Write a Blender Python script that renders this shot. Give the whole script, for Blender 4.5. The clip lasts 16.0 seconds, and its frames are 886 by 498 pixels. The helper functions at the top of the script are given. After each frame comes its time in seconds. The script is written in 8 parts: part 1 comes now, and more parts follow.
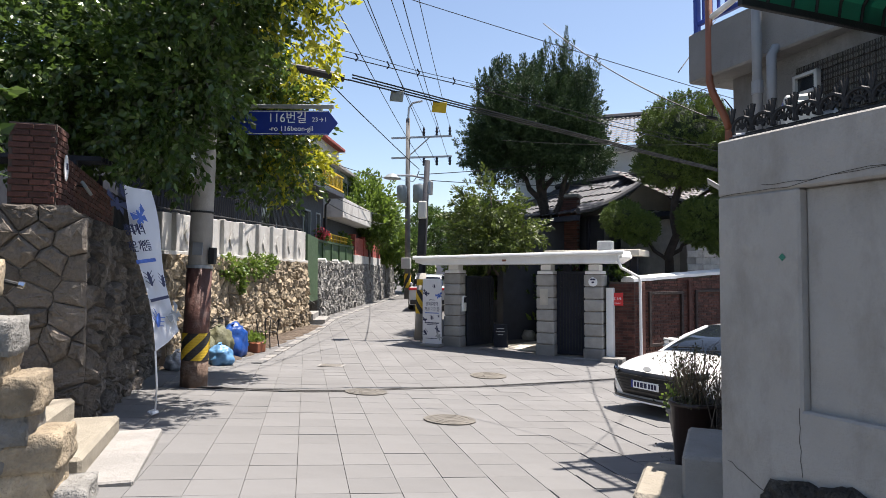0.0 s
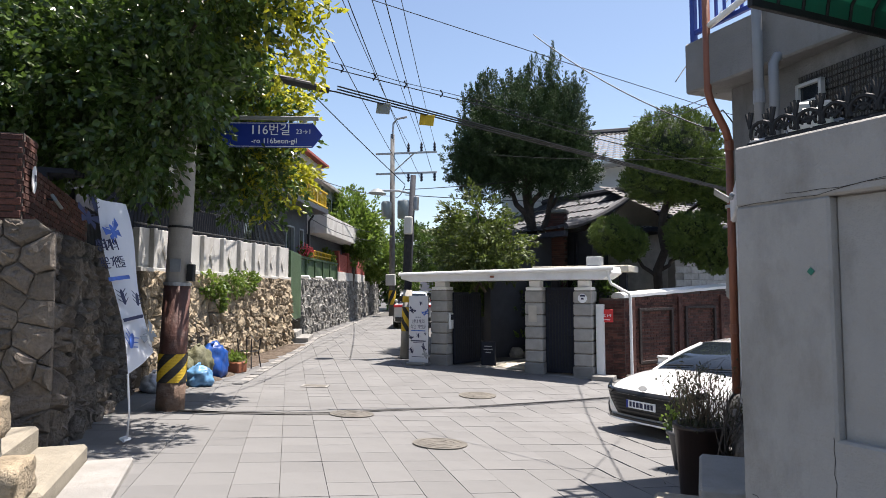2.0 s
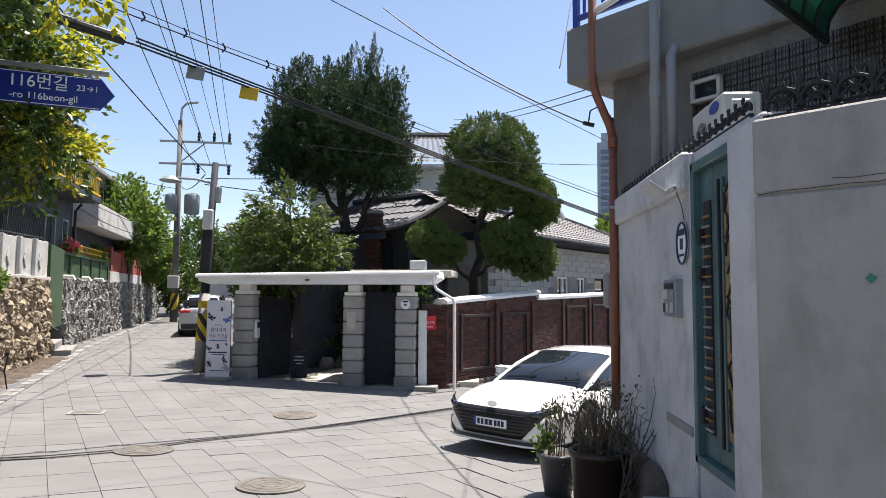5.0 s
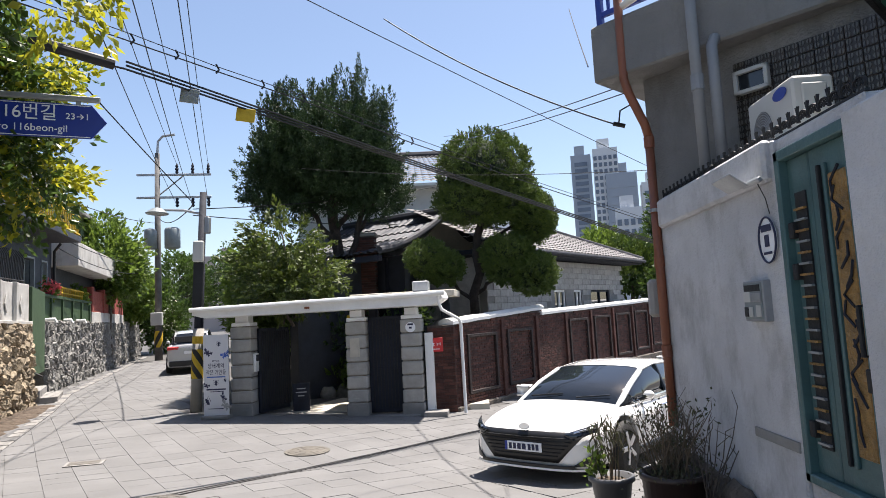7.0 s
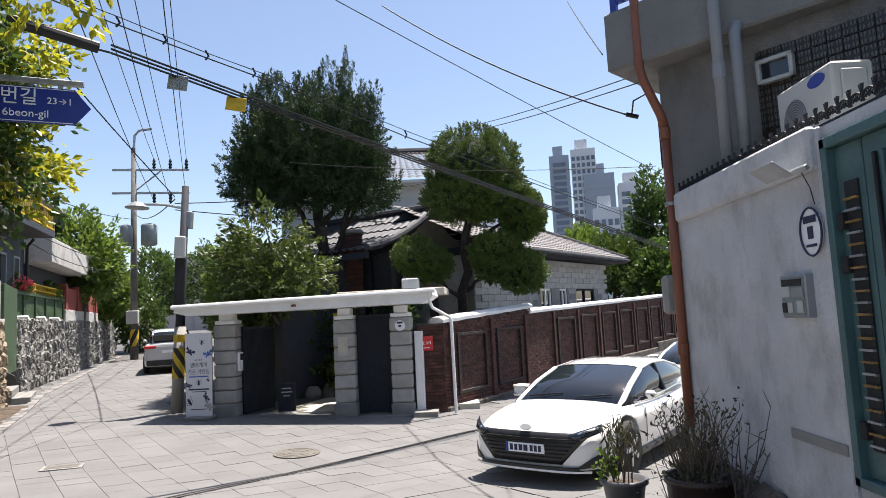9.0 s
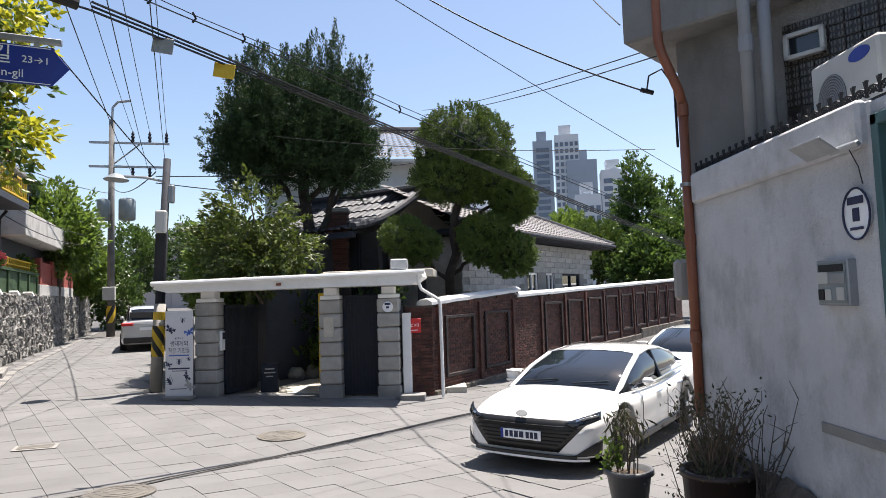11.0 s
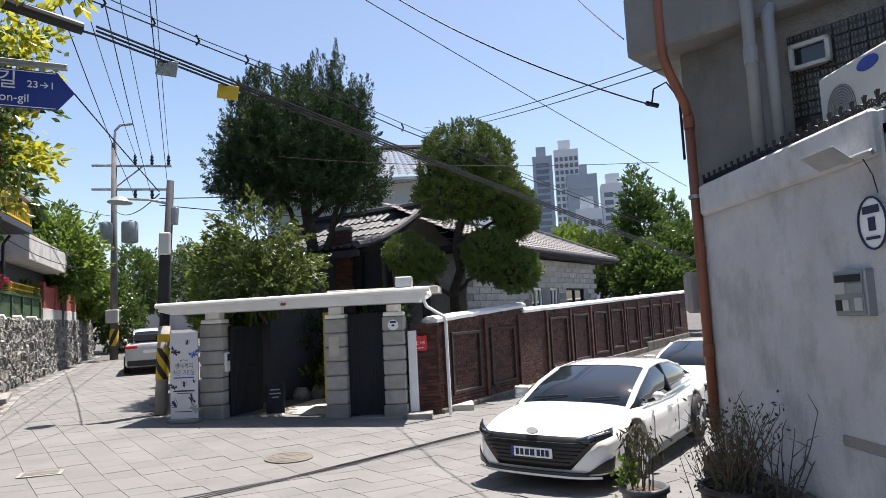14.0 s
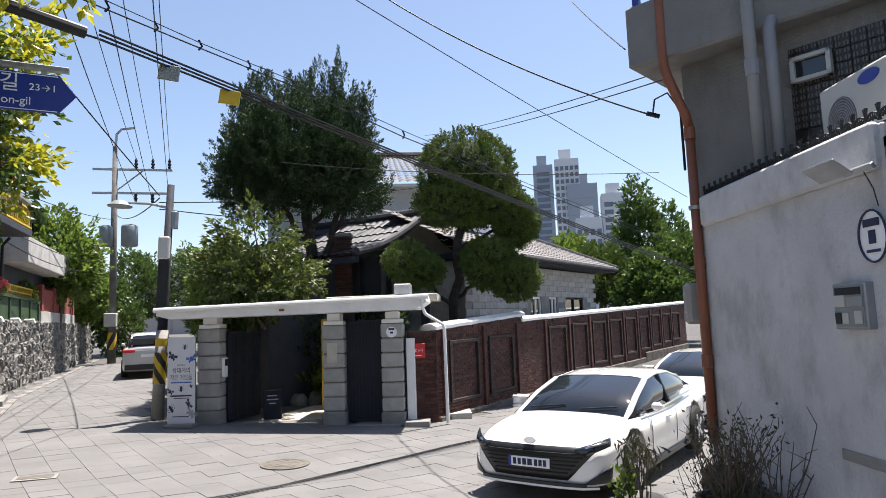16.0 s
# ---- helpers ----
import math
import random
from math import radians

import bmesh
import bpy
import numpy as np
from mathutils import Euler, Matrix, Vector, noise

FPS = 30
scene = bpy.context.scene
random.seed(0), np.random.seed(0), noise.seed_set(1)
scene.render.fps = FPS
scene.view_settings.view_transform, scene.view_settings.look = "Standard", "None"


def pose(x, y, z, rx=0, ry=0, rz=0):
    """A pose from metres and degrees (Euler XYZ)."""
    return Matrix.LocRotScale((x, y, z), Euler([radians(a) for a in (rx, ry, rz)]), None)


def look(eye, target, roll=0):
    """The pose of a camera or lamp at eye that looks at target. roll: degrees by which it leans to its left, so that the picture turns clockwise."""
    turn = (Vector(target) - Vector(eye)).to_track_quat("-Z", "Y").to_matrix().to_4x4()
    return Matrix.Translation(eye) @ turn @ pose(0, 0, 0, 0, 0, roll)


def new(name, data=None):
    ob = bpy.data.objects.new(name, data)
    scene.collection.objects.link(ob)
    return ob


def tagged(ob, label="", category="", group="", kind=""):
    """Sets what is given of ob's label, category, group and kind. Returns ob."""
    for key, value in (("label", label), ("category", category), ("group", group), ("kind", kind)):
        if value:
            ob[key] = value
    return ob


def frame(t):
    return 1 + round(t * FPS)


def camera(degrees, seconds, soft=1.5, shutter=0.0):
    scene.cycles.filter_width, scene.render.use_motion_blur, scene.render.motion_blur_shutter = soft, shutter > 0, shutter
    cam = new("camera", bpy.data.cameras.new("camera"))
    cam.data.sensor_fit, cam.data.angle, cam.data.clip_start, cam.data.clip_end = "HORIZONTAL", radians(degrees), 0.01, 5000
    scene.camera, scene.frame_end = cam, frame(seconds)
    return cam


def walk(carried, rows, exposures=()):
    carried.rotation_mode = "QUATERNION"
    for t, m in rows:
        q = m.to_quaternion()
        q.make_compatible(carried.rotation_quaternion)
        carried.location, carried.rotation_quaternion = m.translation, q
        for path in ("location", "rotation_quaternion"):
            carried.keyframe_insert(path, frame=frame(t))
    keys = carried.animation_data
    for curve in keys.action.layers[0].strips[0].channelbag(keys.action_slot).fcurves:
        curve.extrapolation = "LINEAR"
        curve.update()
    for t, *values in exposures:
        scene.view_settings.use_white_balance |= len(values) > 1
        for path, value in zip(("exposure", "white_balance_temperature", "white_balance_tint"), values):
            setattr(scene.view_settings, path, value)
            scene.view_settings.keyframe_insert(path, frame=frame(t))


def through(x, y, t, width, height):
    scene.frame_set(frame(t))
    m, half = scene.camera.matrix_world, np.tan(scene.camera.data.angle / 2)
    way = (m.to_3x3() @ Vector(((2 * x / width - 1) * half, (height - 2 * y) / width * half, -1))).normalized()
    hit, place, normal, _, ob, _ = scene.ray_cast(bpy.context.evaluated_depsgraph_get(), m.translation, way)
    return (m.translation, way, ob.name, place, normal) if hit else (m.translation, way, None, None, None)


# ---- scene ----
cam = camera(68.5, 16.0, soft=0.8)
PATH = [
    (0, (1.534, -2.483, 2.049), (0.745, -0.647, 2.125), 0.1),
    (0.5, (1.564, -2.466, 2.047), (0.741, -0.646, 2.126), -0.7),
    (1, (1.574, -2.417, 2.052), (0.73, -0.606, 2.136), -0.9),
    (1.5, (1.515, -2.327, 2.055), (0.702, -0.504, 2.179), -1.0),
    (2, (1.34, -2.213, 2.051), (0.598, -0.36, 2.178), -0.1),
    (2.5, (1.165, -2.057, 2.022), (0.454, -0.188, 2.087), -0.8),
    (3, (1.066, -1.849, 2.045), (0.358, 0.02, 2.12), 0.2),
    (3.5, (0.862, -1.645, 2.055), (0.397, 0.299, 2.143), 0.6),
    (4, (0.638, -1.463, 2.068), (0.373, 0.517, 2.16), -0.5),
    (4.2, (0.635, -1.407, 2.087), (0.415, 0.579, 2.161), -0.8),
    (4.5, (0.51, -1.32, 2.064), (0.343, 0.67, 2.168), -0.9),
    (5, (0.345, -1.168, 2.064), (0.229, 0.824, 2.206), 0.4),
    (7.5, (-0.293, -0.743, 2.067), (-0.337, 1.246, 2.273), -3.4),
    (8, (-0.388, -0.735, 2.066), (-0.408, 1.255, 2.267), -2.5),
    (8.5, (-0.431, -0.657, 2.06), (-0.443, 1.336, 2.237), -1.9),
    (9, (-0.452, -0.506, 2.057), (-0.435, 1.484, 2.255), -2.9),
    (9.5, (-0.499, -0.392, 2.057), (-0.447, 1.6, 2.228), -2.1),
    (12, (-0.683, -0.154, 2.045), (-0.589, 1.839, 2.186), -2.3),
    (12.5, (-0.684, -0.16, 2.054), (-0.581, 1.831, 2.218), -2.7),
    (13, (-0.694, -0.164, 2.054), (-0.606, 1.826, 2.234), -2.2),
    (13.5, (-0.696, -0.154, 2.054), (-0.623, 1.836, 2.237), -2.3),
    (14, (-0.695, -0.158, 2.056), (-0.625, 1.831, 2.251), -2.8),
    (14.5, (-0.692, -0.166, 2.06), (-0.631, 1.823, 2.26), -2.9),
    (15, (-0.687, -0.164, 2.059), (-0.632, 1.825, 2.26), -3.2),
    (15.5, (-0.665, -0.105, 2.058), (-0.609, 1.882, 2.276), -2.6),
    (16, (-0.693, -0.15, 2.058), (-0.621, 1.837, 2.276), -2.1),
]
walk(cam, [(t, look(eye, target, roll)) for t, eye, target, roll in PATH], exposures=[(0, 1.25, 6700, 13), (16, 1.25, 6700, 13)])

# ---- light ----
SUN_AZ, SUN_EL = 45.0, 72.0        # degrees from +y towards +x, and above the horizon
sun_dir = Vector((math.sin(radians(SUN_AZ)) * math.cos(radians(SUN_EL)), math.cos(radians(SUN_AZ)) * math.cos(radians(SUN_EL)), math.sin(radians(SUN_EL))))
world = bpy.data.worlds.new("sky")
scene.world = world
world.use_nodes = True
wn = world.node_tree
sky = wn.nodes.new("ShaderNodeTexSky")
sky.sky_type, sky.sun_disc = "NISHITA", False
sky.sun_elevation, sky.sun_rotation = radians(SUN_EL), radians(SUN_AZ)
sky.air_density, sky.dust_density, sky.ozone_density = 1.0, 1.0, 1.1
wn.links.new(sky.outputs[0], wn.nodes["Background"].inputs[0])
wn.nodes["Background"].inputs[1].default_value = 0.083
sun = new("sun", bpy.data.lights.new("sun", "SUN"))
sun.data.energy, sun.data.angle, sun.data.color = 5.0, radians(0.53), (1.0, 0.95, 0.88)
sun.matrix_world = look((0, 0, 60), Vector((0, 0, 60)) - sun_dir)


# ---- materials ----
def tree_of(name):
    m = bpy.data.materials.new(name)
    m.use_nodes = True
    return m, m.node_tree.nodes, m.node_tree.links, m.node_tree.nodes["Principled BSDF"]


def mixed(nodes, links, fac, a, b, blend="MIX"):
    n = nodes.new("ShaderNodeMix")
    n.data_type, n.blend_type = "RGBA", blend
    for sock, v in ((0, fac), (6, a), (7, b)):
        if isinstance(v, (float, int)):
            n.inputs[sock].default_value = v
        elif isinstance(v, tuple):
            n.inputs[sock].default_value = (*v[:3], 1)
        else:
            links.new(v, n.inputs[sock])
    return n.outputs[2]


def noise_of(nodes, links, co, scale, detail=4, rough=0.6, low=0.35, high=0.65):
    n = nodes.new("ShaderNodeTexNoise")
    n.inputs["Scale"].default_value, n.inputs["Detail"].default_value, n.inputs["Roughness"].default_value = scale, detail, rough
    links.new(co, n.inputs["Vector"])
    r = nodes.new("ShaderNodeMapRange")
    r.inputs[1].default_value, r.inputs[2].default_value = low, high
    links.new(n.outputs[0], r.inputs[0])
    return r.outputs[0]


def mat(name, color, rough=0.8, var=0.25, scale=2.0, fine=45.0, bump=0.25, metal=0.0, stain=None, stain_amount=0.0, stain_scale=0.9, streak=1.0, rand=0.0, island=False, coat=0.0):
    """A surface with broad and fine variation, optional stains (streak > 1 draws them out upright), and a change from piece to piece."""
    m, nodes, links, p = tree_of(name)
    co = nodes.new("ShaderNodeTexCoord").outputs["Object"]
    dark, light = tuple(c * (1 - var) for c in color), tuple(min(1, c * (1 + var)) for c in color)
    broad = noise_of(nodes, links, co, scale)
    grain = noise_of(nodes, links, co, fine, 3, 0.7, 0.3, 0.7)
    col = mixed(nodes, links, broad, dark, light)
    half = nodes.new("ShaderNodeMath")
    half.operation = "MULTIPLY"
    half.inputs[1].default_value = min(1, 0.5 + var)
    links.new(grain, half.inputs[0])
    col = mixed(nodes, links, half.outputs[0], col, mixed(nodes, links, 0.5, col, dark))
    if stain_amount:
        mp = nodes.new("ShaderNodeMapping")
        mp.inputs["Scale"].default_value = (1, 1, 1 / streak)
        links.new(co, mp.inputs[0])
        s = noise_of(nodes, links, mp.outputs[0], stain_scale, 6, 0.68, 0.5, 0.72)
        k = nodes.new("ShaderNodeMath")
        k.operation = "MULTIPLY"
        k.inputs[1].default_value = stain_amount
        links.new(s, k.inputs[0])
        col = mixed(nodes, links, k.outputs[0], col, stain)
    if rand:
        r = nodes.new("ShaderNodeNewGeometry").outputs["Random Per Island"] if island else nodes.new("ShaderNodeObjectInfo").outputs["Random"]
        hv = nodes.new("ShaderNodeHueSaturation")
        mr = nodes.new("ShaderNodeMapRange")
        mr.inputs[3].default_value, mr.inputs[4].default_value = 1 - rand, 1 + rand
        links.new(r, mr.inputs[0])
        links.new(mr.outputs[0], hv.inputs["Value"])
        links.new(col, hv.inputs["Color"])
        col = hv.outputs[0]
    links.new(col, p.inputs["Base Color"])
    p.inputs["Roughness"].default_value, p.inputs["Metallic"].default_value = rough, metal
    p.inputs["Coat Weight"].default_value = coat
    if bump:
        b = nodes.new("ShaderNodeBump")
        b.inputs["Strength"].default_value, b.inputs["Distance"].default_value = bump, 0.02
        links.new(grain, b.inputs["Height"])
        b2 = nodes.new("ShaderNodeBump")
        b2.inputs["Strength"].default_value, b2.inputs["Distance"].default_value = bump, 0.05
        links.new(broad, b2.inputs["Height"])
        links.new(b.outputs[0], b2.inputs["Normal"])
        links.new(b2.outputs[0], p.inputs["Normal"])
    return m


def leafy(name, a, b, through=0.35, gloss=0.45):
    """Leaves: colour from leaf to leaf between a and b, some light shines through."""
    m, nodes, links, p = tree_of(name)
    r = nodes.new("ShaderNodeNewGeometry").outputs["Random Per Island"]
    co = nodes.new("ShaderNodeTexCoord").outputs["Object"]
    big = noise_of(nodes, links, co, 0.9)
    col = mixed(nodes, links, r, a, b)
    col = mixed(nodes, links, big, col, mixed(nodes, links, 0.4, col, a))
    links.new(col, p.inputs["Base Color"])
    p.inputs["Roughness"].default_value = gloss
    tr = nodes.new("ShaderNodeBsdfTranslucent")
    links.new(mixed(nodes, links, 0.5, col, tuple(min(1, c * 2.2) for c in b)), tr.inputs[0])
    mx = nodes.new("ShaderNodeMixShader")
    mx.inputs[0].default_value = through
    links.new(p.outputs[0], mx.inputs[1])
    links.new(tr.outputs[0], mx.inputs[2])
    links.new(mx.outputs[0], nodes["Material Output"].inputs[0])
    return m


def glassy(name, color, rough=0.03):
    """Dark window glass: it mirrors the surroundings over a dark room."""
    m, nodes, links, p = tree_of(name)
    p.inputs["Base Color"].default_value = (*color, 1)
    p.inputs["Roughness"].default_value = rough
    p.inputs["IOR"].default_value = 1.52
    p.inputs["Coat Weight"].default_value = 0.5
    return m


PAVING = mat("grey_concrete_paver", (0.14, 0.139, 0.138), 0.85, 0.1, 0.8, 90, 0.15, stain=(0.0975, 0.0959, 0.0944), stain_amount=0.45, stain_scale=0.7, rand=0.07)
PAVING_REST = mat("grey_paving", (0.14, 0.139, 0.138), 0.85, 0.1, 0.8, 90, 0.15, stain=(0.0975, 0.0959, 0.0944), stain_amount=0.45, stain_scale=0.7, rand=0.07, island=True)
JOINT = mat("paving_joint", (0.0858, 0.0835, 0.0803), 0.95, 0.25, 1.0, 60, 0.2)
ASPHALT = mat("worn_road", (0.3, 0.3, 0.305), 0.9, 0.15, 0.6, 80, 0.25, stain=(0.2, 0.2, 0.2), stain_amount=0.4)
STONE_DARK = mat("dark_weathered_stone", (0.165, 0.14, 0.115), 0.9, 0.4, 3, 30, 0.7, stain=(0.0546, 0.0468, 0.039), stain_amount=0.7, stain_scale=2.5, rand=0.3)
STONE_TAN = mat("tan_rubble_stone", (0.31, 0.252, 0.175), 0.9, 0.35, 4, 35, 0.6, stain=(0.125, 0.109, 0.0897), stain_amount=0.5, stain_scale=3, rand=0.3)
STONE_GREY = mat("grey_slab_stone", (0.211, 0.207, 0.195), 0.9, 0.3, 4, 35, 0.6, stain=(0.078, 0.078, 0.0702), stain_amount=0.5, stain_scale=3, rand=0.3)
STONE_DARK_REST = mat("dark_weathered_stone_rest", (0.165, 0.14, 0.115), 0.9, 0.4, 3, 30, 0.7, stain=(0.0546, 0.0468, 0.039), stain_amount=0.7, stain_scale=2.5, rand=0.3, island=True)
STONE_TAN_REST = mat("tan_rubble_stone_rest", (0.31, 0.252, 0.175), 0.9, 0.35, 4, 35, 0.6, stain=(0.125, 0.109, 0.0897), stain_amount=0.5, stain_scale=3, rand=0.3, island=True)
STONE_GREY_REST = mat("grey_slab_stone_rest", (0.211, 0.207, 0.195), 0.9, 0.3, 4, 35, 0.6, stain=(0.078, 0.078, 0.0702), stain_amount=0.5, stain_scale=3, rand=0.3, island=True)
MORTAR = mat("old_mortar", (0.187, 0.164, 0.136), 0.95, 0.3, 3, 40, 0.5)
BRICK = mat("dark_red_brick", (0.08, 0.03, 0.022), 0.85, 0.35, 5, 60, 0.3, rand=0.45)
BRICK_REST = mat("dark_red_brick_rest", (0.08, 0.03, 0.022), 0.85, 0.35, 5, 60, 0.3, rand=0.45, island=True)
BRICK_MORTAR = mat("brick_mortar", (0.078, 0.0608, 0.053), 0.95, 0.25, 4, 50, 0.3)
# brick darkened so that raised edging passes for shaded recess lines
BRICK_FRAME = mat("recess_dark_brick_edging", (0.032, 0.021, 0.019), 0.8, 0.3, 5, 50, 0.3)
WHITE_WALL = mat("weathered_white_paint", (0.468, 0.46, 0.437), 0.8, 0.08, 1.5, 50, 0.25, stain=(0.172, 0.148, 0.125), stain_amount=0.75, stain_scale=1.6, streak=2.5)
RENDER_WHITE = mat("white_painted_render", (0.53, 0.53, 0.545), 0.85, 0.13, 1.4, 30, 0.45, stain=(0.2, 0.19, 0.175), stain_amount=0.6, stain_scale=2.6, streak=1.6)
RENDER_GREY = mat("pale_grey_render", (0.34, 0.325, 0.305), 0.85, 0.1, 1.2, 45, 0.35, stain=(0.15, 0.135, 0.115), stain_amount=0.6, stain_scale=2.2, streak=2.2)
# darker copy of the grey render: the overhang's shade is in its base colour
RENDER_SHADED = mat("shade_darkened_grey_render", (0.21, 0.205, 0.2), 0.85, 0.14, 1.2, 45, 0.4, stain=(0.08, 0.075, 0.065), stain_amount=0.7, stain_scale=1.8, streak=2.5)
COPING = mat("white_coping_paint", (0.7, 0.7, 0.69), 0.7, 0.06, 2, 40, 0.2, stain=(0.45, 0.44, 0.42), stain_amount=0.4, stain_scale=3)
GATE_STONE = mat("cut_granite_block", (0.367, 0.355, 0.332), 0.8, 0.12, 4, 70, 0.3, stain=(0.234, 0.218, 0.195), stain_amount=0.4, stain_scale=2.5, rand=0.08)
WHITE_METAL = mat("white_painted_metal", (0.8, 0.8, 0.79), 0.45, 0.04, 2, 40, 0.05, stain=(0.5, 0.48, 0.44), stain_amount=0.25, stain_scale=3)
BLACK_METAL = mat("black_painted_iron", (0.012, 0.013, 0.015), 0.7, 0.3, 4, 60, 0.15)
DARK_WOOD = mat("dark_gate_timber", (0.01, 0.013, 0.024), 0.8, 0.3, 6, 50, 0.2)
CONCRETE = mat("old_concrete", (0.25, 0.242, 0.23), 0.9, 0.15, 2, 55, 0.35, stain=(0.172, 0.156, 0.14), stain_amount=0.5, stain_scale=2.2)
STEP_TAN = mat("tan_concrete_step", (0.25, 0.225, 0.18), 0.9, 0.15, 2.5, 55, 0.35, stain=(0.156, 0.14, 0.109), stain_amount=0.55, stain_scale=2)
POLE_CONC = mat("pole_concrete", (0.312, 0.3, 0.281), 0.85, 0.12, 3, 60, 0.2, stain=(0.156, 0.14, 0.125), stain_amount=0.4, stain_scale=3, streak=4)
POLE_BROWN = mat("red_brown_pole_paint", (0.0936, 0.039, 0.0296), 0.6, 0.2, 3, 50, 0.2, stain=(0.234, 0.218, 0.203), stain_amount=0.25, stain_scale=5)
DARK_POLE = mat("dark_stained_pole", (0.03, 0.026, 0.023), 0.8, 0.25, 4, 50, 0.2)
STEEL_GREY = mat("galvanised_steel", (0.328, 0.343, 0.359), 0.45, 0.12, 5, 50, 0.08, metal=0.6)
YELLOW = mat("yellow_paint", (0.585, 0.39, 0.0234), 0.6, 0.12, 5, 50, 0.1)
BLACK = mat("black_rubber", (0.02, 0.02, 0.02), 0.6, 0.2, 5, 60, 0.1)
WIRE = mat("black_cable_jacket", (0.012, 0.012, 0.013), 0.6, 0.2, 5, 60, 0.0)
SIGN_BLUE = mat("blue_sign_enamel", (0.00936, 0.0312, 0.265), 0.35, 0.05, 4, 40, 0.0)
SIGN_WHITE = mat("white_sign_print", (0.85, 0.86, 0.88), 0.4, 0.03, 4, 40, 0.0)
BANNER = mat("white_vinyl_banner", (0.608, 0.616, 0.647), 0.5, 0.03, 3, 30, 0.05)
INK = mat("navy_print", (0.02, 0.025, 0.07), 0.6, 0.2, 5, 30, 0.0)
INK_BLUE = mat("blue_print", (0.05, 0.12, 0.42), 0.6, 0.3, 9, 30, 0.0)
RED = mat("red_sign_paint", (0.6, 0.02, 0.025), 0.4, 0.08, 5, 40, 0.0)
ROOF = mat("grey_roof_tile", (0.101, 0.0975, 0.101), 0.6, 0.3, 5, 50, 0.2, rand=0.2, island=True, stain=(0.234, 0.218, 0.203), stain_amount=0.4, stain_scale=4)
ROOF_SLATE = mat("blue_black_glazed_roof_tile", (0.045, 0.05, 0.062), 0.6, 0.3, 5, 50, 0.15, rand=0.3, island=True)
ROOF_DARK = mat("dark_blue_roof_tile", (0.025, 0.028, 0.038), 0.75, 0.25, 5, 50, 0.15)
HOUSE_BLOCK = mat("pale_split_stone_block", (0.39, 0.382, 0.367), 0.85, 0.15, 4, 60, 0.4, stain=(0.234, 0.226, 0.211), stain_amount=0.4, stain_scale=3, rand=0.12)
BARK = mat("dark_bark", (0.045, 0.035, 0.03), 0.9, 0.35, 8, 40, 0.6)
BARK_GREY = mat("grey_bark", (0.11, 0.09, 0.075), 0.9, 0.35, 8, 40, 0.6)
JUNIPER = leafy("juniper_foliage", (0.012, 0.032, 0.011), (0.045, 0.085, 0.022), 0.06, 0.6)
TOPIARY = leafy("clipped_juniper_foliage", (0.02, 0.05, 0.01), (0.14, 0.2, 0.03), 0.08, 0.6)
BROAD = leafy("broad_leaves", (0.01, 0.028, 0.007), (0.09, 0.15, 0.028), 0.26, 0.34)
BROAD_YELLOW = leafy("young_yellow_leaves", (0.1, 0.15, 0.015), (0.34, 0.32, 0.025), 0.45, 0.45)
PALE_LEAF = leafy("glossy_compound_leaves", (0.012, 0.028, 0.006), (0.1, 0.135, 0.02), 0.22, 0.5)
GREEN_LEAF = leafy("garden_leaves", (0.03, 0.065, 0.012), (0.15, 0.22, 0.035), 0.35, 0.45)
DRY = mat("dry_twigs", (0.12, 0.09, 0.06), 0.9, 0.3, 10, 60, 0.2)
CAR_WHITE = mat("white_car_paint", (0.82, 0.82, 0.81), 0.25, 0.01, 1, 20, 0.0, coat=1.0)
CAR_GREY = mat("silver_car_paint", (0.5, 0.5, 0.5), 0.25, 0.02, 1, 20, 0.0, coat=1.0)
CAR_BLACK = mat("black_car_trim", (0.012, 0.012, 0.013), 0.35, 0.1, 5, 40, 0.0)
TYRE = mat("tyre_rubber", (0.02, 0.02, 0.02), 0.8, 0.2, 8, 60, 0.2)
ALLOY = mat("alloy_rim", (0.5, 0.5, 0.52), 0.3, 0.05, 5, 40, 0.0, metal=0.9)
CHROME = mat("chrome", (0.7, 0.7, 0.72), 0.12, 0.02, 5, 40, 0.0, metal=1.0)
CAR_GLASS = glassy("tinted_car_glass", (0.012, 0.016, 0.022))
WINDOW = glassy("dark_window_glass", (0.02, 0.024, 0.028))
PIPE_BROWN = mat("orange_brown_plastic_pipe", (0.234, 0.078, 0.039), 0.5, 0.12, 4, 40, 0.05, stain=(0.0936, 0.0468, 0.0312), stain_amount=0.4, stain_scale=3)
PIPE_GREY = mat("grey_plastic_pipe", (0.234, 0.242, 0.257), 0.5, 0.08, 4, 40, 0.05)
DOOR_GREEN = mat("blue_green_door_paint", (0.0585, 0.125, 0.129), 0.45, 0.12, 4, 50, 0.1, stain=(0.0312, 0.0546, 0.0546), stain_amount=0.4, stain_scale=3)
OCHRE = mat("ochre_relief_panel", (0.3, 0.17, 0.05), 0.5, 0.35, 9, 40, 0.5)
TILE_DARK = mat("glazed_brown_tile", (0.028, 0.02, 0.017), 0.3, 0.3, 5, 50, 0.1, rand=0.3)
TILE_PALE = mat("glazed_pale_tile", (0.11, 0.105, 0.095), 0.3, 0.15, 5, 50, 0.05)
RAIL_BLUE = mat("blue_rail_paint", (0.02, 0.05, 0.3), 0.45, 0.1, 4, 40, 0.05)
DARK_ROCK = mat("dark_lichened_rock", (0.06, 0.055, 0.048), 0.95, 0.6, 9, 60, 1.0, stain=(0.16, 0.15, 0.13), stain_amount=0.35, stain_scale=9)
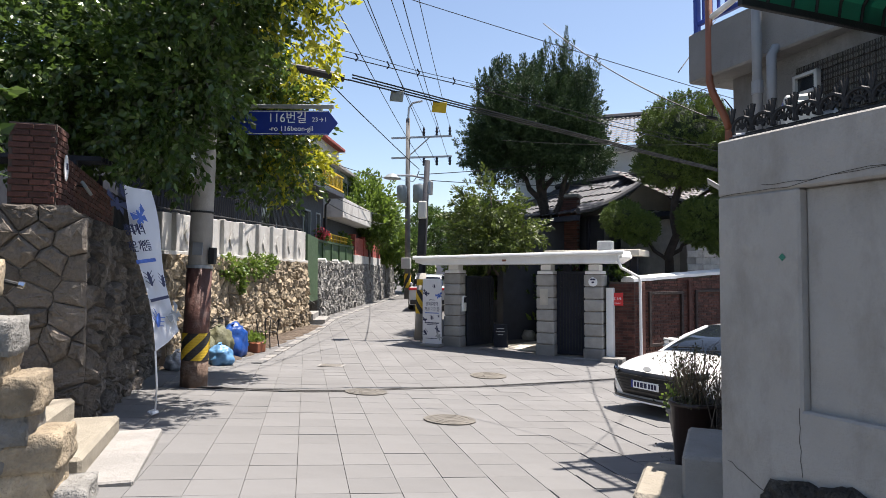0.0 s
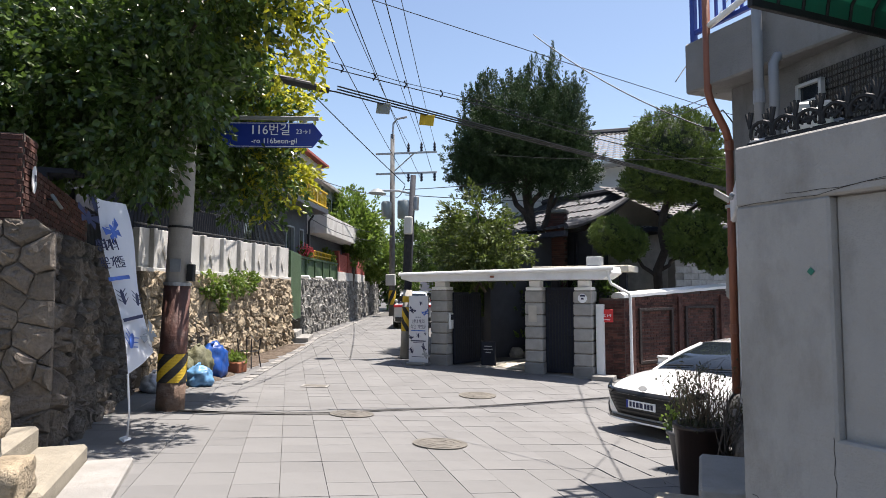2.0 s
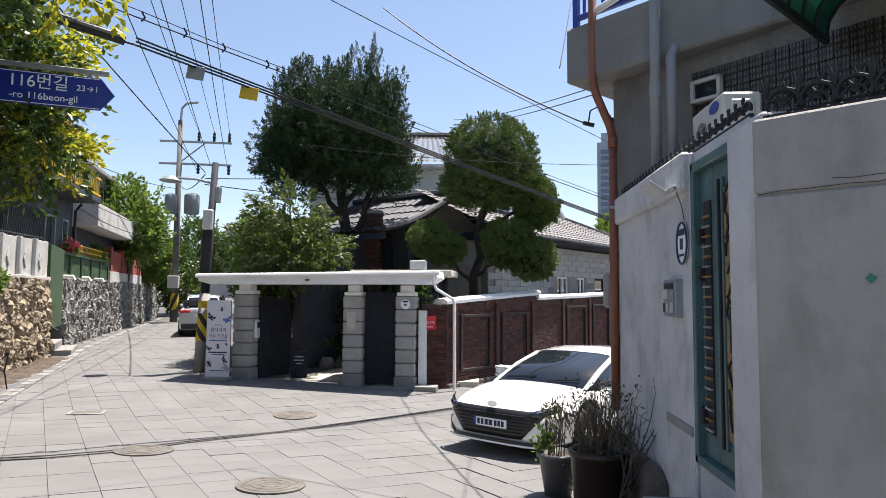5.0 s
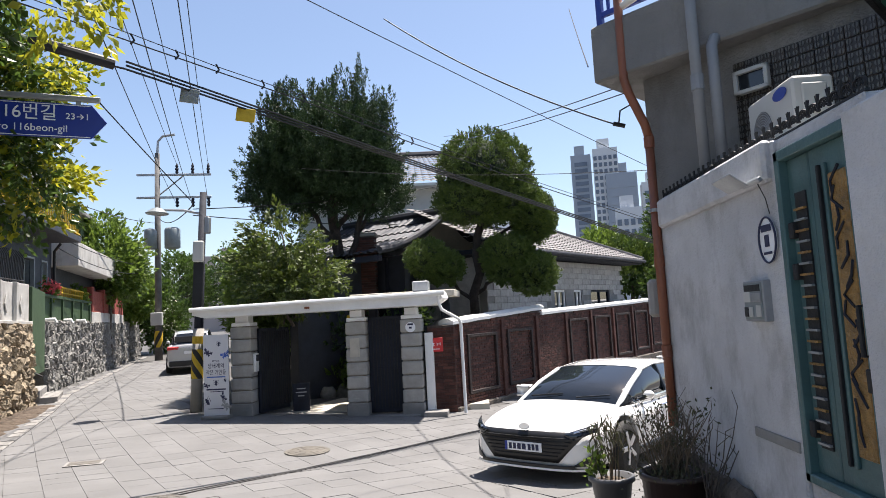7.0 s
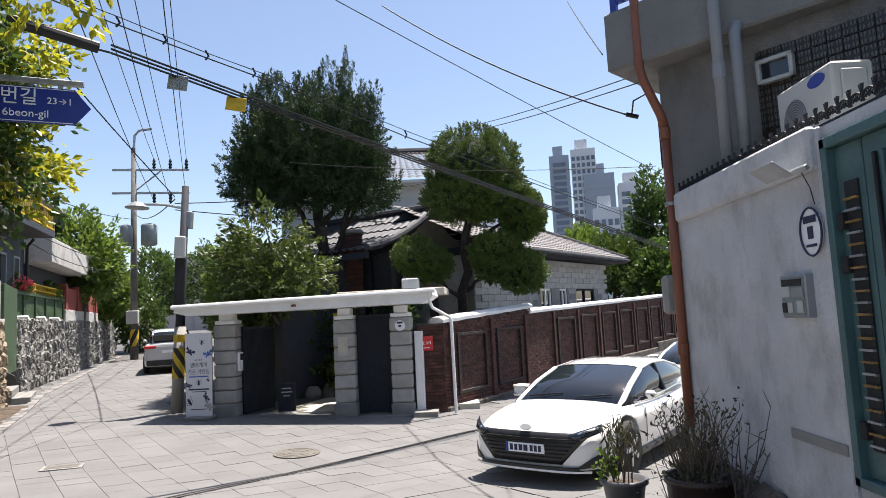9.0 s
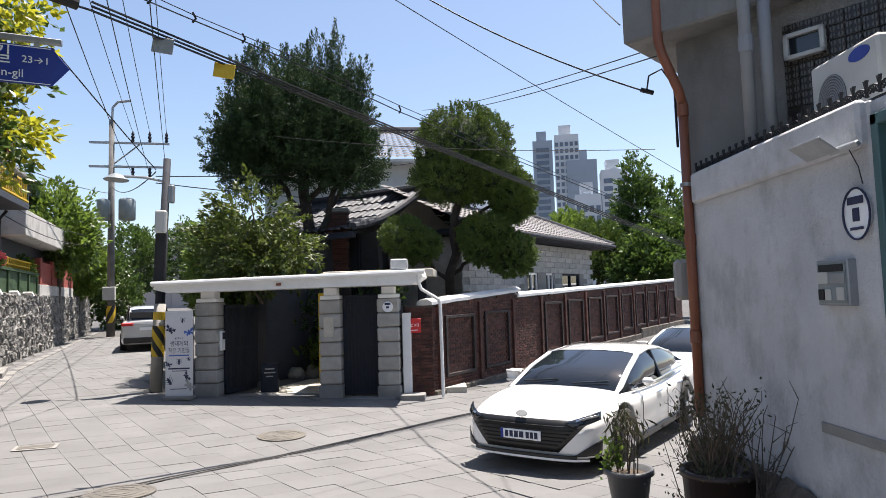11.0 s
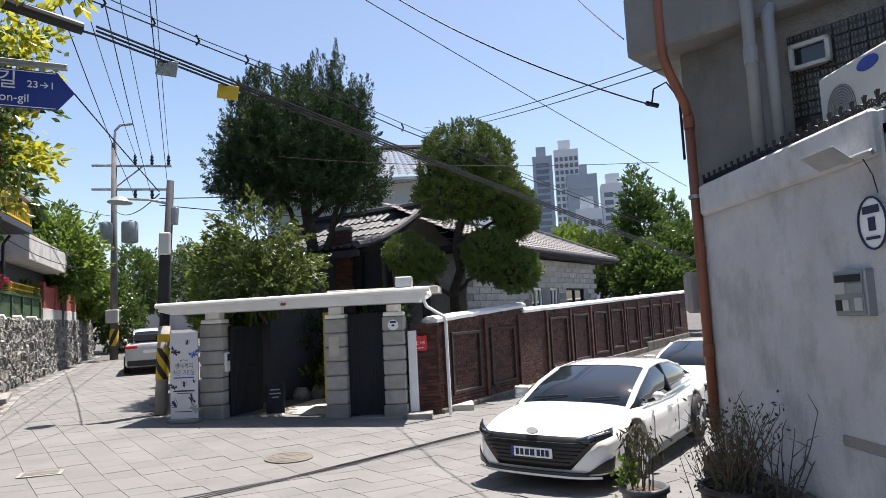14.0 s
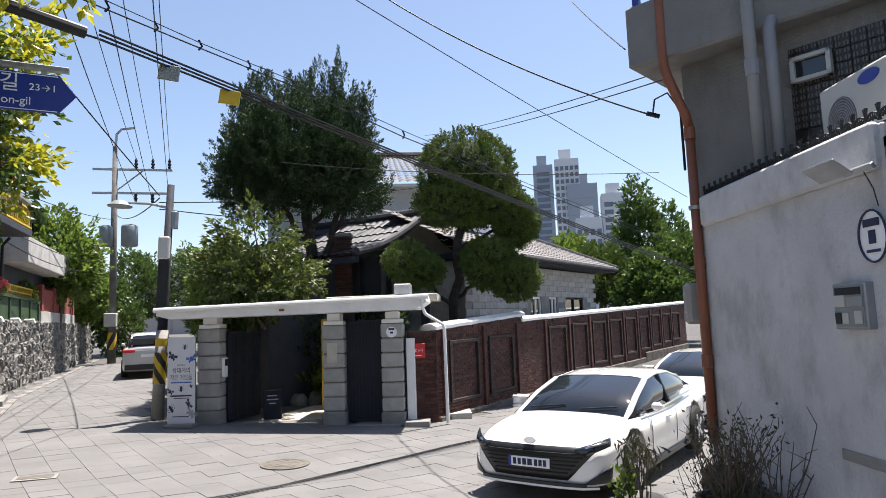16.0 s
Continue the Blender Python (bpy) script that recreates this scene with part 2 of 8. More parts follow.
AWNING = mat("green_awning_sheet", (0.02, 0.16, 0.11), 0.35, 0.15, 3, 40, 0.05)
# ivory dimmed in the base colour for the shade on the air conditioner
AC_WHITE = mat("shade_dimmed_ivory_shell", (0.46, 0.46, 0.44), 0.4, 0.04, 3, 40, 0.0, stain=(0.4, 0.38, 0.33), stain_amount=0.3, stain_scale=4)
POT_BROWN = mat("dark_brown_plastic_pot", (0.0273, 0.0156, 0.0125), 0.45, 0.2, 4, 40, 0.05)
POT_GREY = mat("grey_plastic_pot", (0.0936, 0.0936, 0.0975), 0.5, 0.1, 4, 40, 0.05)
SOIL = mat("dry_soil", (0.1, 0.075, 0.055), 0.95, 0.3, 12, 70, 0.5)
BAG_BLUE = mat("blue_plastic_bag", (0.008, 0.055, 0.25), 0.35, 0.15, 6, 40, 0.1)
BAG_PALE = mat("pale_blue_plastic_bag", (0.1, 0.24, 0.42), 0.35, 0.15, 6, 40, 0.1)
BAG_OLIVE = mat("olive_sack", (0.11, 0.11, 0.06), 0.7, 0.2, 6, 60, 0.2)
BAG_WHITE = mat("white_sack", (0.6, 0.6, 0.62), 0.6, 0.15, 6, 50, 0.2)
GREEN_PAINT = mat("green_panel_paint", (0.039, 0.078, 0.0312), 0.6, 0.2, 3, 40, 0.1)
# cladding of the street houses; on the porch walls it paints in shade
CHARCOAL = mat("charcoal_cladding_and_porch_shade", (0.0312, 0.0351, 0.0468), 0.6, 0.2, 3, 40, 0.1)
RED_BRICK_PAINT = mat("red_brick_facing", (0.28, 0.06, 0.045), 0.8, 0.25, 6, 50, 0.3)
# tower claddings are lightened: distance haze is mixed into the colour
TOWER_GREY = mat("hazy_tower_cladding", (0.29, 0.33, 0.39), 0.7, 0.06, 0.05, 0.5, 0.0)
TOWER_WHITE = mat("hazy_white_tower_cladding", (0.58, 0.6, 0.63), 0.7, 0.05, 0.05, 0.5, 0.0)
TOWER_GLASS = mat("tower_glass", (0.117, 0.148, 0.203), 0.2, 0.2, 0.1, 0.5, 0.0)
MANHOLE = mat("cast_iron_cover", (0.156, 0.144, 0.125), 0.6, 0.25, 6, 60, 0.2, metal=0.4)
FLOWER = leafy("red_flowers", (0.5, 0.03, 0.05), (0.7, 0.15, 0.15), 0.2, 0.5)
PLASTER_CREAM = mat("cream_stone_slab", (0.468, 0.437, 0.374), 0.85, 0.12, 3, 50, 0.2)
CURB = mat("pale_kerb_stone", (0.406, 0.406, 0.39), 0.85, 0.12, 4, 60, 0.25, rand=0.12)
RUSTY = mat("rusty_worn_concrete", (0.133, 0.0858, 0.0624), 0.9, 0.3, 5, 50, 0.3, stain=(0.273, 0.234, 0.203), stain_amount=0.5, stain_scale=6)
# window bands paled by painted haze, to go with HAZE_PINK
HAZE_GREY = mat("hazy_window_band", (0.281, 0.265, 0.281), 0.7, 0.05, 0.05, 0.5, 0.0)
POLE_DARK = mat("soot_stained_pole", (0.125, 0.121, 0.117), 0.85, 0.2, 3, 60, 0.2, stain=(0.0546, 0.0507, 0.0468), stain_amount=0.5, stain_scale=3, streak=4)
CAN_GREY = mat("grey_enamel", (0.211, 0.242, 0.25), 0.5, 0.1, 4, 40, 0.05, stain=(0.125, 0.117, 0.109), stain_amount=0.4, stain_scale=3)
# apartment walls with the distance haze painted in
HAZE_PINK = mat("haze_tinted_apartment_wall", (0.359, 0.32, 0.312), 0.8, 0.05, 0.05, 0.5, 0.0)


# ---- building helpers ----
rng = np.random.default_rng(7)


def part(name, bm, material, parent=None, label="", smooth=False):
    me = bpy.data.meshes.new(name)
    bm.to_mesh(me)
    bm.free()
    return part_of(name, me, material, parent, label, smooth)


def part_of(name, me, material, parent=None, label="", smooth=False):
    if not me.materials:
        me.materials.append(material)
    if smooth:
        me.polygons.foreach_set("use_smooth", [True] * len(me.polygons))
    ob = new(name, me)
    if parent:
        ob.parent = parent
    if label:
        tagged(ob, label)
    return ob


def thing(name, m, label, category, group="", kind=""):
    ob = new(name)
    ob.empty_display_size = 0.2
    ob.matrix_world = m
    return tagged(ob, label, category, group, kind)


def structure(name, bm, material, label="", smooth=False):
    return tagged(part(name, bm, material, None, "", smooth), label, "", "", "structure")


def box(bm, a, b, bevel=0.0, m=None):
    """A box between two corners, its edges rounded off by bevel."""
    a, b = Vector(a), Vector(b)
    made = bmesh.ops.create_cube(bm, size=1.0)["verts"]
    for v in made:
        v.co = Vector([(a[i] + b[i]) / 2 + v.co[i] * (b[i] - a[i]) for i in range(3)])
    if bevel:
        edges = list({e for v in made for e in v.link_edges})
        done = bmesh.ops.bevel(bm, geom=edges, offset=bevel, segments=1, affect="EDGES", clamp_overlap=True)
        made = list({v for f in done["faces"] for v in f.verts} | {v for v in made if v.is_valid})
    if m is not None:
        bmesh.ops.transform(bm, matrix=m, verts=made)
    return made


def boxed(a, b, bevel=0.0):
    bm = bmesh.new()
    box(bm, a, b, bevel)
    return bm


def tube(bm, points, radius, sides=8, end_radius=None):
    """A round bar along points, with capped ends, growing thinner to end_radius."""
    points = [Vector(p) for p in points]
    last = len(points) - 1
    rings = []
    side = None
    for i, p in enumerate(points):
        d = (points[min(i + 1, last)] - points[max(i - 1, 0)]).normalized()
        if side is None:
            side = d.orthogonal().normalized()
        side = (side - d * side.dot(d)).normalized()
        up = d.cross(side)
        r = radius if end_radius is None else radius + (end_radius - radius) * i / last
        rings.append([bm.verts.new(p + (side * math.cos(k) + up * math.sin(k)) * r) for k in np.linspace(0, 2 * math.pi, sides, endpoint=False)])
    for a, b in zip(rings, rings[1:]):
        for k in range(sides):
            bm.faces.new((a[k], a[(k + 1) % sides], b[(k + 1) % sides], b[k]))
    bm.faces.new(rings[0][::-1])
    bm.faces.new(rings[-1])


def tubed(points, radius, sides=8, end_radius=None):
    bm = bmesh.new()
    tube(bm, points, radius, sides, end_radius)
    return bm


def lathe(profile, sides=24):
    """A turned shape from (radius, height) pairs."""
    bm = bmesh.new()
    rings = [[bm.verts.new((r * math.cos(k), r * math.sin(k), z)) for k in np.linspace(0, 2 * math.pi, sides, endpoint=False)] for r, z in profile]
    for a, b in zip(rings, rings[1:]):
        for k in range(sides):
            bm.faces.new((a[k], a[(k + 1) % sides], b[(k + 1) % sides], b[k]))
    bm.faces.new(rings[0][::-1])
    bm.faces.new(rings[-1])
    return bm


def prism(bm, outline, depth, m=None):
    """A flat outline of (x, z) pairs pushed back along y by depth."""
    front = [bm.verts.new((x, 0, z)) for x, z in outline]
    back = [bm.verts.new((x, depth, z)) for x, z in outline]
    n = len(outline)
    bm.faces.new(front)
    bm.faces.new(back[::-1])
    for i in range(n):
        bm.faces.new((front[i], back[i], back[(i + 1) % n], front[(i + 1) % n]))
    bmesh.ops.recalc_face_normals(bm, faces=bm.faces[:])
    if m is not None:
        bmesh.ops.transform(bm, matrix=m, verts=front + back)


def lettered(name, text, size, material, parent, m, wide=1.0, depth=0.004):
    """Raised lettering in the built-in font, as a mesh."""
    cu = bpy.data.curves.new(name, "FONT")
    cu.body, cu.size, cu.extrude, cu.align_x, cu.align_y = text, size, depth, "CENTER", "CENTER"
    ob = bpy.data.objects.new(name, cu)
    me = bpy.data.meshes.new_from_object(ob)
    bpy.data.objects.remove(ob)
    me.materials.clear()
    me.transform(m @ Matrix.Diagonal((wide, 1, 1, 1)))
    return part_of(name, me, material, parent)


def mesh_from(name, verts, faces):
    me = bpy.data.meshes.new(name)
    me.from_pydata(np.asarray(verts).tolist(), [], np.asarray(faces).tolist())
    me.update()
    return me


def frame_of(a, b, z=0.0):
    """A frame at a whose x runs to b (level) and whose y points to the right-hand back of that line."""
    return pose(a[0], a[1], z, 0, 0, math.degrees(math.atan2(b[1] - a[1], b[0] - a[0])))


def ground_at(x, y):
    f = 0.05 * (9.1 - y) if y < 9.1 else 0.012 * (min(y, 50) - 9.1)
    return f + 0.03 * max(-3.0, min(5.0, -2.9 - x))


# ---- ground ----
xs = sorted({*np.arange(-30, 30.1, 1.0).tolist(), -2.9, 0.1, -7.9, -700, -300, -120, -60, 60, 120, 300, 700})
ys = sorted({*np.arange(-14, 60.1, 1.0).tolist(), 9.1, -200, -60, -25, 90, 150, 300, 800})
gv = [(x, y, ground_at(x, max(y, -14)) - 0.012) for y in ys for x in xs]
gf = [(j * len(xs) + i, j * len(xs) + i + 1, (j + 1) * len(xs) + i + 1, (j + 1) * len(xs) + i) for j in range(len(ys) - 1) for i in range(len(xs) - 1)]
ground = tagged(part_of("ground", mesh_from("ground", gv, gf), JOINT), "dark jointing bed under the paved lane", "ground", "", "structure")

# ---- retaining walls along the street ----
L1A, L1B = Vector((-4.95, 2.6, 0)), Vector((-8.55, 6.9, 0))
L2A, L2B = Vector((-8.35, 7.0, 0)), Vector((-11.78, 16.6, 0))
L3A, L3B = Vector((-13.4, 19.6, 0)), Vector((-20.6, 40.2, 0))


def wall_slab(name, a, b, z0, z1, thick, material, label, z1b=None, bevel=0.01, lean=0.0):
    """An upright wall from a to b; its face is on the line, its body behind (to the left of a-to-b). lean: how far the top stands back."""
    a, b = Vector(a[:2]), Vector(b[:2])
    d = (b - a).normalized()
    n = Vector((-d.y, d.x))
    z1b = z1 if z1b is None else z1b
    za, zb = (z0, z0) if not isinstance(z0, tuple) else z0
    bm = bmesh.new()
    c = [(a, za, z1), (b, zb, z1b)]
    ring = []
    for p, lo, hi in c:
        ring.append([bm.verts.new((p.x, p.y, lo)), bm.verts.new((p.x + n.x * lean, p.y + n.y * lean, hi)),
                     bm.verts.new((p.x + n.x * thick, p.y + n.y * thick, hi)), bm.verts.new((p.x + n.x * thick, p.y + n.y * thick, lo))])
    for k in range(4):
        bm.faces.new((ring[0][k], ring[0][(k + 1) % 4], ring[1][(k + 1) % 4], ring[1][k]))
    bm.faces.new(ring[0][::-1])
    bm.faces.new(ring[1])
    bmesh.ops.recalc_face_normals(bm, faces=bm.faces[:])
    if bevel:
        bmesh.ops.bevel(bm, geom=bm.edges[:], offset=bevel, segments=1, affect="EDGES")
    return structure(name, bm, material, label)


retaining_near = wall_slab("wall_stone_near", L1A, L1B, 0.0, 2.75, 3.0, STONE_DARK, "dark weathered rubble stone retaining wall beside the steps", 2.45, 0.0, 0.28)
retaining_mid = wall_slab("wall_stone_mid", L2A, L2B, 0.0, 2.45, 3.0, MORTAR, "sunlit tan rubble stone retaining wall", 2.5, 0.0, 0.1)
retaining_far = wall_slab("wall_stone_far", L3A, L3B, 0.0, 2.6, 3.0, MORTAR, "grey slab stone retaining wall along the street", 2.7, 0.0, 0.15)
parapet_mid = wall_slab("wall_parapet", L2A + Vector((-0.12, -0.04, 0)), L2B + Vector((-0.12, -0.04, 0)), 2.44, 3.25, 0.2, WHITE_WALL, "weathered white painted parapet with raised panels", 3.5)
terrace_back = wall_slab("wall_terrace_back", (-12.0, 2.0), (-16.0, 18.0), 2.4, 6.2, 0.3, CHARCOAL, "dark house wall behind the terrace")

# ---- lane wall of brick ----
BA, BB = Vector((-0.42, 13.62, 0)), Vector((12.4, 32.0, 0))
BD = (BB - BA).normalized()
BLEN = (BB - BA).length


brick_core = bmesh.new()
STEP_S = 4.15
for s0, s1, top in ((0.0, STEP_S, 1.98), (STEP_S, BLEN, 2.0)):
    za, zb = (1.86, 2.1) if s0 == 0 else (1.95, 2.45)
    m = frame_of(BA, BB)
    v = [brick_core.verts.new(m @ Vector(p)) for p in ((s0, 0.03, -0.3), (s1, 0.03, -0.3), (s1, 0.03, zb), (s0, 0.03, za), (s0, 0.27, -0.3), (s1, 0.27, -0.3), (s1, 0.27, zb), (s0, 0.27, za))]
    for f in ((0, 1, 2, 3), (5, 4, 7, 6), (3, 2, 6, 7), (1, 5, 6, 2), (4, 0, 3, 7), (4, 5, 1, 0)):
        brick_core.faces.new([v[k] for k in f])
wall_brick = structure("wall_brick", brick_core, BRICK_MORTAR, "long dark red brick garden wall with framed panels and white coping")
for s0, s1, za, zb in ((-0.05, STEP_S + 0.05, 1.86, 2.1), (STEP_S - 0.1, BLEN, 1.95, 2.45)):
    bm = bmesh.new()
    m = frame_of(BA, BB)
    prof = ((-0.05, 0.0), (-0.05, 0.07), (0.06, 0.13), (0.24, 0.13), (0.35, 0.07), (0.35, 0.0))
    ends = []
    n = 14
    for k in range(n + 1):
        s = s0 + (s1 - s0) * k / n
        z = za + (zb - za) * k / n
        ends.append([bm.verts.new(m @ Vector((s, y, z + h + 0.006 * math.sin(k * 2.3)))) for y, h in prof])
    for a, b in zip(ends, ends[1:]):
        for k in range(6):
            bm.faces.new((a[k], a[(k + 1) % 6], b[(k + 1) % 6], b[k]))
    bm.faces.new(ends[0])
    bm.faces.new(ends[-1][::-1])
    bmesh.ops.recalc_face_normals(bm, faces=bm.faces[:])
    part("coping", bm, COPING, wall_brick, "white painted mortar coping")
foot = bmesh.new()
m = frame_of(BA, BB)
for s0, s1, h in ((0.0, 6.0, 0.08), (6.0, 10.0, 0.16), (10.0, 15.0, 0.3), (15.0, BLEN, 0.5)):
    box(foot, (s0, -0.08, -0.3), (s1, 0.1, h), 0.03, m)
part("footing", foot, STONE_DARK, wall_brick, "rough dark stone footing")

# ---- house beside the camera: white wall, gate door, angled fence wall ----
RX = 1.66
bm = bmesh.new()
box(bm, (RX, 2.98, -0.2), (RX + 0.22, 5.3, 2.98), 0.012)
wall_right = structure("wall_right", bm, RENDER_WHITE, "white painted render wall with an intercom beside the door")
bm = bmesh.new()
box(bm, (RX + 0.03, 2.15, -0.2), (RX + 0.20, 2.99, 1.06), 0.01)
box(bm, (RX + 0.03, 2.15, 2.9), (RX + 0.20, 2.99, 2.98), 0.01)
box(bm, (RX - 0.06, 1.78, -0.2), (RX + 0.22, 2.2, 2.9), 0.012)
part("door_surround", bm, RENDER_WHITE, wall_right)
bm = bmesh.new()
box(bm, (RX - 0.05, 3.0, 2.74), (RX + 0.02, 5.06, 2.99), 0.02)
part("band", bm, RENDER_WHITE, wall_right, "thick rounded plaster band")
bm = bmesh.new()
box(bm, (RX - 0.012, 3.0, 1.2), (RX + 0.01, 3.55, 1.26), 0.004)
part("cement_patch", bm, CONCRETE, wall_right, "rough grey cement smear")
bm = bmesh.new()
box(bm, (RX - 0.1, 5.3, 1.95), (RX + 0.3, 5.42, 2.3), 0.03)
part("corner_block", bm, RENDER_GREY, wall_right, "jutting rendered block")
NA, NB = Vector((1.51, 1.67, 0)), Vector((3.774, -0.298, 0))
mN = frame_of(NB, NA)
NL = (NB - NA).length
bm = bmesh.new()
box(bm, (0, -0.25, -0.2), (NL - 0.518, -0.055, 2.5), 0.01, mN)
box(bm, (NL - 0.518, -0.25, -0.2), (NL, 0.0, 2.5), 0.012, mN)
box(bm, (0, -0.25, 2.5), (NL, 0.0, 2.83), 0.012, mN)
box(bm, (0, -0.25, -0.2), (NL, -0.001, 1.35), 0.012, mN)
wall_near = structure("wall_near", bm, RENDER_GREY, "pale grey rendered fence wall with a recessed panel and damp stains")

# upper storey with balcony, turned with the fence wall
C0 = Vector((1.2, 5.33, 0))
mU = frame_of(C0, C0 + Vector((0.623, -0.782, 0)))
mV = frame_of(C0, C0 + Vector((0.707, -0.707, 0)))
bm = bmesh.new()
box(bm, (0.3, 0.36, 2.85), (8.0, 0.7, 4.22))
# upper wall and balcony take the render with the overhang shade coloured in
wall_upper = structure("wall_upper", bm, RENDER_SHADED, "upper wall partly faced with patterned tiles")
wall_upper.matrix_world = mU
bm = bmesh.new()
box(bm, (RX + 0.04, 5.29, -0.3), (3.0, 5.4, 2.9), 0.01)
box(bm, (RX + 0.22, 2.0, 2.86), (3.4, 5.28, 2.96), 0.01)
corner = structure("terrace_floor", bm, RENDER_GREY, "low terrace floor and end wall behind the fence")
bm = bmesh.new()
box(bm, (0.0, 0.0, 4.2), (9.0, 4.0, 4.76), 0.02, mV)
balcony = structure("balcony_slab", bm, RENDER_SHADED, "thick overhanging balcony slab with cracked render")
bm = bmesh.new()
box(bm, (0.5, 0.72, -0.2), (9.0, 6.0, 4.2), 0.0, mU)
structure("wall_house_body", bm, RENDER_GREY, "plain house body behind the fence wall")

# ---- gate of the garden ----
GA, GB = Vector((-5.36, 13.62, 0)), Vector((-1.0, 13.22, 0))
mG = frame_of(GA, GB)
gate = thing("garden_gate", mG, "garden gate of pale granite block pillars under a flat white canopy", "gate")
GZ = 0.12


def pillar(x0, x1, z0, z1, courses):
    for k in range(courses):
        lo, hi = z0 + 0.24 + (z1 - z0 - 0.34) * k / courses, z0 + 0.24 + (z1 - z0 - 0.34) * (k + 1) / courses
        part("block", boxed((x0, 0, lo + 0.012), (x1, 0.46, hi - 0.012), 0.022), GATE_STONE, gate)
    part("pillar_core", boxed((x0 + 0.03, 0.03, z0 - 0.2), (x1 - 0.03, 0.43, z1 - 0.02)), MORTAR, gate, "mortar between the blocks")
    part("plinth", boxed((x0 - 0.02, -0.02, z0 - 0.25), (x1 + 0.02, 0.48, z0 + 0.24), 0.02), CONCRETE, gate, "dark grey plinth stone")
    part("capital", boxed((x0 + 0.02, 0.02, z1 - 0.10), (x1 - 0.02, 0.44, z1 - 0.015), 0.015), WHITE_METAL, gate, "white painted cap")
    part("neck", boxed((x0 + 0.09, 0.08, z1 - 0.015), (x1 - 0.09, 0.38, z1 + 0.14), 0.01), WHITE_METAL, gate)


pillar(0.0, 0.48, 0.14, 2.16, 6)
pillar(2.62, 3.07, 0.06, 2.14, 6)
pillar(3.83, 4.28, 0.02, 2.14, 6)
bm = bmesh.new()
outline = [(-0.75, 2.36), (-0.72, 2.52), (4.78, 2.60), (4.82, 2.44), (4.6, 2.30), (-0.45, 2.28)]
prism(bm, outline, 1.05, pose(0, -0.28, 0))
bmesh.ops.bevel(bm, geom=bm.edges[:], offset=0.012, segments=1, affect="EDGES")
part("canopy", bm, WHITE_METAL, gate, "flat white painted canopy with a gutter edge")
part("gutter", tubed([(-0.76, -0.33, 2.47), (4.86, -0.33, 2.55)], 0.05, 8), WHITE_METAL, gate)
part("gutter_spout", tubed([(4.72, -0.28, 2.50), (4.72, -0.25, 2.36), (4.78, -0.22, 2.2), (5.1, 0.12, 1.98), (5.13, 0.14, 1.9), (5.14, 0.14, 0.0)], 0.035, 8), WHITE_METAL, gate, "white downpipe bent along the wall")
part("side_panel", boxed((4.33, 0.12, 0.0), (4.5, 0.3, 1.72), 0.01), WHITE_METAL, gate, "narrow white service panel")
part("canopy_light", boxed((1.82, -0.3, 2.36), (1.93, -0.22, 2.41), 0.01), PIPE_BROWN, gate, "small orange lamp under the canopy")


def leaf_door(x0, x1, z0, z1, turn, hinge, openwork):
    """A dark gate leaf on its hinge; parts: frame, panel, ornament."""
    dm = pose(hinge[0], hinge[1], 0, 0, 0, turn)
    w = x1 - x0
    d = bmesh.new()
    box(d, (0, -0.02, z0), (w, 0.02, z1), 0.006, dm)
    for z in (z0, z0 + 0.9, z1 - 0.06):
        box(d, (0, -0.03, z), (w, 0.03, z + 0.06), 0.008, dm)
    for x in (0, w - 0.06):
        box(d, (x, -0.03, z0), (x + 0.06, 0.03, z1), 0.008, dm)
    door = part("door", d, DARK_WOOD, gate, "dark iron gate leaf")
    for k in range(int(w / 0.075)):
        b = bmesh.new()
        box(b, (0.08 + 0.075 * k, -0.034, z0 + 0.1), (0.1 + 0.075 * k, 0.034, z1 - 0.08), 0.0, dm)
        part("bar", b, BLACK_METAL, door)
    if openwork:
        b = bmesh.new()
        for k in range(3):
            for q in range(2):
                c = Vector((0.16 + 0.17 * k, -0.03, z1 - 0.36 + 0.14 * q))
                tube(b, [dm @ (c + Vector((0.06 * math.cos(a), 0, 0.06 * math.sin(a)))) for a in np.linspace(0, 5.8, 9)], 0.006, 5)
        part("ornament", b, BLACK_METAL, door, "scrolled metal ornament")


leaf_door(0, 1.05, 0.12, 2.0, 72, (0.52, 0.3), False)
leaf_door(0, 0.74, 0.06, 2.12, 0, (3.08, 0.25), True)
part("yellow_post", boxed((2.06, 2.2, 0.0), (2.26, 2.3, 2.2), 0.005), YELLOW, gate, "yellow upright board")
bm = bmesh.new()
box(bm, (0.6, -0.1, -0.2), (4.2, 0.6, 0.03), 0.01)
part("threshold", bm, CONCRETE, gate, "worn concrete threshold")
part("plaque", boxed((2.72, -0.02, 1.28), (2.93, 0.002, 1.68), 0.004), PLASTER_CREAM, gate, "small engraved stone plaque")
part("letter_box", boxed((0.47, 0.12, 1.05), (0.53, 0.34, 1.45), 0.005), WHITE_METAL, gate, "white letter box with a dark flap")
part("letter_flap", boxed((0.53, 0.15, 1.28), (0.537, 0.31, 1.42)), DARK_WOOD, gate)
disc = lathe([(0.001, 0), (0.105, 0), (0.11, 0.008), (0.001, 0.012)], 24)
bmesh.ops.transform(disc, matrix=pose(4.06, -0.015, 1.86, 90, 0, 0), verts=disc.verts)
part("number_disc", disc, SIGN_WHITE, gate, "round white house plate with a dark band")
bm = bmesh.new()
box(bm, (4.0, -0.034, 1.9), (4.12, -0.028, 1.94))
box(bm, (4.03, -0.034, 1.83), (4.09, -0.028, 1.87))
part("number_bar", bm, INK, gate)

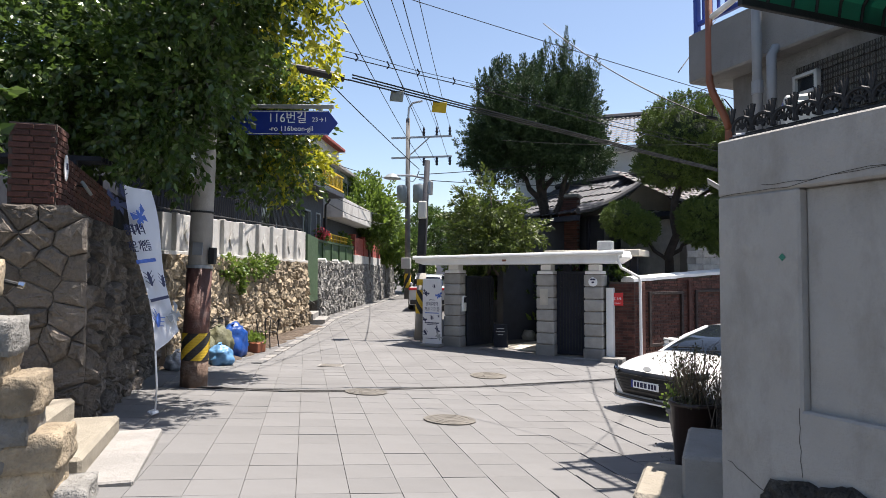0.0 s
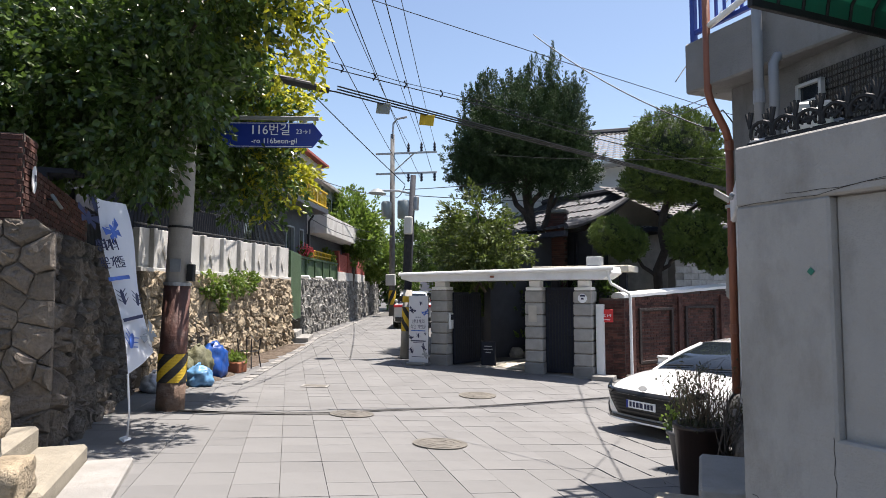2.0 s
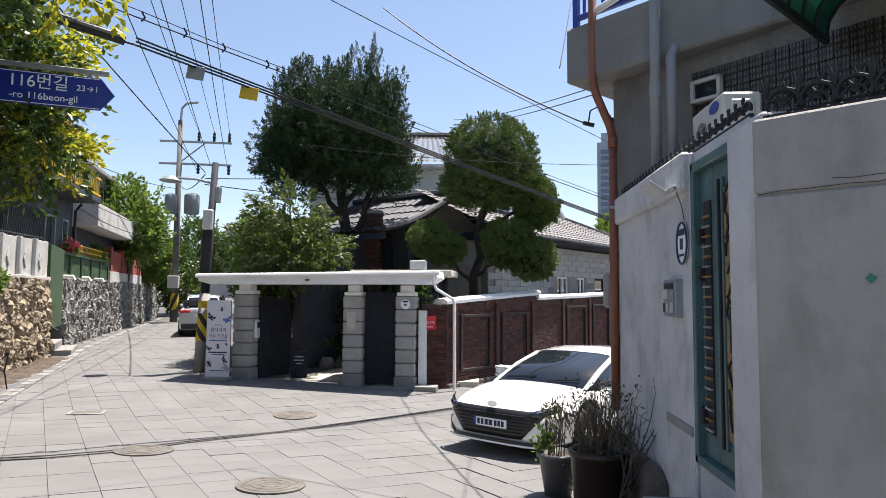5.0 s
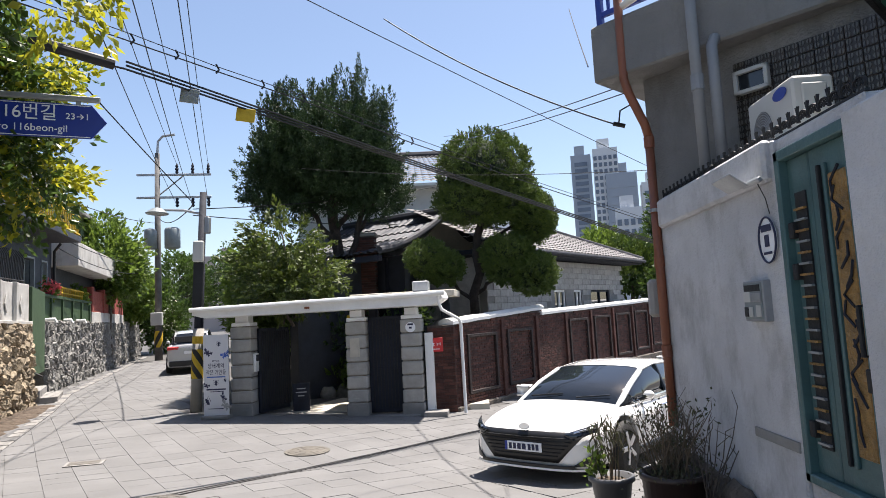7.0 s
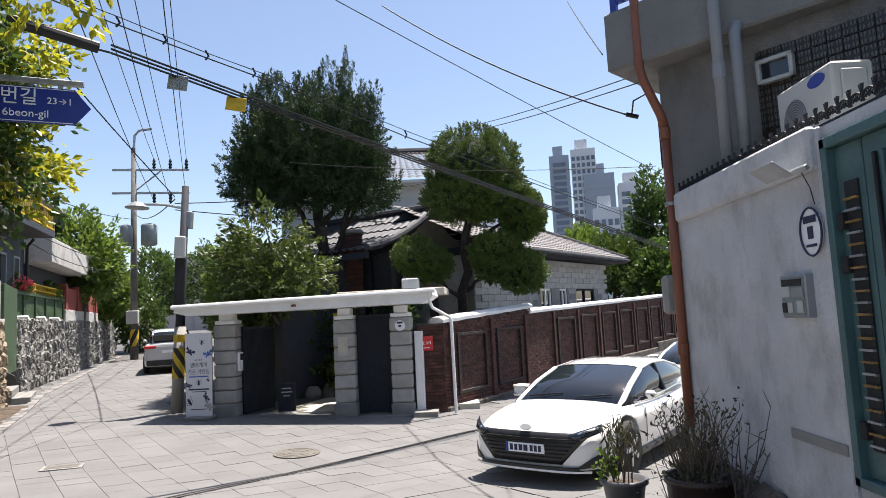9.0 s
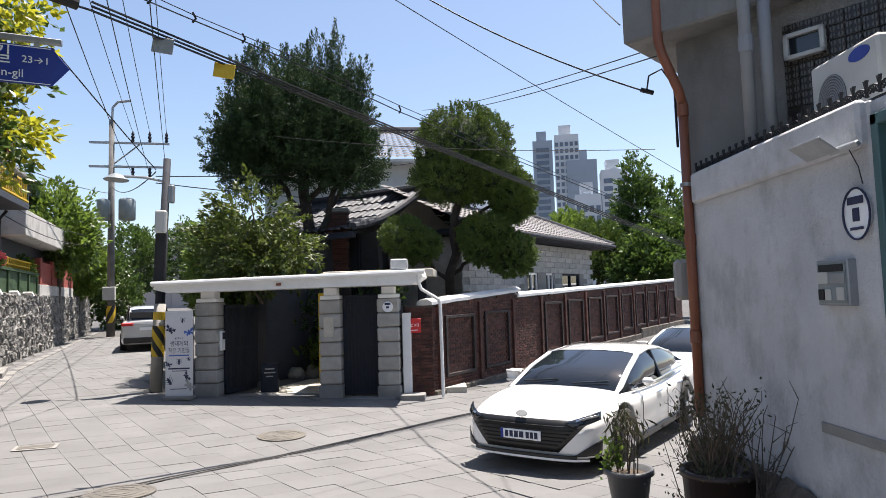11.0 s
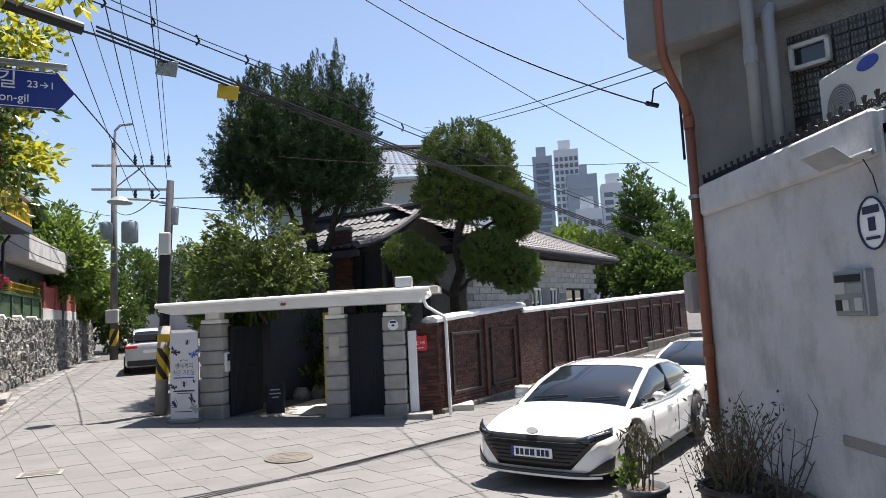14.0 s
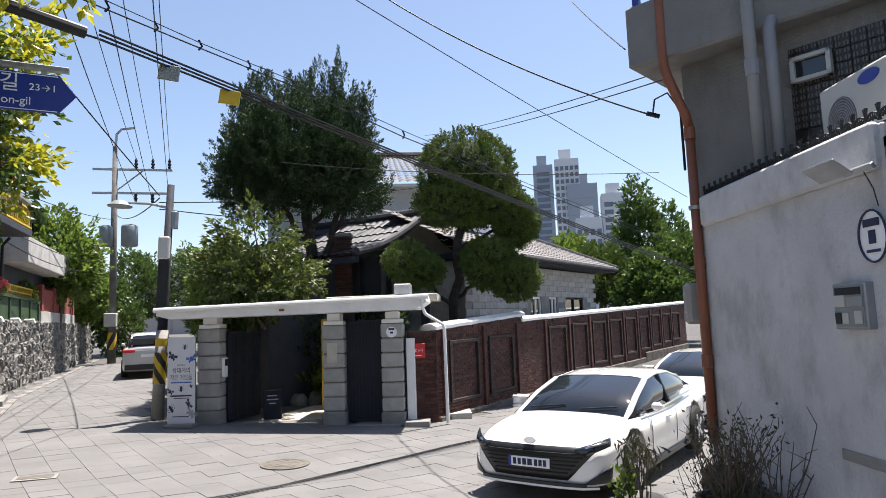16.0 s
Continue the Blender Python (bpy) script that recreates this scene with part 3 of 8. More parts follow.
# courtyard floor behind the gate
bm = bmesh.new()
box(bm, (-7.5, 13.9, -0.3), (0.3, 24.0, 0.09), 0.0)
structure("courtyard", bm, PLASTER_CREAM, "pale stone slabs in the sunny courtyard")

# ---- small sign board inside the gate, planter ----
board = thing("sandwich_board", pose(-3.95, 14.2, 0.09, 0, 0, 8), "low dark wooden notice board standing in the gateway", "notice board")
part("panel", boxed((-0.19, -0.05, 0.0), (0.19, 0.05, 0.62), 0.015), DARK_WOOD, board)
bm = bmesh.new()
for k, w in ((0.5, 0.1), (0.42, 0.12), (0.34, 0.07)):
    box(bm, (-w, -0.058, k - 0.012), (w, -0.05, k + 0.012))
part("print_bar", bm, STEEL_GREY, board)

# ---- exhibition poster on a stand ----
poster = thing("poster_stand", pose(-5.56, 13.3, ground_at(-5.6, 13.4), 0, 0, -3) @ Matrix.Diagonal((0.9, 1, 1, 1)), "tall white exhibition poster with insect drawings on a stand", "poster")
part("sheet", boxed((-0.31, -0.012, 0.06), (0.31, 0.012, 1.78), 0.003), BANNER, poster)
part("base", boxed((-0.32, -0.16, 0.0), (0.32, 0.16, 0.07), 0.01), CONCRETE, poster)
for x in (-0.3, 0.3):
    part("upright", tubed([(x, 0.03, 0.05), (x, 0.03, 1.78)], 0.012, 6), BLACK_METAL, poster)


def print_bars(parent, rows, y, material):
    for x0, x1, z0, z1 in rows:
        part("print_bar", boxed((x0, y - 0.003, z0), (x1, y, z1)), material, parent)


def glyphs(parent, x0, z0, h, n, y, material, seed, wide=0.85):
    """A line of unreadable hand-brushed characters, each a few strokes."""
    r = random.Random(seed)
    for k in range(n):
        b = bmesh.new()
        x = x0 + k * h * wide
        for q in range(4):
            if r.random() < 0.5:
                zz = z0 + r.uniform(0.1, 0.9) * h
                a = r.uniform(0, 0.25) * h
                box(b, (x + a, y - 0.003, zz - h * 0.05), (x + h * 0.68, y, zz + h * 0.05))
            else:
                xx = x + r.uniform(0.1, 0.6) * h
                box(b, (xx - h * 0.05, y - 0.003, z0 + r.uniform(0, 0.4) * h), (xx + h * 0.05, y, z0 + h * r.uniform(0.7, 1.0)))
        part("glyph", b, material, parent)


def insect(parent, x, z, s, turn, y, material, wings=False):
    b = bmesh.new()
    m = pose(x, y, z, 0, turn, 0) @ Matrix.Diagonal((s, 1, s, 1))
    body = [(0.16 * math.cos(a), 0.42 * math.sin(a)) for a in np.linspace(0, 2 * math.pi, 12, endpoint=False)]
    prism(b, body, 0.003, m @ pose(0, -0.003, 0))
    for k in (-0.25, 0.0, 0.25):
        for sd in (-1, 1):
            prism(b, [(0.1 * sd, k), (0.45 * sd, k + 0.2), (0.47 * sd, k + 0.16), (0.1 * sd, k - 0.05)], 0.002, m @ pose(0, -0.002, 0))
    if wings:
        for sd in (-1, 1):
            prism(b, [(0.05 * sd, 0.05), (0.75 * sd, 0.55), (0.8 * sd, 0.1), (0.1 * sd, -0.05)], 0.0025, m @ pose(0, -0.0025, 0))
            prism(b, [(0.05 * sd, -0.02), (0.55 * sd, -0.1), (0.5 * sd, -0.5), (0.1 * sd, -0.2)], 0.0025, m @ pose(0, -0.0025, 0))
    part("insect_print", b, material, parent)


lettered("lettering", "\uc0dd\ud0dc\uacc4\uc758", 0.12, INK, poster, pose(0.0, -0.013, 1.11) @ pose(0, 0, 0, 90, 0, 0), 0.95, 0.002)
lettered("lettering", "\uc791\uc740 \uac70\uc778\ub4e4", 0.12, INK, poster, pose(0.0, -0.013, 0.97) @ pose(0, 0, 0, 90, 0, 0), 0.85, 0.002)
glyphs(poster, -0.1, 1.2, 0.045, 5, -0.012, INK, 5)
print_bars(poster, [(-0.23, 0.23, 0.865, 0.89)], -0.012, INK_BLUE)
print_bars(poster, [(-0.24, 0.24, 0.6, 0.63), (-0.16, 0.18, 0.56, 0.575), (-0.2, 0.18, 0.2, 0.215)], -0.012, INK)
for x, z, s, a, mtl, w in ((0.08, 1.58, 0.13, 10, INK, False), (-0.2, 1.4, 0.14, 30, INK, True), (0.23, 1.34, 0.14, -20, INK_BLUE, True), (0.0, 0.75, 0.15, 0, INK, False), (-0.24, 0.7, 0.1, 20, INK, True), (0.22, 0.8, 0.1, -40, INK, False), (-0.22, 0.36, 0.2, -35, INK, False), (0.17, 0.45, 0.12, 60, INK, True), (0.23, 0.27, 0.17, 40, STEEL_GREY, True)):
    insect(poster, x, z, s, a, -0.012, mtl, w)

# ---- poles ----


def stripes(parent, z0, z1, r0, n=4, twist=2.1):
    """Yellow and black slanted hazard stripes wrapped round a pole."""
    for col, off in ((YELLOW, 0.0), (BLACK, 0.5)):
        b = bmesh.new()
        rr = r0 + 0.006
        for s in range(n):
            grid = []
            for q in range(11):
                a0 = 2 * math.pi * (s + off) / n + twist * q / 10
                z = z0 + (z1 - z0) * q / 10
                grid.append([b.verts.new((rr * math.cos(a0 + math.pi / n * k / 8), rr * math.sin(a0 + math.pi / n * k / 8), z)) for k in range(9)])
            for low, high in zip(grid, grid[1:]):
                for k in range(8):
                    b.faces.new((low[k], low[k + 1], high[k + 1], high[k]))
        part("stripe", b, col, parent, "yellow and black hazard sleeve" if col is YELLOW else "")


NPX, NPY = -6.12, 5.42
npole = thing("utility_pole", pose(NPX, NPY, ground_at(NPX, NPY), 0, 2.0, 25), "concrete utility pole with a red-brown lower coat and hazard stripes", "utility pole")
part("shaft", tubed([(0, 0, -0.3), (0, 0, 9.0)], 0.19, 24, 0.13), POLE_CONC, npole, "", True)
part("lower_coat", tubed([(0, 0, 0.0), (0, 0, 1.88)], 0.2, 24, 0.19), POLE_BROWN, npole, "red-brown paint", True)
part("foot_coat", tubed([(0, 0, -0.02), (0, 0, 0.42)], 0.206, 24, 0.204), RUSTY, npole, "bare rusty concrete foot", True)
stripes(npole, 0.42, 0.84, 0.204)
part("strap", tubed([(0, 0, 1.85), (0, 0, 1.9)], 0.2, 24), STEEL_GREY, npole)
part("strap", tubed([(0, 0, 2.72), (0, 0, 2.75)], 0.186, 24), BLACK_METAL, npole)
part("meter_box", boxed((0.17, -0.14, 1.92), (0.27, -0.02, 2.18), 0.01), BLACK_METAL, npole, "small black meter box")
part("notice_plate", boxed((-0.12, -0.3, 3.25), (-0.1, -0.12, 3.75), 0.003), SIGN_WHITE, npole, "small white notice plate")
part("notice_print", boxed((-0.124, -0.28, 3.3), (-0.12, -0.14, 3.7)), INK_BLUE, npole)
part("pole_label", boxed((-0.06, -0.192, 2.05), (0.1, -0.18, 2.25), 0.003), STEEL_GREY, npole, "faded paper label")

# road name sign on its bracket
sign = thing("road_sign", pose(-6.12, 5.62, 4.3, 0, 0, 24.5), "blue arrow-shaped road name sign with white lettering on a bracket", "road sign")
b = bmesh.new()
prism(b, [(0.35, 0.0), (1.96, 0.0), (2.12, 0.2), (1.96, 0.4), (0.35, 0.4)], 0.02)
bmesh.ops.bevel(b, geom=b.edges[:], offset=0.004, segments=1, affect="EDGES")
plate = part("plate", b, SIGN_BLUE, sign)
b = bmesh.new()
for z in (0.012, 0.38):
    box(b, (0.37, -0.003, z), (1.95, 0.0, z + 0.008))
part("border", b, SIGN_WHITE, plate)
part("bracket", boxed((0.1, -0.01, 0.44), (2.05, 0.05, 0.5), 0.008), STEEL_GREY, sign, "grey metal bracket")
part("bracket_strap", boxed((-0.05, -0.03, 0.36), (0.2, 0.06, 0.52), 0.01), STEEL_GREY, sign)
for x in (0.6, 1.8):
    part("clip", boxed((x, 0.0, 0.38), (x + 0.05, 0.03, 0.46), 0.004), STEEL_GREY, sign)
up = pose(0, 0, 0, 90, 0, 0)
lettered("lettering", "116\ubc88\uae38", 0.2, SIGN_WHITE, plate, pose(1.3, -0.004, 0.27) @ up, 0.95)
lettered("lettering", "-ro 116beon-gil", 0.115, SIGN_WHITE, plate, pose(1.36, -0.004, 0.1) @ up)
lettered("lettering", "23\u21921", 0.1, SIGN_WHITE, plate, pose(1.82, -0.004, 0.25) @ up)

# dark pole beside the gate
DPX, DPY = -6.45, 14.35
dpole = thing("telephone_pole", pose(DPX, DPY, ground_at(DPX, DPY), -1.5, 2.2, 0), "slim dark pole with clamped boxes and a hazard sleeve", "utility pole")
part("shaft", tubed([(0, 0, -0.3), (0, 0, 5.15)], 0.122, 20, 0.078), DARK_WOOD, dpole, "", True)
part("foot_coat", tubed([(0, 0, 0.0), (0, 0, 1.9)], 0.13, 20, 0.124), POLE_CONC, dpole, "", True)
stripes(dpole, 0.75, 1.42, 0.13, 3, -3.6)
part("yellow_label", tubed([(0, 0, 1.55), (0, 0, 1.72)], 0.132, 20), YELLOW, dpole)
part("pole_guard", boxed((-0.12, -0.16, 2.35), (0.12, -0.09, 3.45), 0.02), BLACK_METAL, dpole, "long dark cable guard")
part("white_box", boxed((-0.12, -0.24, 3.45), (0.12, -0.1, 3.95), 0.03), AC_WHITE, dpole, "white junction box")
part("side_box", boxed((0.07, -0.08, 4.15), (0.19, 0.08, 4.55), 0.02), STEEL_GREY, dpole)
part("lamp_arm", tubed([(0, 0, 4.62), (-0.4, -0.1, 4.7), (-0.85, -0.2, 4.7)], 0.03, 8), STEEL_GREY, dpole)
lamp = lathe([(0.02, 0.16), (0.12, 0.13), (0.26, 0.02), (0.25, 0.0), (0.02, 0.01)], 20)
bmesh.ops.transform(lamp, matrix=pose(-1.0, -0.22, 4.6), verts=lamp.verts)
part("street_lamp_head", lamp, CAN_GREY, dpole, "flat grey street lamp head")

# tall power pole far up the street
TPX, TPY = -17.0, 34.9
tpole = thing("power_pole", pose(TPX, TPY, ground_at(TPX, TPY), 0, 0, 12), "tall concrete power pole with crossarms, insulators and transformers", "utility pole")
part("shaft", tubed([(0, 0, -0.3), (0, 0, 11.6)], 0.21, 16, 0.13), POLE_DARK, tpole, "", True)
part("top_arm", tubed([(0, 0, 11.4), (0.05, 0, 12.3), (0.3, 0, 12.6), (0.95, 0, 12.7)], 0.07, 8), STEEL_GREY, tpole)
for z in (10.3, 9.0):
    part("crossarm", boxed((-1.1, -0.06, z), (2.9, 0.06, z + 0.12), 0.01), STEEL_GREY, tpole)
    for x in (1.05, 1.9, 2.75):
        ins = lathe([(0.05, 0), (0.1, 0.08), (0.06, 0.16), (0.11, 0.26), (0.06, 0.36), (0.09, 0.44), (0.02, 0.6)], 10)
        bmesh.ops.transform(ins, matrix=pose(x, 0, z + 0.12 if z > 10 else z - 0.5), verts=ins.verts)
        part("insulator", ins, DARK_WOOD, tpole, "dark ceramic insulator")
part("brace", tubed([(0.1, 0, 9.2), (1.4, 0, 10.3)], 0.04, 6), STEEL_GREY, tpole)
for x, r, h in ((0.85, 0.42, 1.15), (-0.3, 0.33, 1.1)):
    tr = lathe([(r * 0.8, 0), (r, 0.05), (r, h - 0.1), (r * 0.85, h), (0.1, h + 0.06)], 16)
    bmesh.ops.transform(tr, matrix=pose(x, -0.35, 6.1), verts=tr.verts)
    part("transformer", tr, CAN_GREY, tpole, "grey transformer can", True)
part("lower_box", boxed((-0.3, -0.5, 1.9), (0.3, -0.2, 2.6), 0.03), AC_WHITE, tpole)
stripes(tpole, 0.7, 1.6, 0.22, 3)


# ---- trees ----
def leaf_mesh(name, pts, axis, length, width, seed, spread=0.8):
    """Many small pointed leaves: one at each point, along axis (N, 3) with some spread."""
    r = np.random.default_rng(seed)
    n = len(pts)
    u = axis + r.normal(size=(n, 3)) * spread
    u /= np.linalg.norm(u, axis=1)[:, None] + 1e-9
    w = np.cross(u, r.normal(size=(n, 3)))
    w /= np.linalg.norm(w, axis=1)[:, None] + 1e-9
    ll = length * r.uniform(0.6, 1.35, n)[:, None]
    ww = width * r.uniform(0.7, 1.3, n)[:, None]
    nn = np.cross(u, w)
    v = np.stack([pts, pts + u * ll * 0.45 + w * ww - nn * ll * 0.06, pts + u * ll, pts + u * ll * 0.45 - w * ww - nn * ll * 0.06], 1).reshape(-1, 3)
    f = np.arange(4 * n).reshape(-1, 4)
    return mesh_from(name, v, f)


def blob_points(blobs, n, seed, shell=0.6, ragged=0.25):
    """Points in the outer part of ellipsoids (x, y, z, rx, ry, rz), and the directions outwards."""
    r = np.random.default_rng(seed)
    b = np.array(blobs, float)
    area = (b[:, 3] * b[:, 4] + b[:, 4] * b[:, 5] + b[:, 3] * b[:, 5])
    pick = r.choice(len(b), n, p=area / area.sum())
    d = r.normal(size=(n, 3))
    d /= np.linalg.norm(d, axis=1)[:, None]
    rad = shell + (1 - shell) * r.random(n) ** 0.6
    lump = 1 + ragged * np.array([noise.noise(Vector((x * 3.1 + k, y * 3.1, z * 3.1))) for (x, y, z), k in zip(d.tolist(), pick.tolist())])
    return b[pick, :3] + d * b[pick, 3:] * (rad * lump)[:, None], d


def tufted(name, blobs, tufts, per, seed, length, width, tuft_len, up=0.6, shell=0.6, ragged=0.3, slim=0.28):
    """Foliage in flame-like tufts that point outwards and up."""
    c, d = blob_points(blobs, tufts, seed, shell, ragged)
    r = np.random.default_rng(seed + 1)
    ax = d + np.array([0, 0, up]) + r.normal(size=d.shape) * 0.25
    ax /= np.linalg.norm(ax, axis=1)[:, None]
    t = r.random((tufts, per, 1))
    side = r.normal(size=(tufts, per, 3)) * (tuft_len * slim) * (1 - t * 0.88)
    pts = (c[:, None, :] + ax[:, None, :] * t * tuft_len + side).reshape(-1, 3)
    return leaf_mesh(name, pts, np.repeat(ax, per, 0), length, width, seed + 2, 0.45)


def limb(bm, a, b, r0, r1, seed, sag=0.12, n=6):
    r = random.Random(seed)
    a, b = Vector(a), Vector(b)
    pts = [a.lerp(b, k / n) + Vector((r.uniform(-1, 1), r.uniform(-1, 1), r.uniform(-0.5, 0.5))) * sag * (0 if k in (0, n) else 1) for k in range(n + 1)]
    tube(bm, pts, r0, 9, r1)


def tree(name, label, trunk, limbs, bark, crowns, at=(0, 0, 0)):
    """A tree: trunk part with limbs in one mesh each, and crown parts."""
    t = thing(name, pose(*at), label, "tree")
    b = bmesh.new()
    for k, (p, q, r0, r1) in enumerate(trunk):
        limb(b, p, q, r0, r1, k + 3, 0.1)
    part("trunk", b, bark, t, "", True)
    for k, (p, q, r0, r1) in enumerate(limbs):
        b = bmesh.new()
        limb(b, p, q, r0, r1, k + 31, 0.08)
        part("limb", b, bark, t, "", True)
    for nm, me, mt in crowns:
        part_of(nm, me, mt, t)
    return t


# big juniper behind the gate
rj = random.Random(5)
spikes = []
for k in range(26):
    x = -5.35 + 3.7 * k / 25
    top = 7.55 - 0.5 * abs((x + 3.5) / 1.8) ** 2.2
    h = rj.uniform(0.35, 0.75)
    spikes.append((x + rj.uniform(-0.1, 0.1), 15.7 + rj.uniform(-0.8, 0.8), top + rj.uniform(-0.3, 0.25), 0.13, 0.13, h))
J = [(-3.55, 15.8, 6.55, 1.6, 1.5, 1.15), (-4.7, 15.5, 5.95, 0.95, 1.1, 0.7), (-2.5, 15.6, 5.95, 0.9, 1.1, 0.72), (-1.75, 15.5, 5.35, 0.5, 0.6, 0.4), (-5.3, 15.4, 5.5, 0.6, 0.7, 0.42), (-4.7, 15.8, 6.6, 0.75, 0.8, 0.8), (-2.4, 15.8, 6.6, 0.65, 0.8, 0.8), (-3.4, 15.4, 5.8, 1.0, 1.0, 0.55), (-4.3, 15.3, 5.2, 0.5, 0.5, 0.3), (-2.5, 15.3, 5.15, 0.6, 0.6, 0.28), (-4.8, 15.4, 4.95, 0.7, 0.7, 0.36), (-2.1, 15.4, 5.0, 0.7, 0.6, 0.36), (-3.1, 15.4, 5.35, 0.9, 0.8, 0.45)]
jun = tree("juniper_tree", "tall dark green juniper with flame-like upright tufts in the courtyard",
     [((-3.25, 15.7, -0.1), (-3.4, 15.7, 5.6), 0.2, 0.14)],
     [((-3.1, 15.65, 3.0), (-2.5, 15.6, 5.2), 0.11, 0.06), ((-3.37, 15.7, 3.9), (-4.4, 15.5, 5.5), 0.1, 0.04), ((-3.37, 15.7, 4.3), (-2.4, 15.5, 5.5), 0.09, 0.04), ((-3.34, 15.7, 2.5), (-3.1, 15.65, 3.0), 0.12, 0.11), ((-3.4, 15.7, 5.0), (-3.6, 15.7, 7.0), 0.1, 0.03), ((-3.4, 15.7, 4.8), (-5.1, 15.5, 5.7), 0.06, 0.02), ((-2.8, 15.65, 4.2), (-1.8, 15.5, 5.4), 0.06, 0.02)],
     BARK, [("crown", tufted("crown", J, 2000, 80, 11, 0.06, 0.015, 0.36, 0.7, 0.7, 0.6, 0.24), JUNIPER), ("crown_spire", tufted("crown_spire", spikes, 150, 80, 12, 0.085, 0.013, 0.5, 4.0, 0.1, 0.2, 0.16), JUNIPER), ("inner_foliage", tufted("inner_foliage", [(x, y, z, a * .75, b2 * .75, c * .75) for x, y, z, a, b2, c in J], 900, 50, 13, 0.1, 0.018, 0.45, 0.6, 0.15), JUNIPER)])
jun.matrix_world = Matrix.Translation((-0.69, -0.17, 2.06)) @ Matrix.Scale(1.13, 4) @ Matrix.Translation((0.69, 0.17, -2.06)) @ Matrix.Translation((-3.4, 0, 0)) @ Matrix.Diagonal((0.88, 1, 1, 1)) @ Matrix.Translation((3.4, 0, 0))

# cloud-pruned juniper behind the brick wall
H = [(0.62, 16.9, 5.85, 1.2, 1.15, 1.12), (0.5, 16.9, 5.15, 1.18, 1.1, 0.62), (0.95, 16.8, 5.2, 1.0, 1.0, 0.58)]
H2 = [(1.85, 16.7, 4.58, 0.48, 0.5, 0.56)]
PL = [(-1.05, 16.4, 3.55, 0.47, 0.5, 0.42), (-0.6, 16.5, 3.32, 0.42, 0.5, 0.36)]
PR = [(1.1, 16.6, 3.62, 0.6, 0.6, 0.38), (1.75, 16.6, 3.05, 0.55, 0.6, 0.46), (1.0, 16.6, 3.2, 0.45, 0.5, 0.3)]
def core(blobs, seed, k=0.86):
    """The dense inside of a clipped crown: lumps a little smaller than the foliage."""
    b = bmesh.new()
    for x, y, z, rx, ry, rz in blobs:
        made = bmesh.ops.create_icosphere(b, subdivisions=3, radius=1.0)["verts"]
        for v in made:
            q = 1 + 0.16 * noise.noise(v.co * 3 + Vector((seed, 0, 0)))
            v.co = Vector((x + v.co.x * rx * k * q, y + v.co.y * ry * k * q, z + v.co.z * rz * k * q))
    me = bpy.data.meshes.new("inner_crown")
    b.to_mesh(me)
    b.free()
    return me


# very dark green: shade between the tufts is painted on the cores
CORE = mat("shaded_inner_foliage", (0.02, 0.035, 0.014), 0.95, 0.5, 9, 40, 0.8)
tree("clipped_juniper", "cloud-pruned juniper with round head and clipped balls on dark trunk",
     [((0.0, 17.0, -0.1), (0.15, 17.0, 2.1), 0.15, 0.13), ((0.15, 17.0, 2.1), (0.5, 16.95, 5.2), 0.13, 0.1)],
     [((0.15, 17.0, 2.4), (-0.9, 16.6, 3.4), 0.06, 0.03), ((0.2, 17.0, 2.6), (1.3, 16.6, 3.3), 0.06, 0.03), ((0.35, 16.95, 3.9), (1.8, 16.75, 4.6), 0.06, 0.03)],
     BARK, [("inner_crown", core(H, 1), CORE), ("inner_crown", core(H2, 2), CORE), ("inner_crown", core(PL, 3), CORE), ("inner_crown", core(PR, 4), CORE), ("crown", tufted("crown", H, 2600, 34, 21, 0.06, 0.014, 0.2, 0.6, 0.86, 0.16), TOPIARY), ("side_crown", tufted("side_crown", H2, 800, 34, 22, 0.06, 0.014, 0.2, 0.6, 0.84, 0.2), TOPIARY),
            ("ball", tufted("ball", PL, 800, 34, 23, 0.055, 0.013, 0.18, 0.6, 0.84, 0.2), TOPIARY), ("ball", tufted("ball", PR, 1500, 34, 24, 0.055, 0.013, 0.18, 0.6, 0.84, 0.25), TOPIARY)])

# pale compound-leaved tree behind the gate
M = [(-4.5, 14.9, 3.85, 0.75, 0.7, 0.65), (-5.0, 14.8, 3.35, 0.6, 0.7, 0.5), (-3.75, 14.9, 3.3, 0.6, 0.7, 0.5), (-4.35, 14.7, 2.95, 0.95, 0.7, 0.5)]
tree("ornamental_tree", "small leafy tree with glossy compound leaves above the gate canopy",
     [((-5.0, 15.4, -0.1), (-4.4, 15.0, 3.6), 0.08, 0.05)],
     [((-4.3, 15.05, 2.0), (-5.0, 14.9, 3.3), 0.04, 0.02), ((-4.3, 15.05, 2.2), (-3.5, 14.9, 3.4), 0.04, 0.02), ((-4.3, 15.0, 2.8), (-4.5, 14.9, 4.3), 0.035, 0.015)],
     BARK_GREY, [("crown", tufted("crown", M, 360, 24, 41, 0.13, 0.03, 0.5, -0.25, 0.35, 0.5, 0.2), PALE_LEAF)])

# hedge and shrubs to the left of the gate, inside the garden
S = [(-6.0, 17.2, 2.6, 0.55, 0.7, 0.8), (-5.4, 16.4, 2.2, 0.7, 0.7, 0.7), (-6.4, 18.3, 3.1, 0.5, 0.8, 0.9), (-5.6, 17.6, 3.1, 0.7, 0.8, 0.7)]
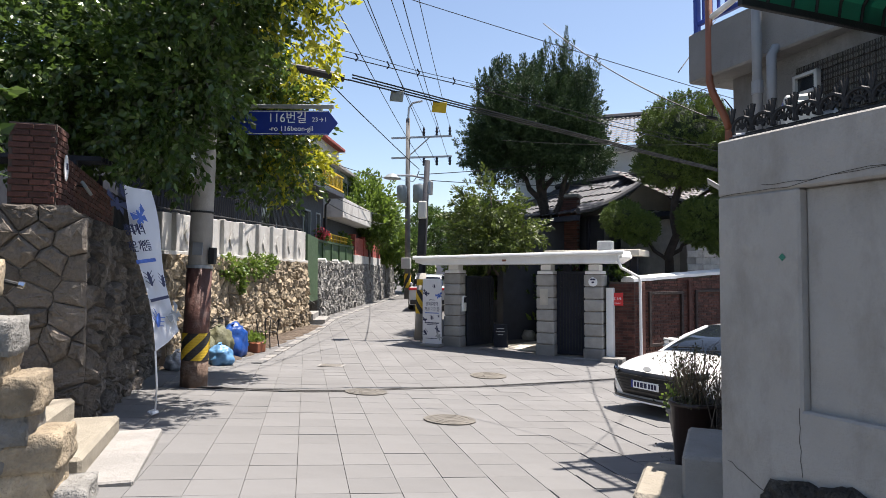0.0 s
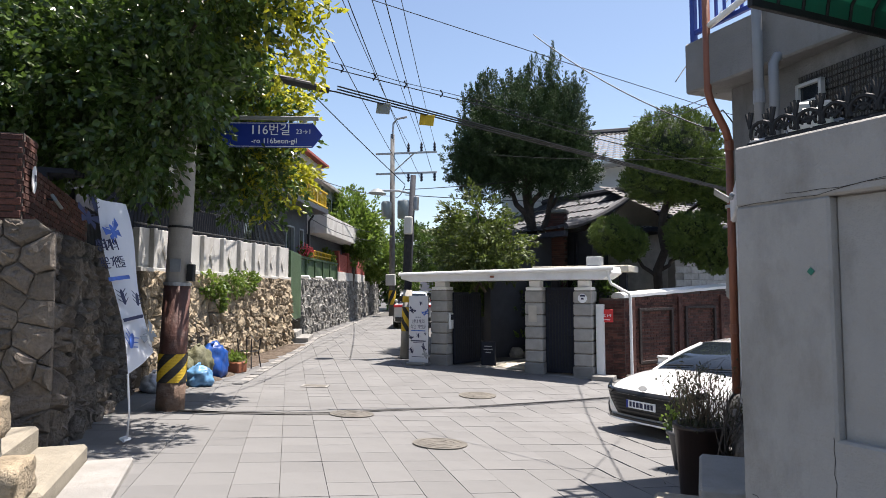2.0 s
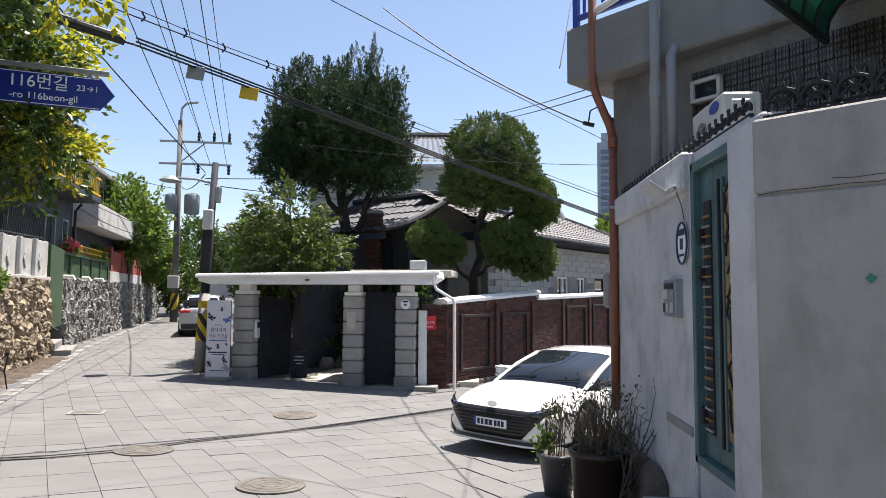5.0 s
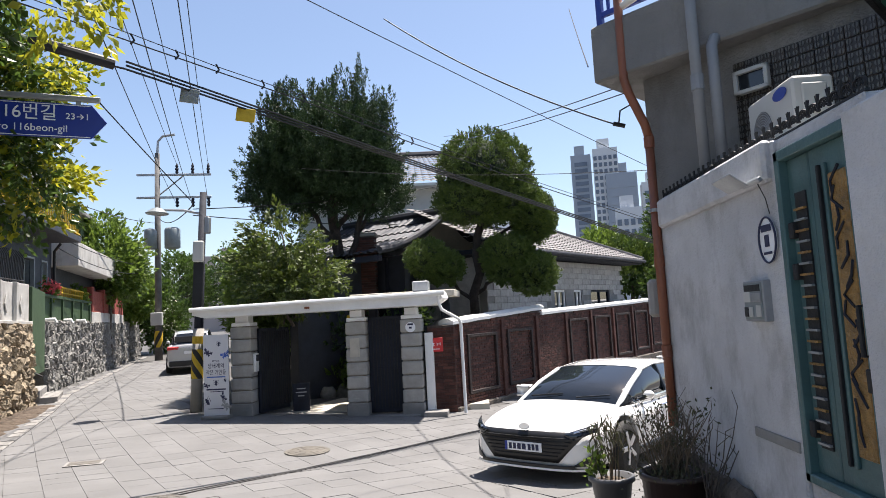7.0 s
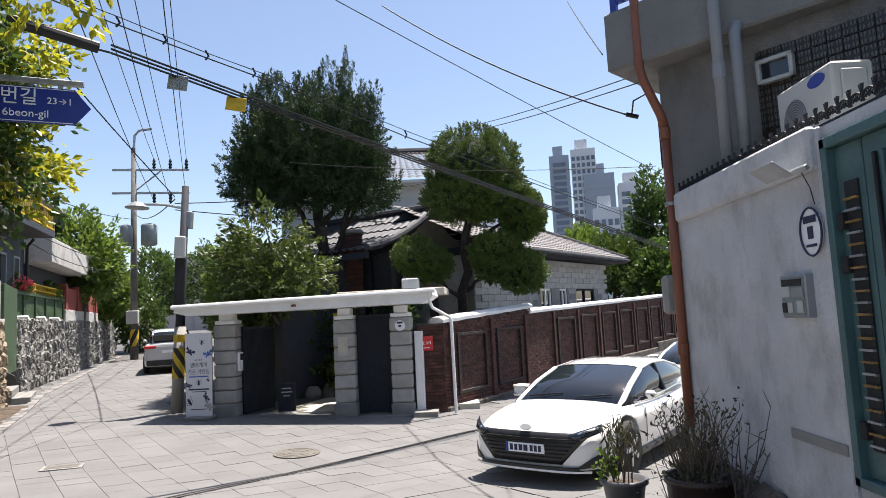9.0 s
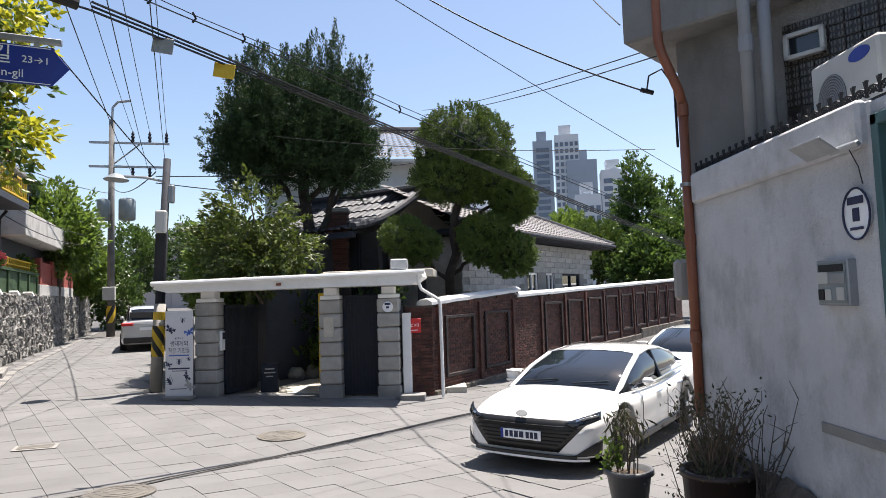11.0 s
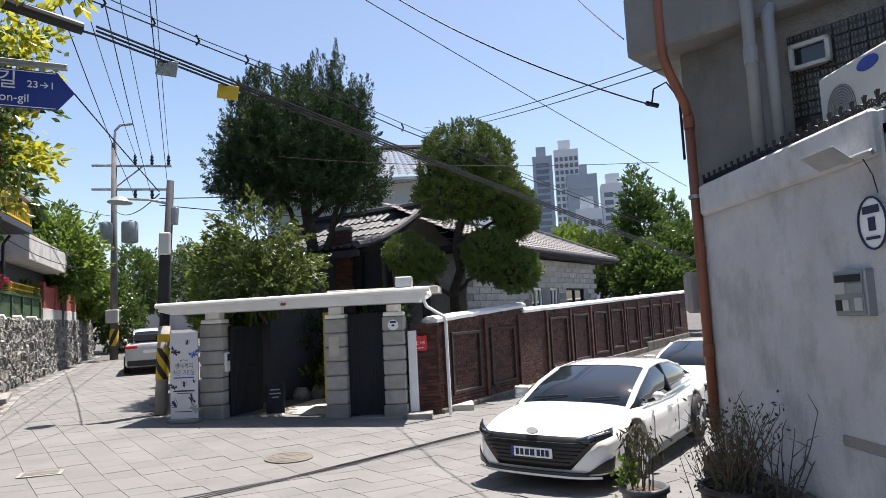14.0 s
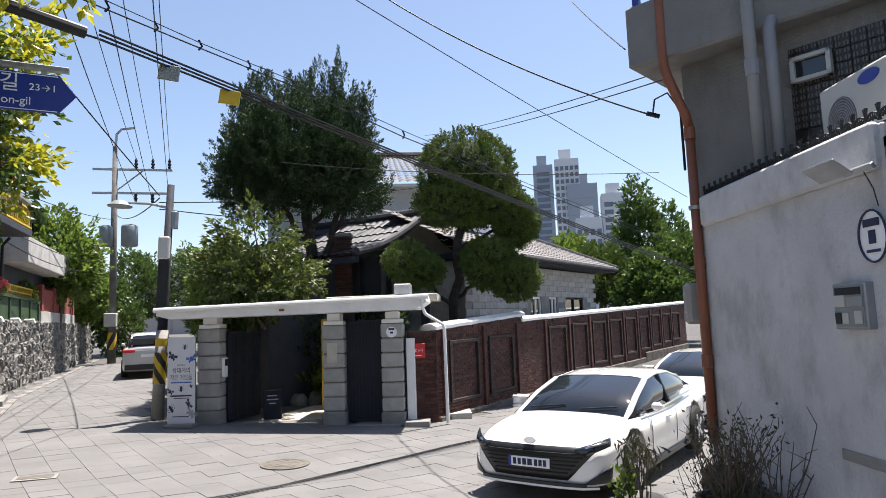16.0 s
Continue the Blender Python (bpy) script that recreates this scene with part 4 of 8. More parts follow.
tree("garden_shrub", "yellow-green shrub thicket beside the gate", [((-6.0, 17.2, 0), (-6.0, 17.2, 2.4), 0.06, 0.03)], [((-5.4, 16.5, 0), (-5.4, 16.4, 2.0), 0.05, 0.02)], BARK_GREY,
     [("crown", tufted("crown", S, 1200, 14, 51, 0.13, 0.03, 0.35, 0.3, 0.5, 0.3), GREEN_LEAF)])

# large broad-leaved tree over the near pole
C = [(-8.4, 6.2, 6.1, 2.3, 2.2, 1.5), (-6.7, 5.6, 5.9, 1.5, 1.6, 1.4), (-6.1, 4.4, 5.0, 1.2, 1.2, 1.0), (-7.2, 4.4, 4.6, 1.4, 1.2, 0.9), (-8.5, 4.6, 5.6, 2.0, 1.9, 1.7), (-6.2, 6.8, 4.8, 0.9, 1.0, 0.8), (-4.9, 4.4, 5.8, 1.0, 0.95, 0.8), (-4.6, 4.4, 6.6, 1.1, 1.0, 0.8), (-5.0, 4.2, 4.6, 0.65, 0.6, 0.5), (-5.6, 4.2, 4.0, 0.6, 0.6, 0.45), (-7.3, 6.2, 4.3, 1.0, 0.9, 0.6), (-7.6, 3.4, 5.2, 1.2, 1.1, 0.9), (-6.0, 7.1, 4.0, 0.7, 0.7, 0.5), (-6.2, 7.2, 5.4, 0.8, 0.8, 0.8)]
CY = [(-3.55, 4.5, 5.8, 0.5, 0.5, 0.4), (-3.8, 4.4, 6.5, 0.7, 0.65, 0.5), (-3.85, 5.0, 5.35, 0.35, 0.4, 0.25), (-5.6, 7.3, 4.3, 0.45, 0.5, 0.45), (-4.6, 4.4, 6.9, 0.7, 0.6, 0.4), (-5.5, 7.3, 5.4, 0.4, 0.5, 0.5), (-5.8, 7.4, 3.75, 0.3, 0.4, 0.3)]
tree("broadleaf_tree", "spreading broad-leaved tree with yellow-green young leaves over the street",
     [((-9.4, 5.4, 2.2), (-8.6, 5.5, 5.2), 0.24, 0.16)],
     [((-8.8, 5.5, 4.3), (-4.6, 4.6, 6.0), 0.13, 0.03), ((-8.9, 5.4, 4.0), (-5.2, 4.2, 4.6), 0.07, 0.02), ((-8.7, 5.5, 4.8), (-7.0, 4.2, 5.0), 0.1, 0.03), ((-8.6, 5.5, 5.1), (-7.6, 6.6, 6.8), 0.1, 0.03), ((-9.0, 5.4, 3.6), (-7.4, 3.8, 4.6), 0.08, 0.02), ((-8.6, 5.5, 5.2), (-9.0, 4.2, 7.2), 0.1, 0.03)],
     BARK_GREY, [("crown", tufted("crown", C, 4200, 18, 61, 0.11, 0.036, 0.5, -0.5, 0.3, 0.6, 0.2), BROAD), ("young_leaves", tufted("young_leaves", CY, 330, 15, 62, 0.12, 0.035, 0.45, -0.1, 0.3, 0.6, 0.2), BROAD_YELLOW)])

# creeper at the near left edge
V = [(-3.85, 0.15, 3.4, 0.35, 0.4, 1.2), (-4.0, 0.0, 4.6, 0.5, 0.5, 1.0), (-3.75, 0.25, 2.5, 0.18, 0.25, 0.3)]
tree("wall_creeper", "dark green creeper hanging over the stone pier", [((-4.0, 0.0, 1.6), (-3.8, 0.0, 4.8), 0.04, 0.02)], [], BARK_GREY, [("crown", tufted("crown", V, 500, 14, 71, 0.13, 0.045, 0.3, -0.4, 0.4, 0.3), BROAD)])

# trees along the far street
for k, (x, y, z, r, h, mt, lab) in enumerate(((-17.3, 30.5, 5.5, 1.5, 2.2, GREEN_LEAF, "leafy roadside tree hanging over the retaining wall"), (-19.6, 36.5, 4.4, 1.3, 1.7, GREEN_LEAF, "leafy roadside tree hanging over the retaining wall"), (-22.2, 41.0, 4.8, 1.8, 2.2, BROAD, "dark green tree far up the street"), (-12.0, 41.0, 4.2, 2.3, 2.4, BROAD, "dark green tree far up the street"), (-20.6, 42.5, 3.0, 1.7, 2.6, BROAD, "dark green tree far up the street"), (-20.3, 46.5, 5.2, 1.9, 2.4, BROAD, "dark green tree far up the street"), (-6.5, 20.6, 3.2, 0.95, 1.3, GREEN_LEAF, "yellow-green garden tree behind the gate pole"), (-9.6, 33.0, 3.4, 1.8, 2.0, BROAD, "dark green tree far up the street"), (-15.4, 45.0, 4.8, 2.3, 2.8, BROAD, "dark green tree far up the street"))):
    bl = [(0, 0, 0, r, r, h * 0.75), (-0.4 * r, 0.2, 0.5 * h, 0.6 * r, 0.6 * r, 0.5 * h), (0.4 * r, -0.2, -0.35 * h, 0.65 * r, 0.6 * r, 0.45 * h)]
    tree("street_tree", lab, [((0, 0, -z + 0.3), (0, 0, 0.3), 0.13, 0.06)], [((0, 0, -0.8), (0.6 * r, 0, 0.3), 0.05, 0.02), ((0, 0, -0.5), (-0.5 * r, 0.2, 0.6), 0.05, 0.02)], BARK_GREY, [("crown", tufted("crown", bl, 650, 14, 80 + 5 * k, 0.22, 0.06, 0.55, 0.1, 0.4, 0.35), mt)], (x, y, z))

# trees beyond the house, past the lane
for k, (x, y, z, r, h, mt, lab) in enumerate(((9.5, 36.5, 4.2, 2.2, 1.7, TOPIARY, "rounded dark green tree behind the house"), (12.6, 38.5, 6.2, 1.7, 3.8, BROAD, "tall conical tree behind the house"), (15.2, 40.0, 5.0, 1.4, 3.6, BROAD, "tall conical tree behind the house"), (11.5, 34.5, 3.4, 1.9, 1.7, BROAD, "rounded dark green tree behind the house"), (13.6, 36.0, 4.4, 2.0, 1.9, BROAD, "rounded dark green tree behind the house"), (8.6, 40.0, 5.3, 1.9, 1.5, GREEN_LEAF, "yellow-green tree behind the house"))):
    bl = [(0, 0, -0.2 * h, r, r, h * 0.6), (0, 0, 0.4 * h, 0.55 * r, 0.55 * r, 0.6 * h), (0.2 * r, 0, 0.1 * h, 0.7 * r, 0.7 * r, 0.5 * h)]
    tree("garden_tree", lab, [((0, 0, -z), (0, 0, 0.3), 0.16, 0.07)], [((0, 0, -1.0), (0.5 * r, 0, 0.2), 0.05, 0.02)], BARK_GREY, [("crown", tufted("crown", bl, 800, 14, 120 + 5 * k, 0.24, 0.06, 0.5, 0.5, 0.5, 0.3), mt)], (x, y, z))


# ---- garden house ----
def roof_sheet(a, b, c, d, pitch=0.26, course=0.32, rise=0.045):
    """Pan tiles on the slope a-b (eave) to d-c (ridge): rolls along the eave, stepped courses up the slope."""
    a, b, c, d = (Vector(p) for p in (a, b, c, d))
    nu = max(2, int((b - a).length / pitch)) * 4
    nv = max(1, int(((d - a).length + (c - b).length) / 2 / course))
    nrm = (b - a).cross(d - a).normalized()
    if nrm.z < 0:
        nrm = -nrm
    vs, fs = [], []
    for j in range(nv):
        for v, lift in ((j / nv, 0.035), ((j + 1.12) / nv, 0.0)):
            v = min(v, 1.0)
            for i in range(nu + 1):
                u = i / nu
                p = a.lerp(b, u).lerp(d.lerp(c, u), v)
                vs.append(p + nrm * (lift + rise * abs(math.sin(math.pi * i / 4))))
        base = j * 2 * (nu + 1)
        for i in range(nu):
            fs.append((base + i, base + i + 1, base + nu + 2 + i, base + nu + 1 + i))
    return mesh_from("tiles", vs, fs)


HD = (BB - BA).normalized()
HO = Vector((0.55, 18.3, 0))
mH = frame_of(HO, HO + HD)           # x along the lane, y into the garden
house = thing("garden_house", mH, "two-storey house with pale block walls and grey tiled roofs", "house")
WL = 10.4
win_holes = ((4.3, 5.15, 1.45, 2.75), (5.85, 6.5, 1.45, 2.75), (7.3, 9.15, 1.75, 2.75))


def wall_with_holes(x0, x1, z0, z1, holes, thick, y=0.0):
    """An upright wall in the x-z plane cut by rectangular openings that go through it."""
    b = bmesh.new()
    cx = sorted({x0, x1, *[h[k] for h in holes for k in (0, 1)]})
    cz = sorted({z0, z1, *[h[k] for h in holes for k in (2, 3)]})
    for i in range(len(cx) - 1):
        for j in range(len(cz) - 1):
            mx, mz = (cx[i] + cx[i + 1]) / 2, (cz[j] + cz[j + 1]) / 2
            if not any(h[0] < mx < h[1] and h[2] < mz < h[3] for h in holes):
                box(b, (cx[i], y, cz[j]), (cx[i + 1], y + thick, cz[j + 1]))
    bmesh.ops.remove_doubles(b, verts=b.verts[:], dist=0.0005)
    return b


part("wall", wall_with_holes(0, WL, -0.2, 3.75, win_holes, 0.25), CONCRETE, house, "pale split block wall")
part("end_wall", boxed((WL - 0.25, 0.25, -0.2), (WL, 6.0, 3.75)), HOUSE_BLOCK, house)
part("near_wall", boxed((0.0, 0.25, -0.2), (0.25, 6.0, 3.75)), HOUSE_BLOCK, house)
# charcoal here is the courtyard's shade put into the wall colour
part("garden_wall", boxed((-4.9, 2.6, -0.2), (0.0, 2.9, 3.75)), CHARCOAL, house, "recessed porch wall coloured dark for shade")
for h in win_holes:
    w = boxed((h[0] + 0.02, 0.08, h[2] + 0.02), (h[1] - 0.02, 0.12, h[3] - 0.02))
    win = part("window", w, WINDOW, house, "dark window pane")
    fr = bmesh.new()
    for q in ((h[0], h[0] + 0.07, h[2], h[3]), (h[1] - 0.07, h[1], h[2], h[3]), (h[0], h[1], h[2], h[2] + 0.07), (h[0], h[1], h[3] - 0.07, h[3]), ((h[0] + h[1]) / 2 - 0.035, (h[0] + h[1]) / 2 + 0.035, h[2], h[3])):
        box(fr, (q[0], 0.03, q[2]), (q[1], 0.16, q[3]), 0.006)
    part("frame", fr, DARK_WOOD if h[0] > 7 else WHITE_METAL, win, "white window frame" if h[0] < 7 else "dark window frame")
# lean-to roof over the lane side, with eave board and gutter
EZ = 3.95
part_of("lane_roof", roof_sheet((-0.6, -0.75, EZ), (WL + 0.9, -0.75, EZ), (WL - 1.6, 2.4, EZ + 1.45), (-0.6, 2.4, EZ + 1.45)), ROOF, house, "grey pan tile roof slope")
part_of("end_roof", roof_sheet((WL + 0.9, -0.75, EZ), (WL + 0.9, 6.2, EZ), (WL - 1.6, 4.0, EZ + 1.45), (WL - 1.6, 2.4, EZ + 1.45)), ROOF, house)
part("soffit", boxed((-0.6, -0.7, EZ - 0.16), (WL + 0.85, 6.0, EZ - 0.03), 0.01), DARK_WOOD, house, "dark timber soffit")
part("gutter", tubed([(-0.6, -0.78, EZ - 0.04), (WL + 0.95, -0.78, EZ - 0.04)], 0.07, 8), ROOF_DARK, house, "dark gutter along the eave")
part("hip_ridge", tubed([(WL + 0.9, -0.75, EZ + 0.05), (WL - 1.6, 2.4, EZ + 1.52)], 0.1, 8), ROOF_DARK, house, "rounded ridge tiles")
# cross gable of the upper floor, facing the lane
b = bmesh.new()
prism(b, [(2.6, 4.9), (6.5, 4.9), (6.5, 5.35), (4.55, 6.75), (2.6, 5.35)], 0.25, pose(0, 1.55, 0))
part("gable_wall", b, WHITE_METAL, house, "white rendered gable")
for sd in (-1, 1):
    q = Vector((4.55, 1.2, 6.95))
    e = Vector((4.55 + sd * 2.45, 1.2, 5.2))
    part_of("gable_roof", roof_sheet((e.x, 1.2, e.z), (e.x, 8.0, e.z), (q.x, 8.0, q.z), (q.x, 1.2, q.z)), ROOF, house)
    bb = bmesh.new()
    tube(bb, [e - Vector((0, 0.05, 0.06)), q - Vector((0, 0.05, 0.06))], 0.09, 6)
    part("barge_board", bb, WHITE_METAL, house)
part("gable_vent", boxed((4.3, 1.5, 5.5), (4.85, 1.56, 6.0), 0.01), STEEL_GREY, house, "louvred gable vent")

upper = thing("upper_storey", pose(-2.3, 21.6, 0, 0, 0, 4), "white rendered upper floor under a dark tiled hip roof", "house")
part("wall", boxed((-3.4, 0, 0.0), (3.2, 5.0, 6.6), 0.01), WHITE_METAL, upper, "white rendered wall")
part("band", boxed((-3.5, -0.04, 4.62), (3.3, 0.0, 4.72), 0.01), PLASTER_CREAM, upper)
part_of("roof", roof_sheet((-4.1, -0.7, 6.6), (3.9, -0.7, 6.6), (2.6, 2.5, 8.3), (-2.2, 2.5, 8.3)), ROOF, upper, "dark tiled hip roof")
part_of("end_roof", roof_sheet((3.9, -0.7, 6.6), (3.9, 5.7, 6.6), (2.6, 2.5, 8.3), (2.6, 2.5, 8.3)), ROOF, upper)
part_of("end_roof", roof_sheet((-4.1, 5.7, 6.6), (-4.1, -0.7, 6.6), (-2.2, 2.5, 8.3), (-2.2, 2.5, 8.3)), ROOF, upper)
part("ridge", tubed([(-2.2, 2.5, 8.36), (2.6, 2.5, 8.36)], 0.14, 8), ROOF_DARK, upper, "dark ridge tiles")
part("soffit", boxed((-4.05, -0.65, 6.5), (3.85, 5.6, 6.6), 0.01), WHITE_METAL, upper)

# front porch roof with curved ridges
porch = thing("porch_roof", mH, "tiled cross roof with a cream gable and curved ridge tiles", "roof")
for sd, ex, ez in ((-1, -3.3, 3.8), (1, 2.4, 4.15)):
    rows = []
    for k in range(7):
        u = k / 6
        rows.append((ex * u, 5.22 + (ez - 5.22) * (1 - (1 - u) ** 1.5)))
    for k in range(6):
        (xa, za), (xb, zb) = rows[k], rows[k + 1]
        part_of("tile_course", roof_sheet((xb, 1.15, zb), (xb, 7.4, zb), (xa, 7.4, za), (xa, 1.15, za), 0.26, 0.5), ROOF_SLATE, porch)
    part("edge_ridge", tubed([(x, 1.15, z + 0.08) for x, z in rows], 0.1, 8), ROOF_DARK, porch, "dark rounded edge tiles")
part("ridge", tubed([(0, 1.1, 5.3), (0, 7.4, 5.3)], 0.13, 8), ROOF_DARK, porch, "dark ridge tiles")
b = bmesh.new()
prism(b, [(-1.9, 4.05), (2.0, 4.15), (1.0, 4.5), (0.0, 5.1), (-0.95, 4.42)], 0.15, pose(0, 1.4, 0))
part("gable", b, PLASTER_CREAM, porch, "cream gable face")
part("finial", boxed((-0.14, 0.95, 5.2), (0.14, 1.25, 5.6), 0.05), ROOF_DARK, porch, "dark ridge end ornament")
part("eave_board", boxed((-3.3, 1.2, 3.6), (-3.15, 7.3, 3.76), 0.01), DARK_WOOD, porch)
# the porch's deep shade is painted in with the charcoal colour
part("porch_wall", boxed((-1.9, 1.5, -0.2), (-1.7, 7.2, 3.85)), CHARCOAL, porch, "front porch wall coloured dark for shade")
for y in (2.2, 3.4, 4.8, 6.0):
    part("porch_window", boxed((-1.93, y, 0.6), (-1.9, y + 0.85, 2.8), 0.005), WINDOW, porch)
    part("porch_post", boxed((-1.98, y - 0.12, 0.0), (-1.9, y - 0.02, 3.8), 0.01), DARK_WOOD, porch)

chimney = thing("chimney_stack", pose(-2.9, 18.0, 0), "square brick chimney stack with a flat cap", "chimney")
part("shaft", boxed((-0.29, -0.26, -0.1), (0.29, 0.26, 4.45), 0.01), BRICK_MORTAR, chimney)
cm = mesh_from("brick", [(x, y, z) for z in (0.004, 0.062) for x, y in ((-0.1, -0.012), (0.1, -0.012), (0.1, 0.03), (-0.1, 0.03))], [(0, 1, 5, 4), (1, 2, 6, 5), (2, 3, 7, 6), (3, 0, 4, 7), (4, 5, 6, 7)])
for j in range(34):
    for k in range(3):
        o = part_of("brick", cm, BRICK, chimney)
        o.location = (-0.2 + 0.2 * k + (0.05 if j % 2 else -0.03), -0.262, 2.1 + 0.068 * j)
part("cap", boxed((-0.34, -0.31, 4.45), (0.34, 0.31, 4.55), 0.015), CONCRETE, chimney)

low = thing("gatehouse_roof", mG, "low flat white roof and light fitting behind the canopy", "roof")
part("slab", boxed((2.5, 0.9, 2.5), (4.95, 2.2, 2.66), 0.015), PLASTER_CREAM, low)
part("light_fitting", boxed((4.1, 0.2, 2.62), (4.45, 0.5, 2.85), 0.02), STEEL_GREY, low, "grey floodlight on the canopy")
part("support", boxed((2.7, 1.9, 0.0), (2.9, 2.1, 2.5), 0.01), DARK_WOOD, low)
part("support", boxed((4.5, 1.9, 0.0), (4.7, 2.1, 2.5), 0.01), DARK_WOOD, low)

# house wall blocks
bm = bmesh.new()
box(bm, (0, -0.03, 0.006), (0.72, 0.02, 0.2), 0.012)
bme = bpy.data.meshes.new("stone_block")
bm.to_mesh(bme)
bm.free()
for j in range(12):
    z = 1.35 + 0.2 * j
    x = -0.36 * (j % 2)
    while x < WL - 0.3:
        w = 0.73
        if x >= -0.01 and not any(h[0] - 0.72 < x < h[1] and h[2] - 0.2 < z < h[3] for h in win_holes):
            o = part_of("stone_block", bme, HOUSE_BLOCK, house)
            o.location = (x, 0, z)
        x += w

# ---- houses up the street ----
HA, HB = Vector((-11.6, 12.6, 0)), Vector((-14.3, 21.2, 0))
dark = thing("street_house", frame_of(HA, HB), "charcoal house with a yellow balcony rail above the retaining wall", "house")
HLn = (HB - HA).length
holes = ((6.3, 7.3, 2.6, 4.6), (8.0, 8.6, 2.6, 4.6), (2.0, 3.4, 3.2, 4.5))
part("wall", wall_with_holes(0, HLn, 2.3, 5.3, holes, 0.25), CHARCOAL, dark)
part("body", boxed((0, 0.25, 2.3), (HLn, 6, 5.3)), CHARCOAL, dark)
part("end_wall", boxed((HLn, 0.0, 2.3), (HLn + 0.1, 6, 5.3)), CHARCOAL, dark)
for h in holes:
    win = part("window", boxed((h[0], 0.1, h[2]), (h[1], 0.14, h[3])), WINDOW, dark)
    fr = bmesh.new()
    for q in ((h[0], h[0] + 0.06, h[2], h[3]), (h[1] - 0.06, h[1], h[2], h[3]), (h[0], h[1], h[3] - 0.06, h[3])):
        box(fr, (q[0], -0.03, q[2]), (q[1], 0.1, q[3]), 0.006)
    part("frame", fr, STEEL_GREY, win)
part("balcony_floor", boxed((-0.5, -0.9, 5.3), (HLn + 0.2, 0.6, 5.5), 0.01), CHARCOAL, dark)
for k in range(46):
    part("baluster", boxed((0.0 + k * 0.2, -0.86, 5.5), (0.03 + k * 0.2, -0.83, 6.15)), YELLOW, dark)
for z in (5.55, 6.15):
    part("rail", boxed((-0.1, -0.88, z), (HLn + 0.2, -0.81, z + 0.06), 0.006), YELLOW, dark, "yellow painted rail")
for k in range(6):
    part("side_baluster", boxed((HLn + 0.12, -0.8 + k * 0.22, 5.5), (HLn + 0.15, -0.77 + k * 0.22, 6.15)), YELLOW, dark)
part("upper_body", boxed((0, 1.6, 5.5), (HLn - 1.5, 6, 8.0), 0.02), GREEN_PAINT, dark, "dull green upper floor")
part("roof", boxed((-0.4, 1.2, 8.0), (HLn - 1.1, 6.4, 8.2), 0.03), CONCRETE, dark)
part("downpipe", tubed([(HLn + 0.15, -0.08, 2.4), (HLn + 0.15, -0.08, 5.0), (HLn + 0.05, -0.3, 5.25)], 0.05, 8), BLACK_METAL, dark)

pale = thing("street_house", frame_of((-15.2, 22.8), (-18.0, 31.0)), "weathered house with a white balcony slab and green-grey upper floor", "house")
part("body", boxed((0, 0, 2.4), (8.6, 6, 4.6)), CHARCOAL, pale)
part("balcony_front", boxed((-0.4, -0.9, 4.6), (8.6, 0.3, 5.5), 0.02), WHITE_WALL, pale, "white painted balcony front")
part("upper_body", boxed((0.0, 0.6, 5.5), (8.6, 6, 7.6), 0.02), GREEN_PAINT, pale, "corrugated green-grey cladding")
for k in range(5):
    part("window", boxed((0.8 + 1.6 * k, 0.56, 6.0), (2.0 + 1.6 * k, 0.6, 7.1)), WINDOW, pale)
for k in range(28):
    part("cladding_rib", boxed((0.15 + 0.3 * k, 0.57, 5.5), (0.2 + 0.3 * k, 0.6, 7.6)), STEEL_GREY, pale)
part("roof", boxed((-0.3, 0.3, 7.6), (8.9, 6.3, 7.8), 0.03), CONCRETE, pale)
far_house = thing("street_house", frame_of((-19.5, 27.0), (-22.5, 36.0)), "pale brown upper house behind the street houses", "house")
part("body", boxed((0, 0, 2.0), (8, 6, 10.2)), PLASTER_CREAM, far_house)
for k in range(4):
    part("window", boxed((0.8 + 1.8 * k, -0.03, 8.2), (1.9 + 1.8 * k, 0.0, 9.4)), WINDOW, far_house)
part("roof", boxed((-0.3, -0.4, 10.2), (8.3, 6.3, 10.4), 0.03), RED_BRICK_PAINT, far_house)

# parapets along the far wall: green panels, red brick, white band
m3 = frame_of(L3A, L3B)
fence = thing("panel_fence", m3, "green panelled fence with a yellow rail on the stone wall", "fence")
part("panel", boxed((-0.3, 0.18, 2.5), (7.4, 0.3, 3.35), 0.01), GREEN_PAINT, fence)
for k in range(6):
    part("post", boxed((-0.3 + 1.5 * k, 0.12, 2.5), (-0.18 + 1.5 * k, 0.34, 3.45), 0.01), GREEN_PAINT, fence)
part("cap_rail", boxed((-0.3, 0.1, 3.35), (7.4, 0.36, 3.45), 0.01), GREEN_PAINT, fence)
for z in (3.6, 3.8):
    part("yellow_rail", tubed([(1.8, 0.22, z), (7.4, 0.22, z)], 0.03, 6), YELLOW, fence)
for k in range(20):
    part("yellow_post", boxed((1.8 + 0.29 * k, 0.2, 3.45), (1.83 + 0.29 * k, 0.24, 3.8)), YELLOW, fence)
for k in range(3):
    part("drain_spout", tubed([(0.6 + 2.2 * k, 0.3, 2.62), (0.6 + 2.2 * k, -0.12, 2.62), (0.6 + 2.2 * k, -0.16, 2.5)], 0.05, 8), WHITE_METAL, fence, "white drain spout")
redw = thing("garden_parapet", m3, "red brick parapet over a white painted band", "wall")
part("brickwork", boxed((7.6, 0.16, 3.0), (15.5, 0.4, 3.95), 0.01), RED_BRICK_PAINT, redw)
part("white_band", boxed((7.5, 0.1, 2.45), (15.6, 0.42, 3.02), 0.01), WHITE_WALL, redw)
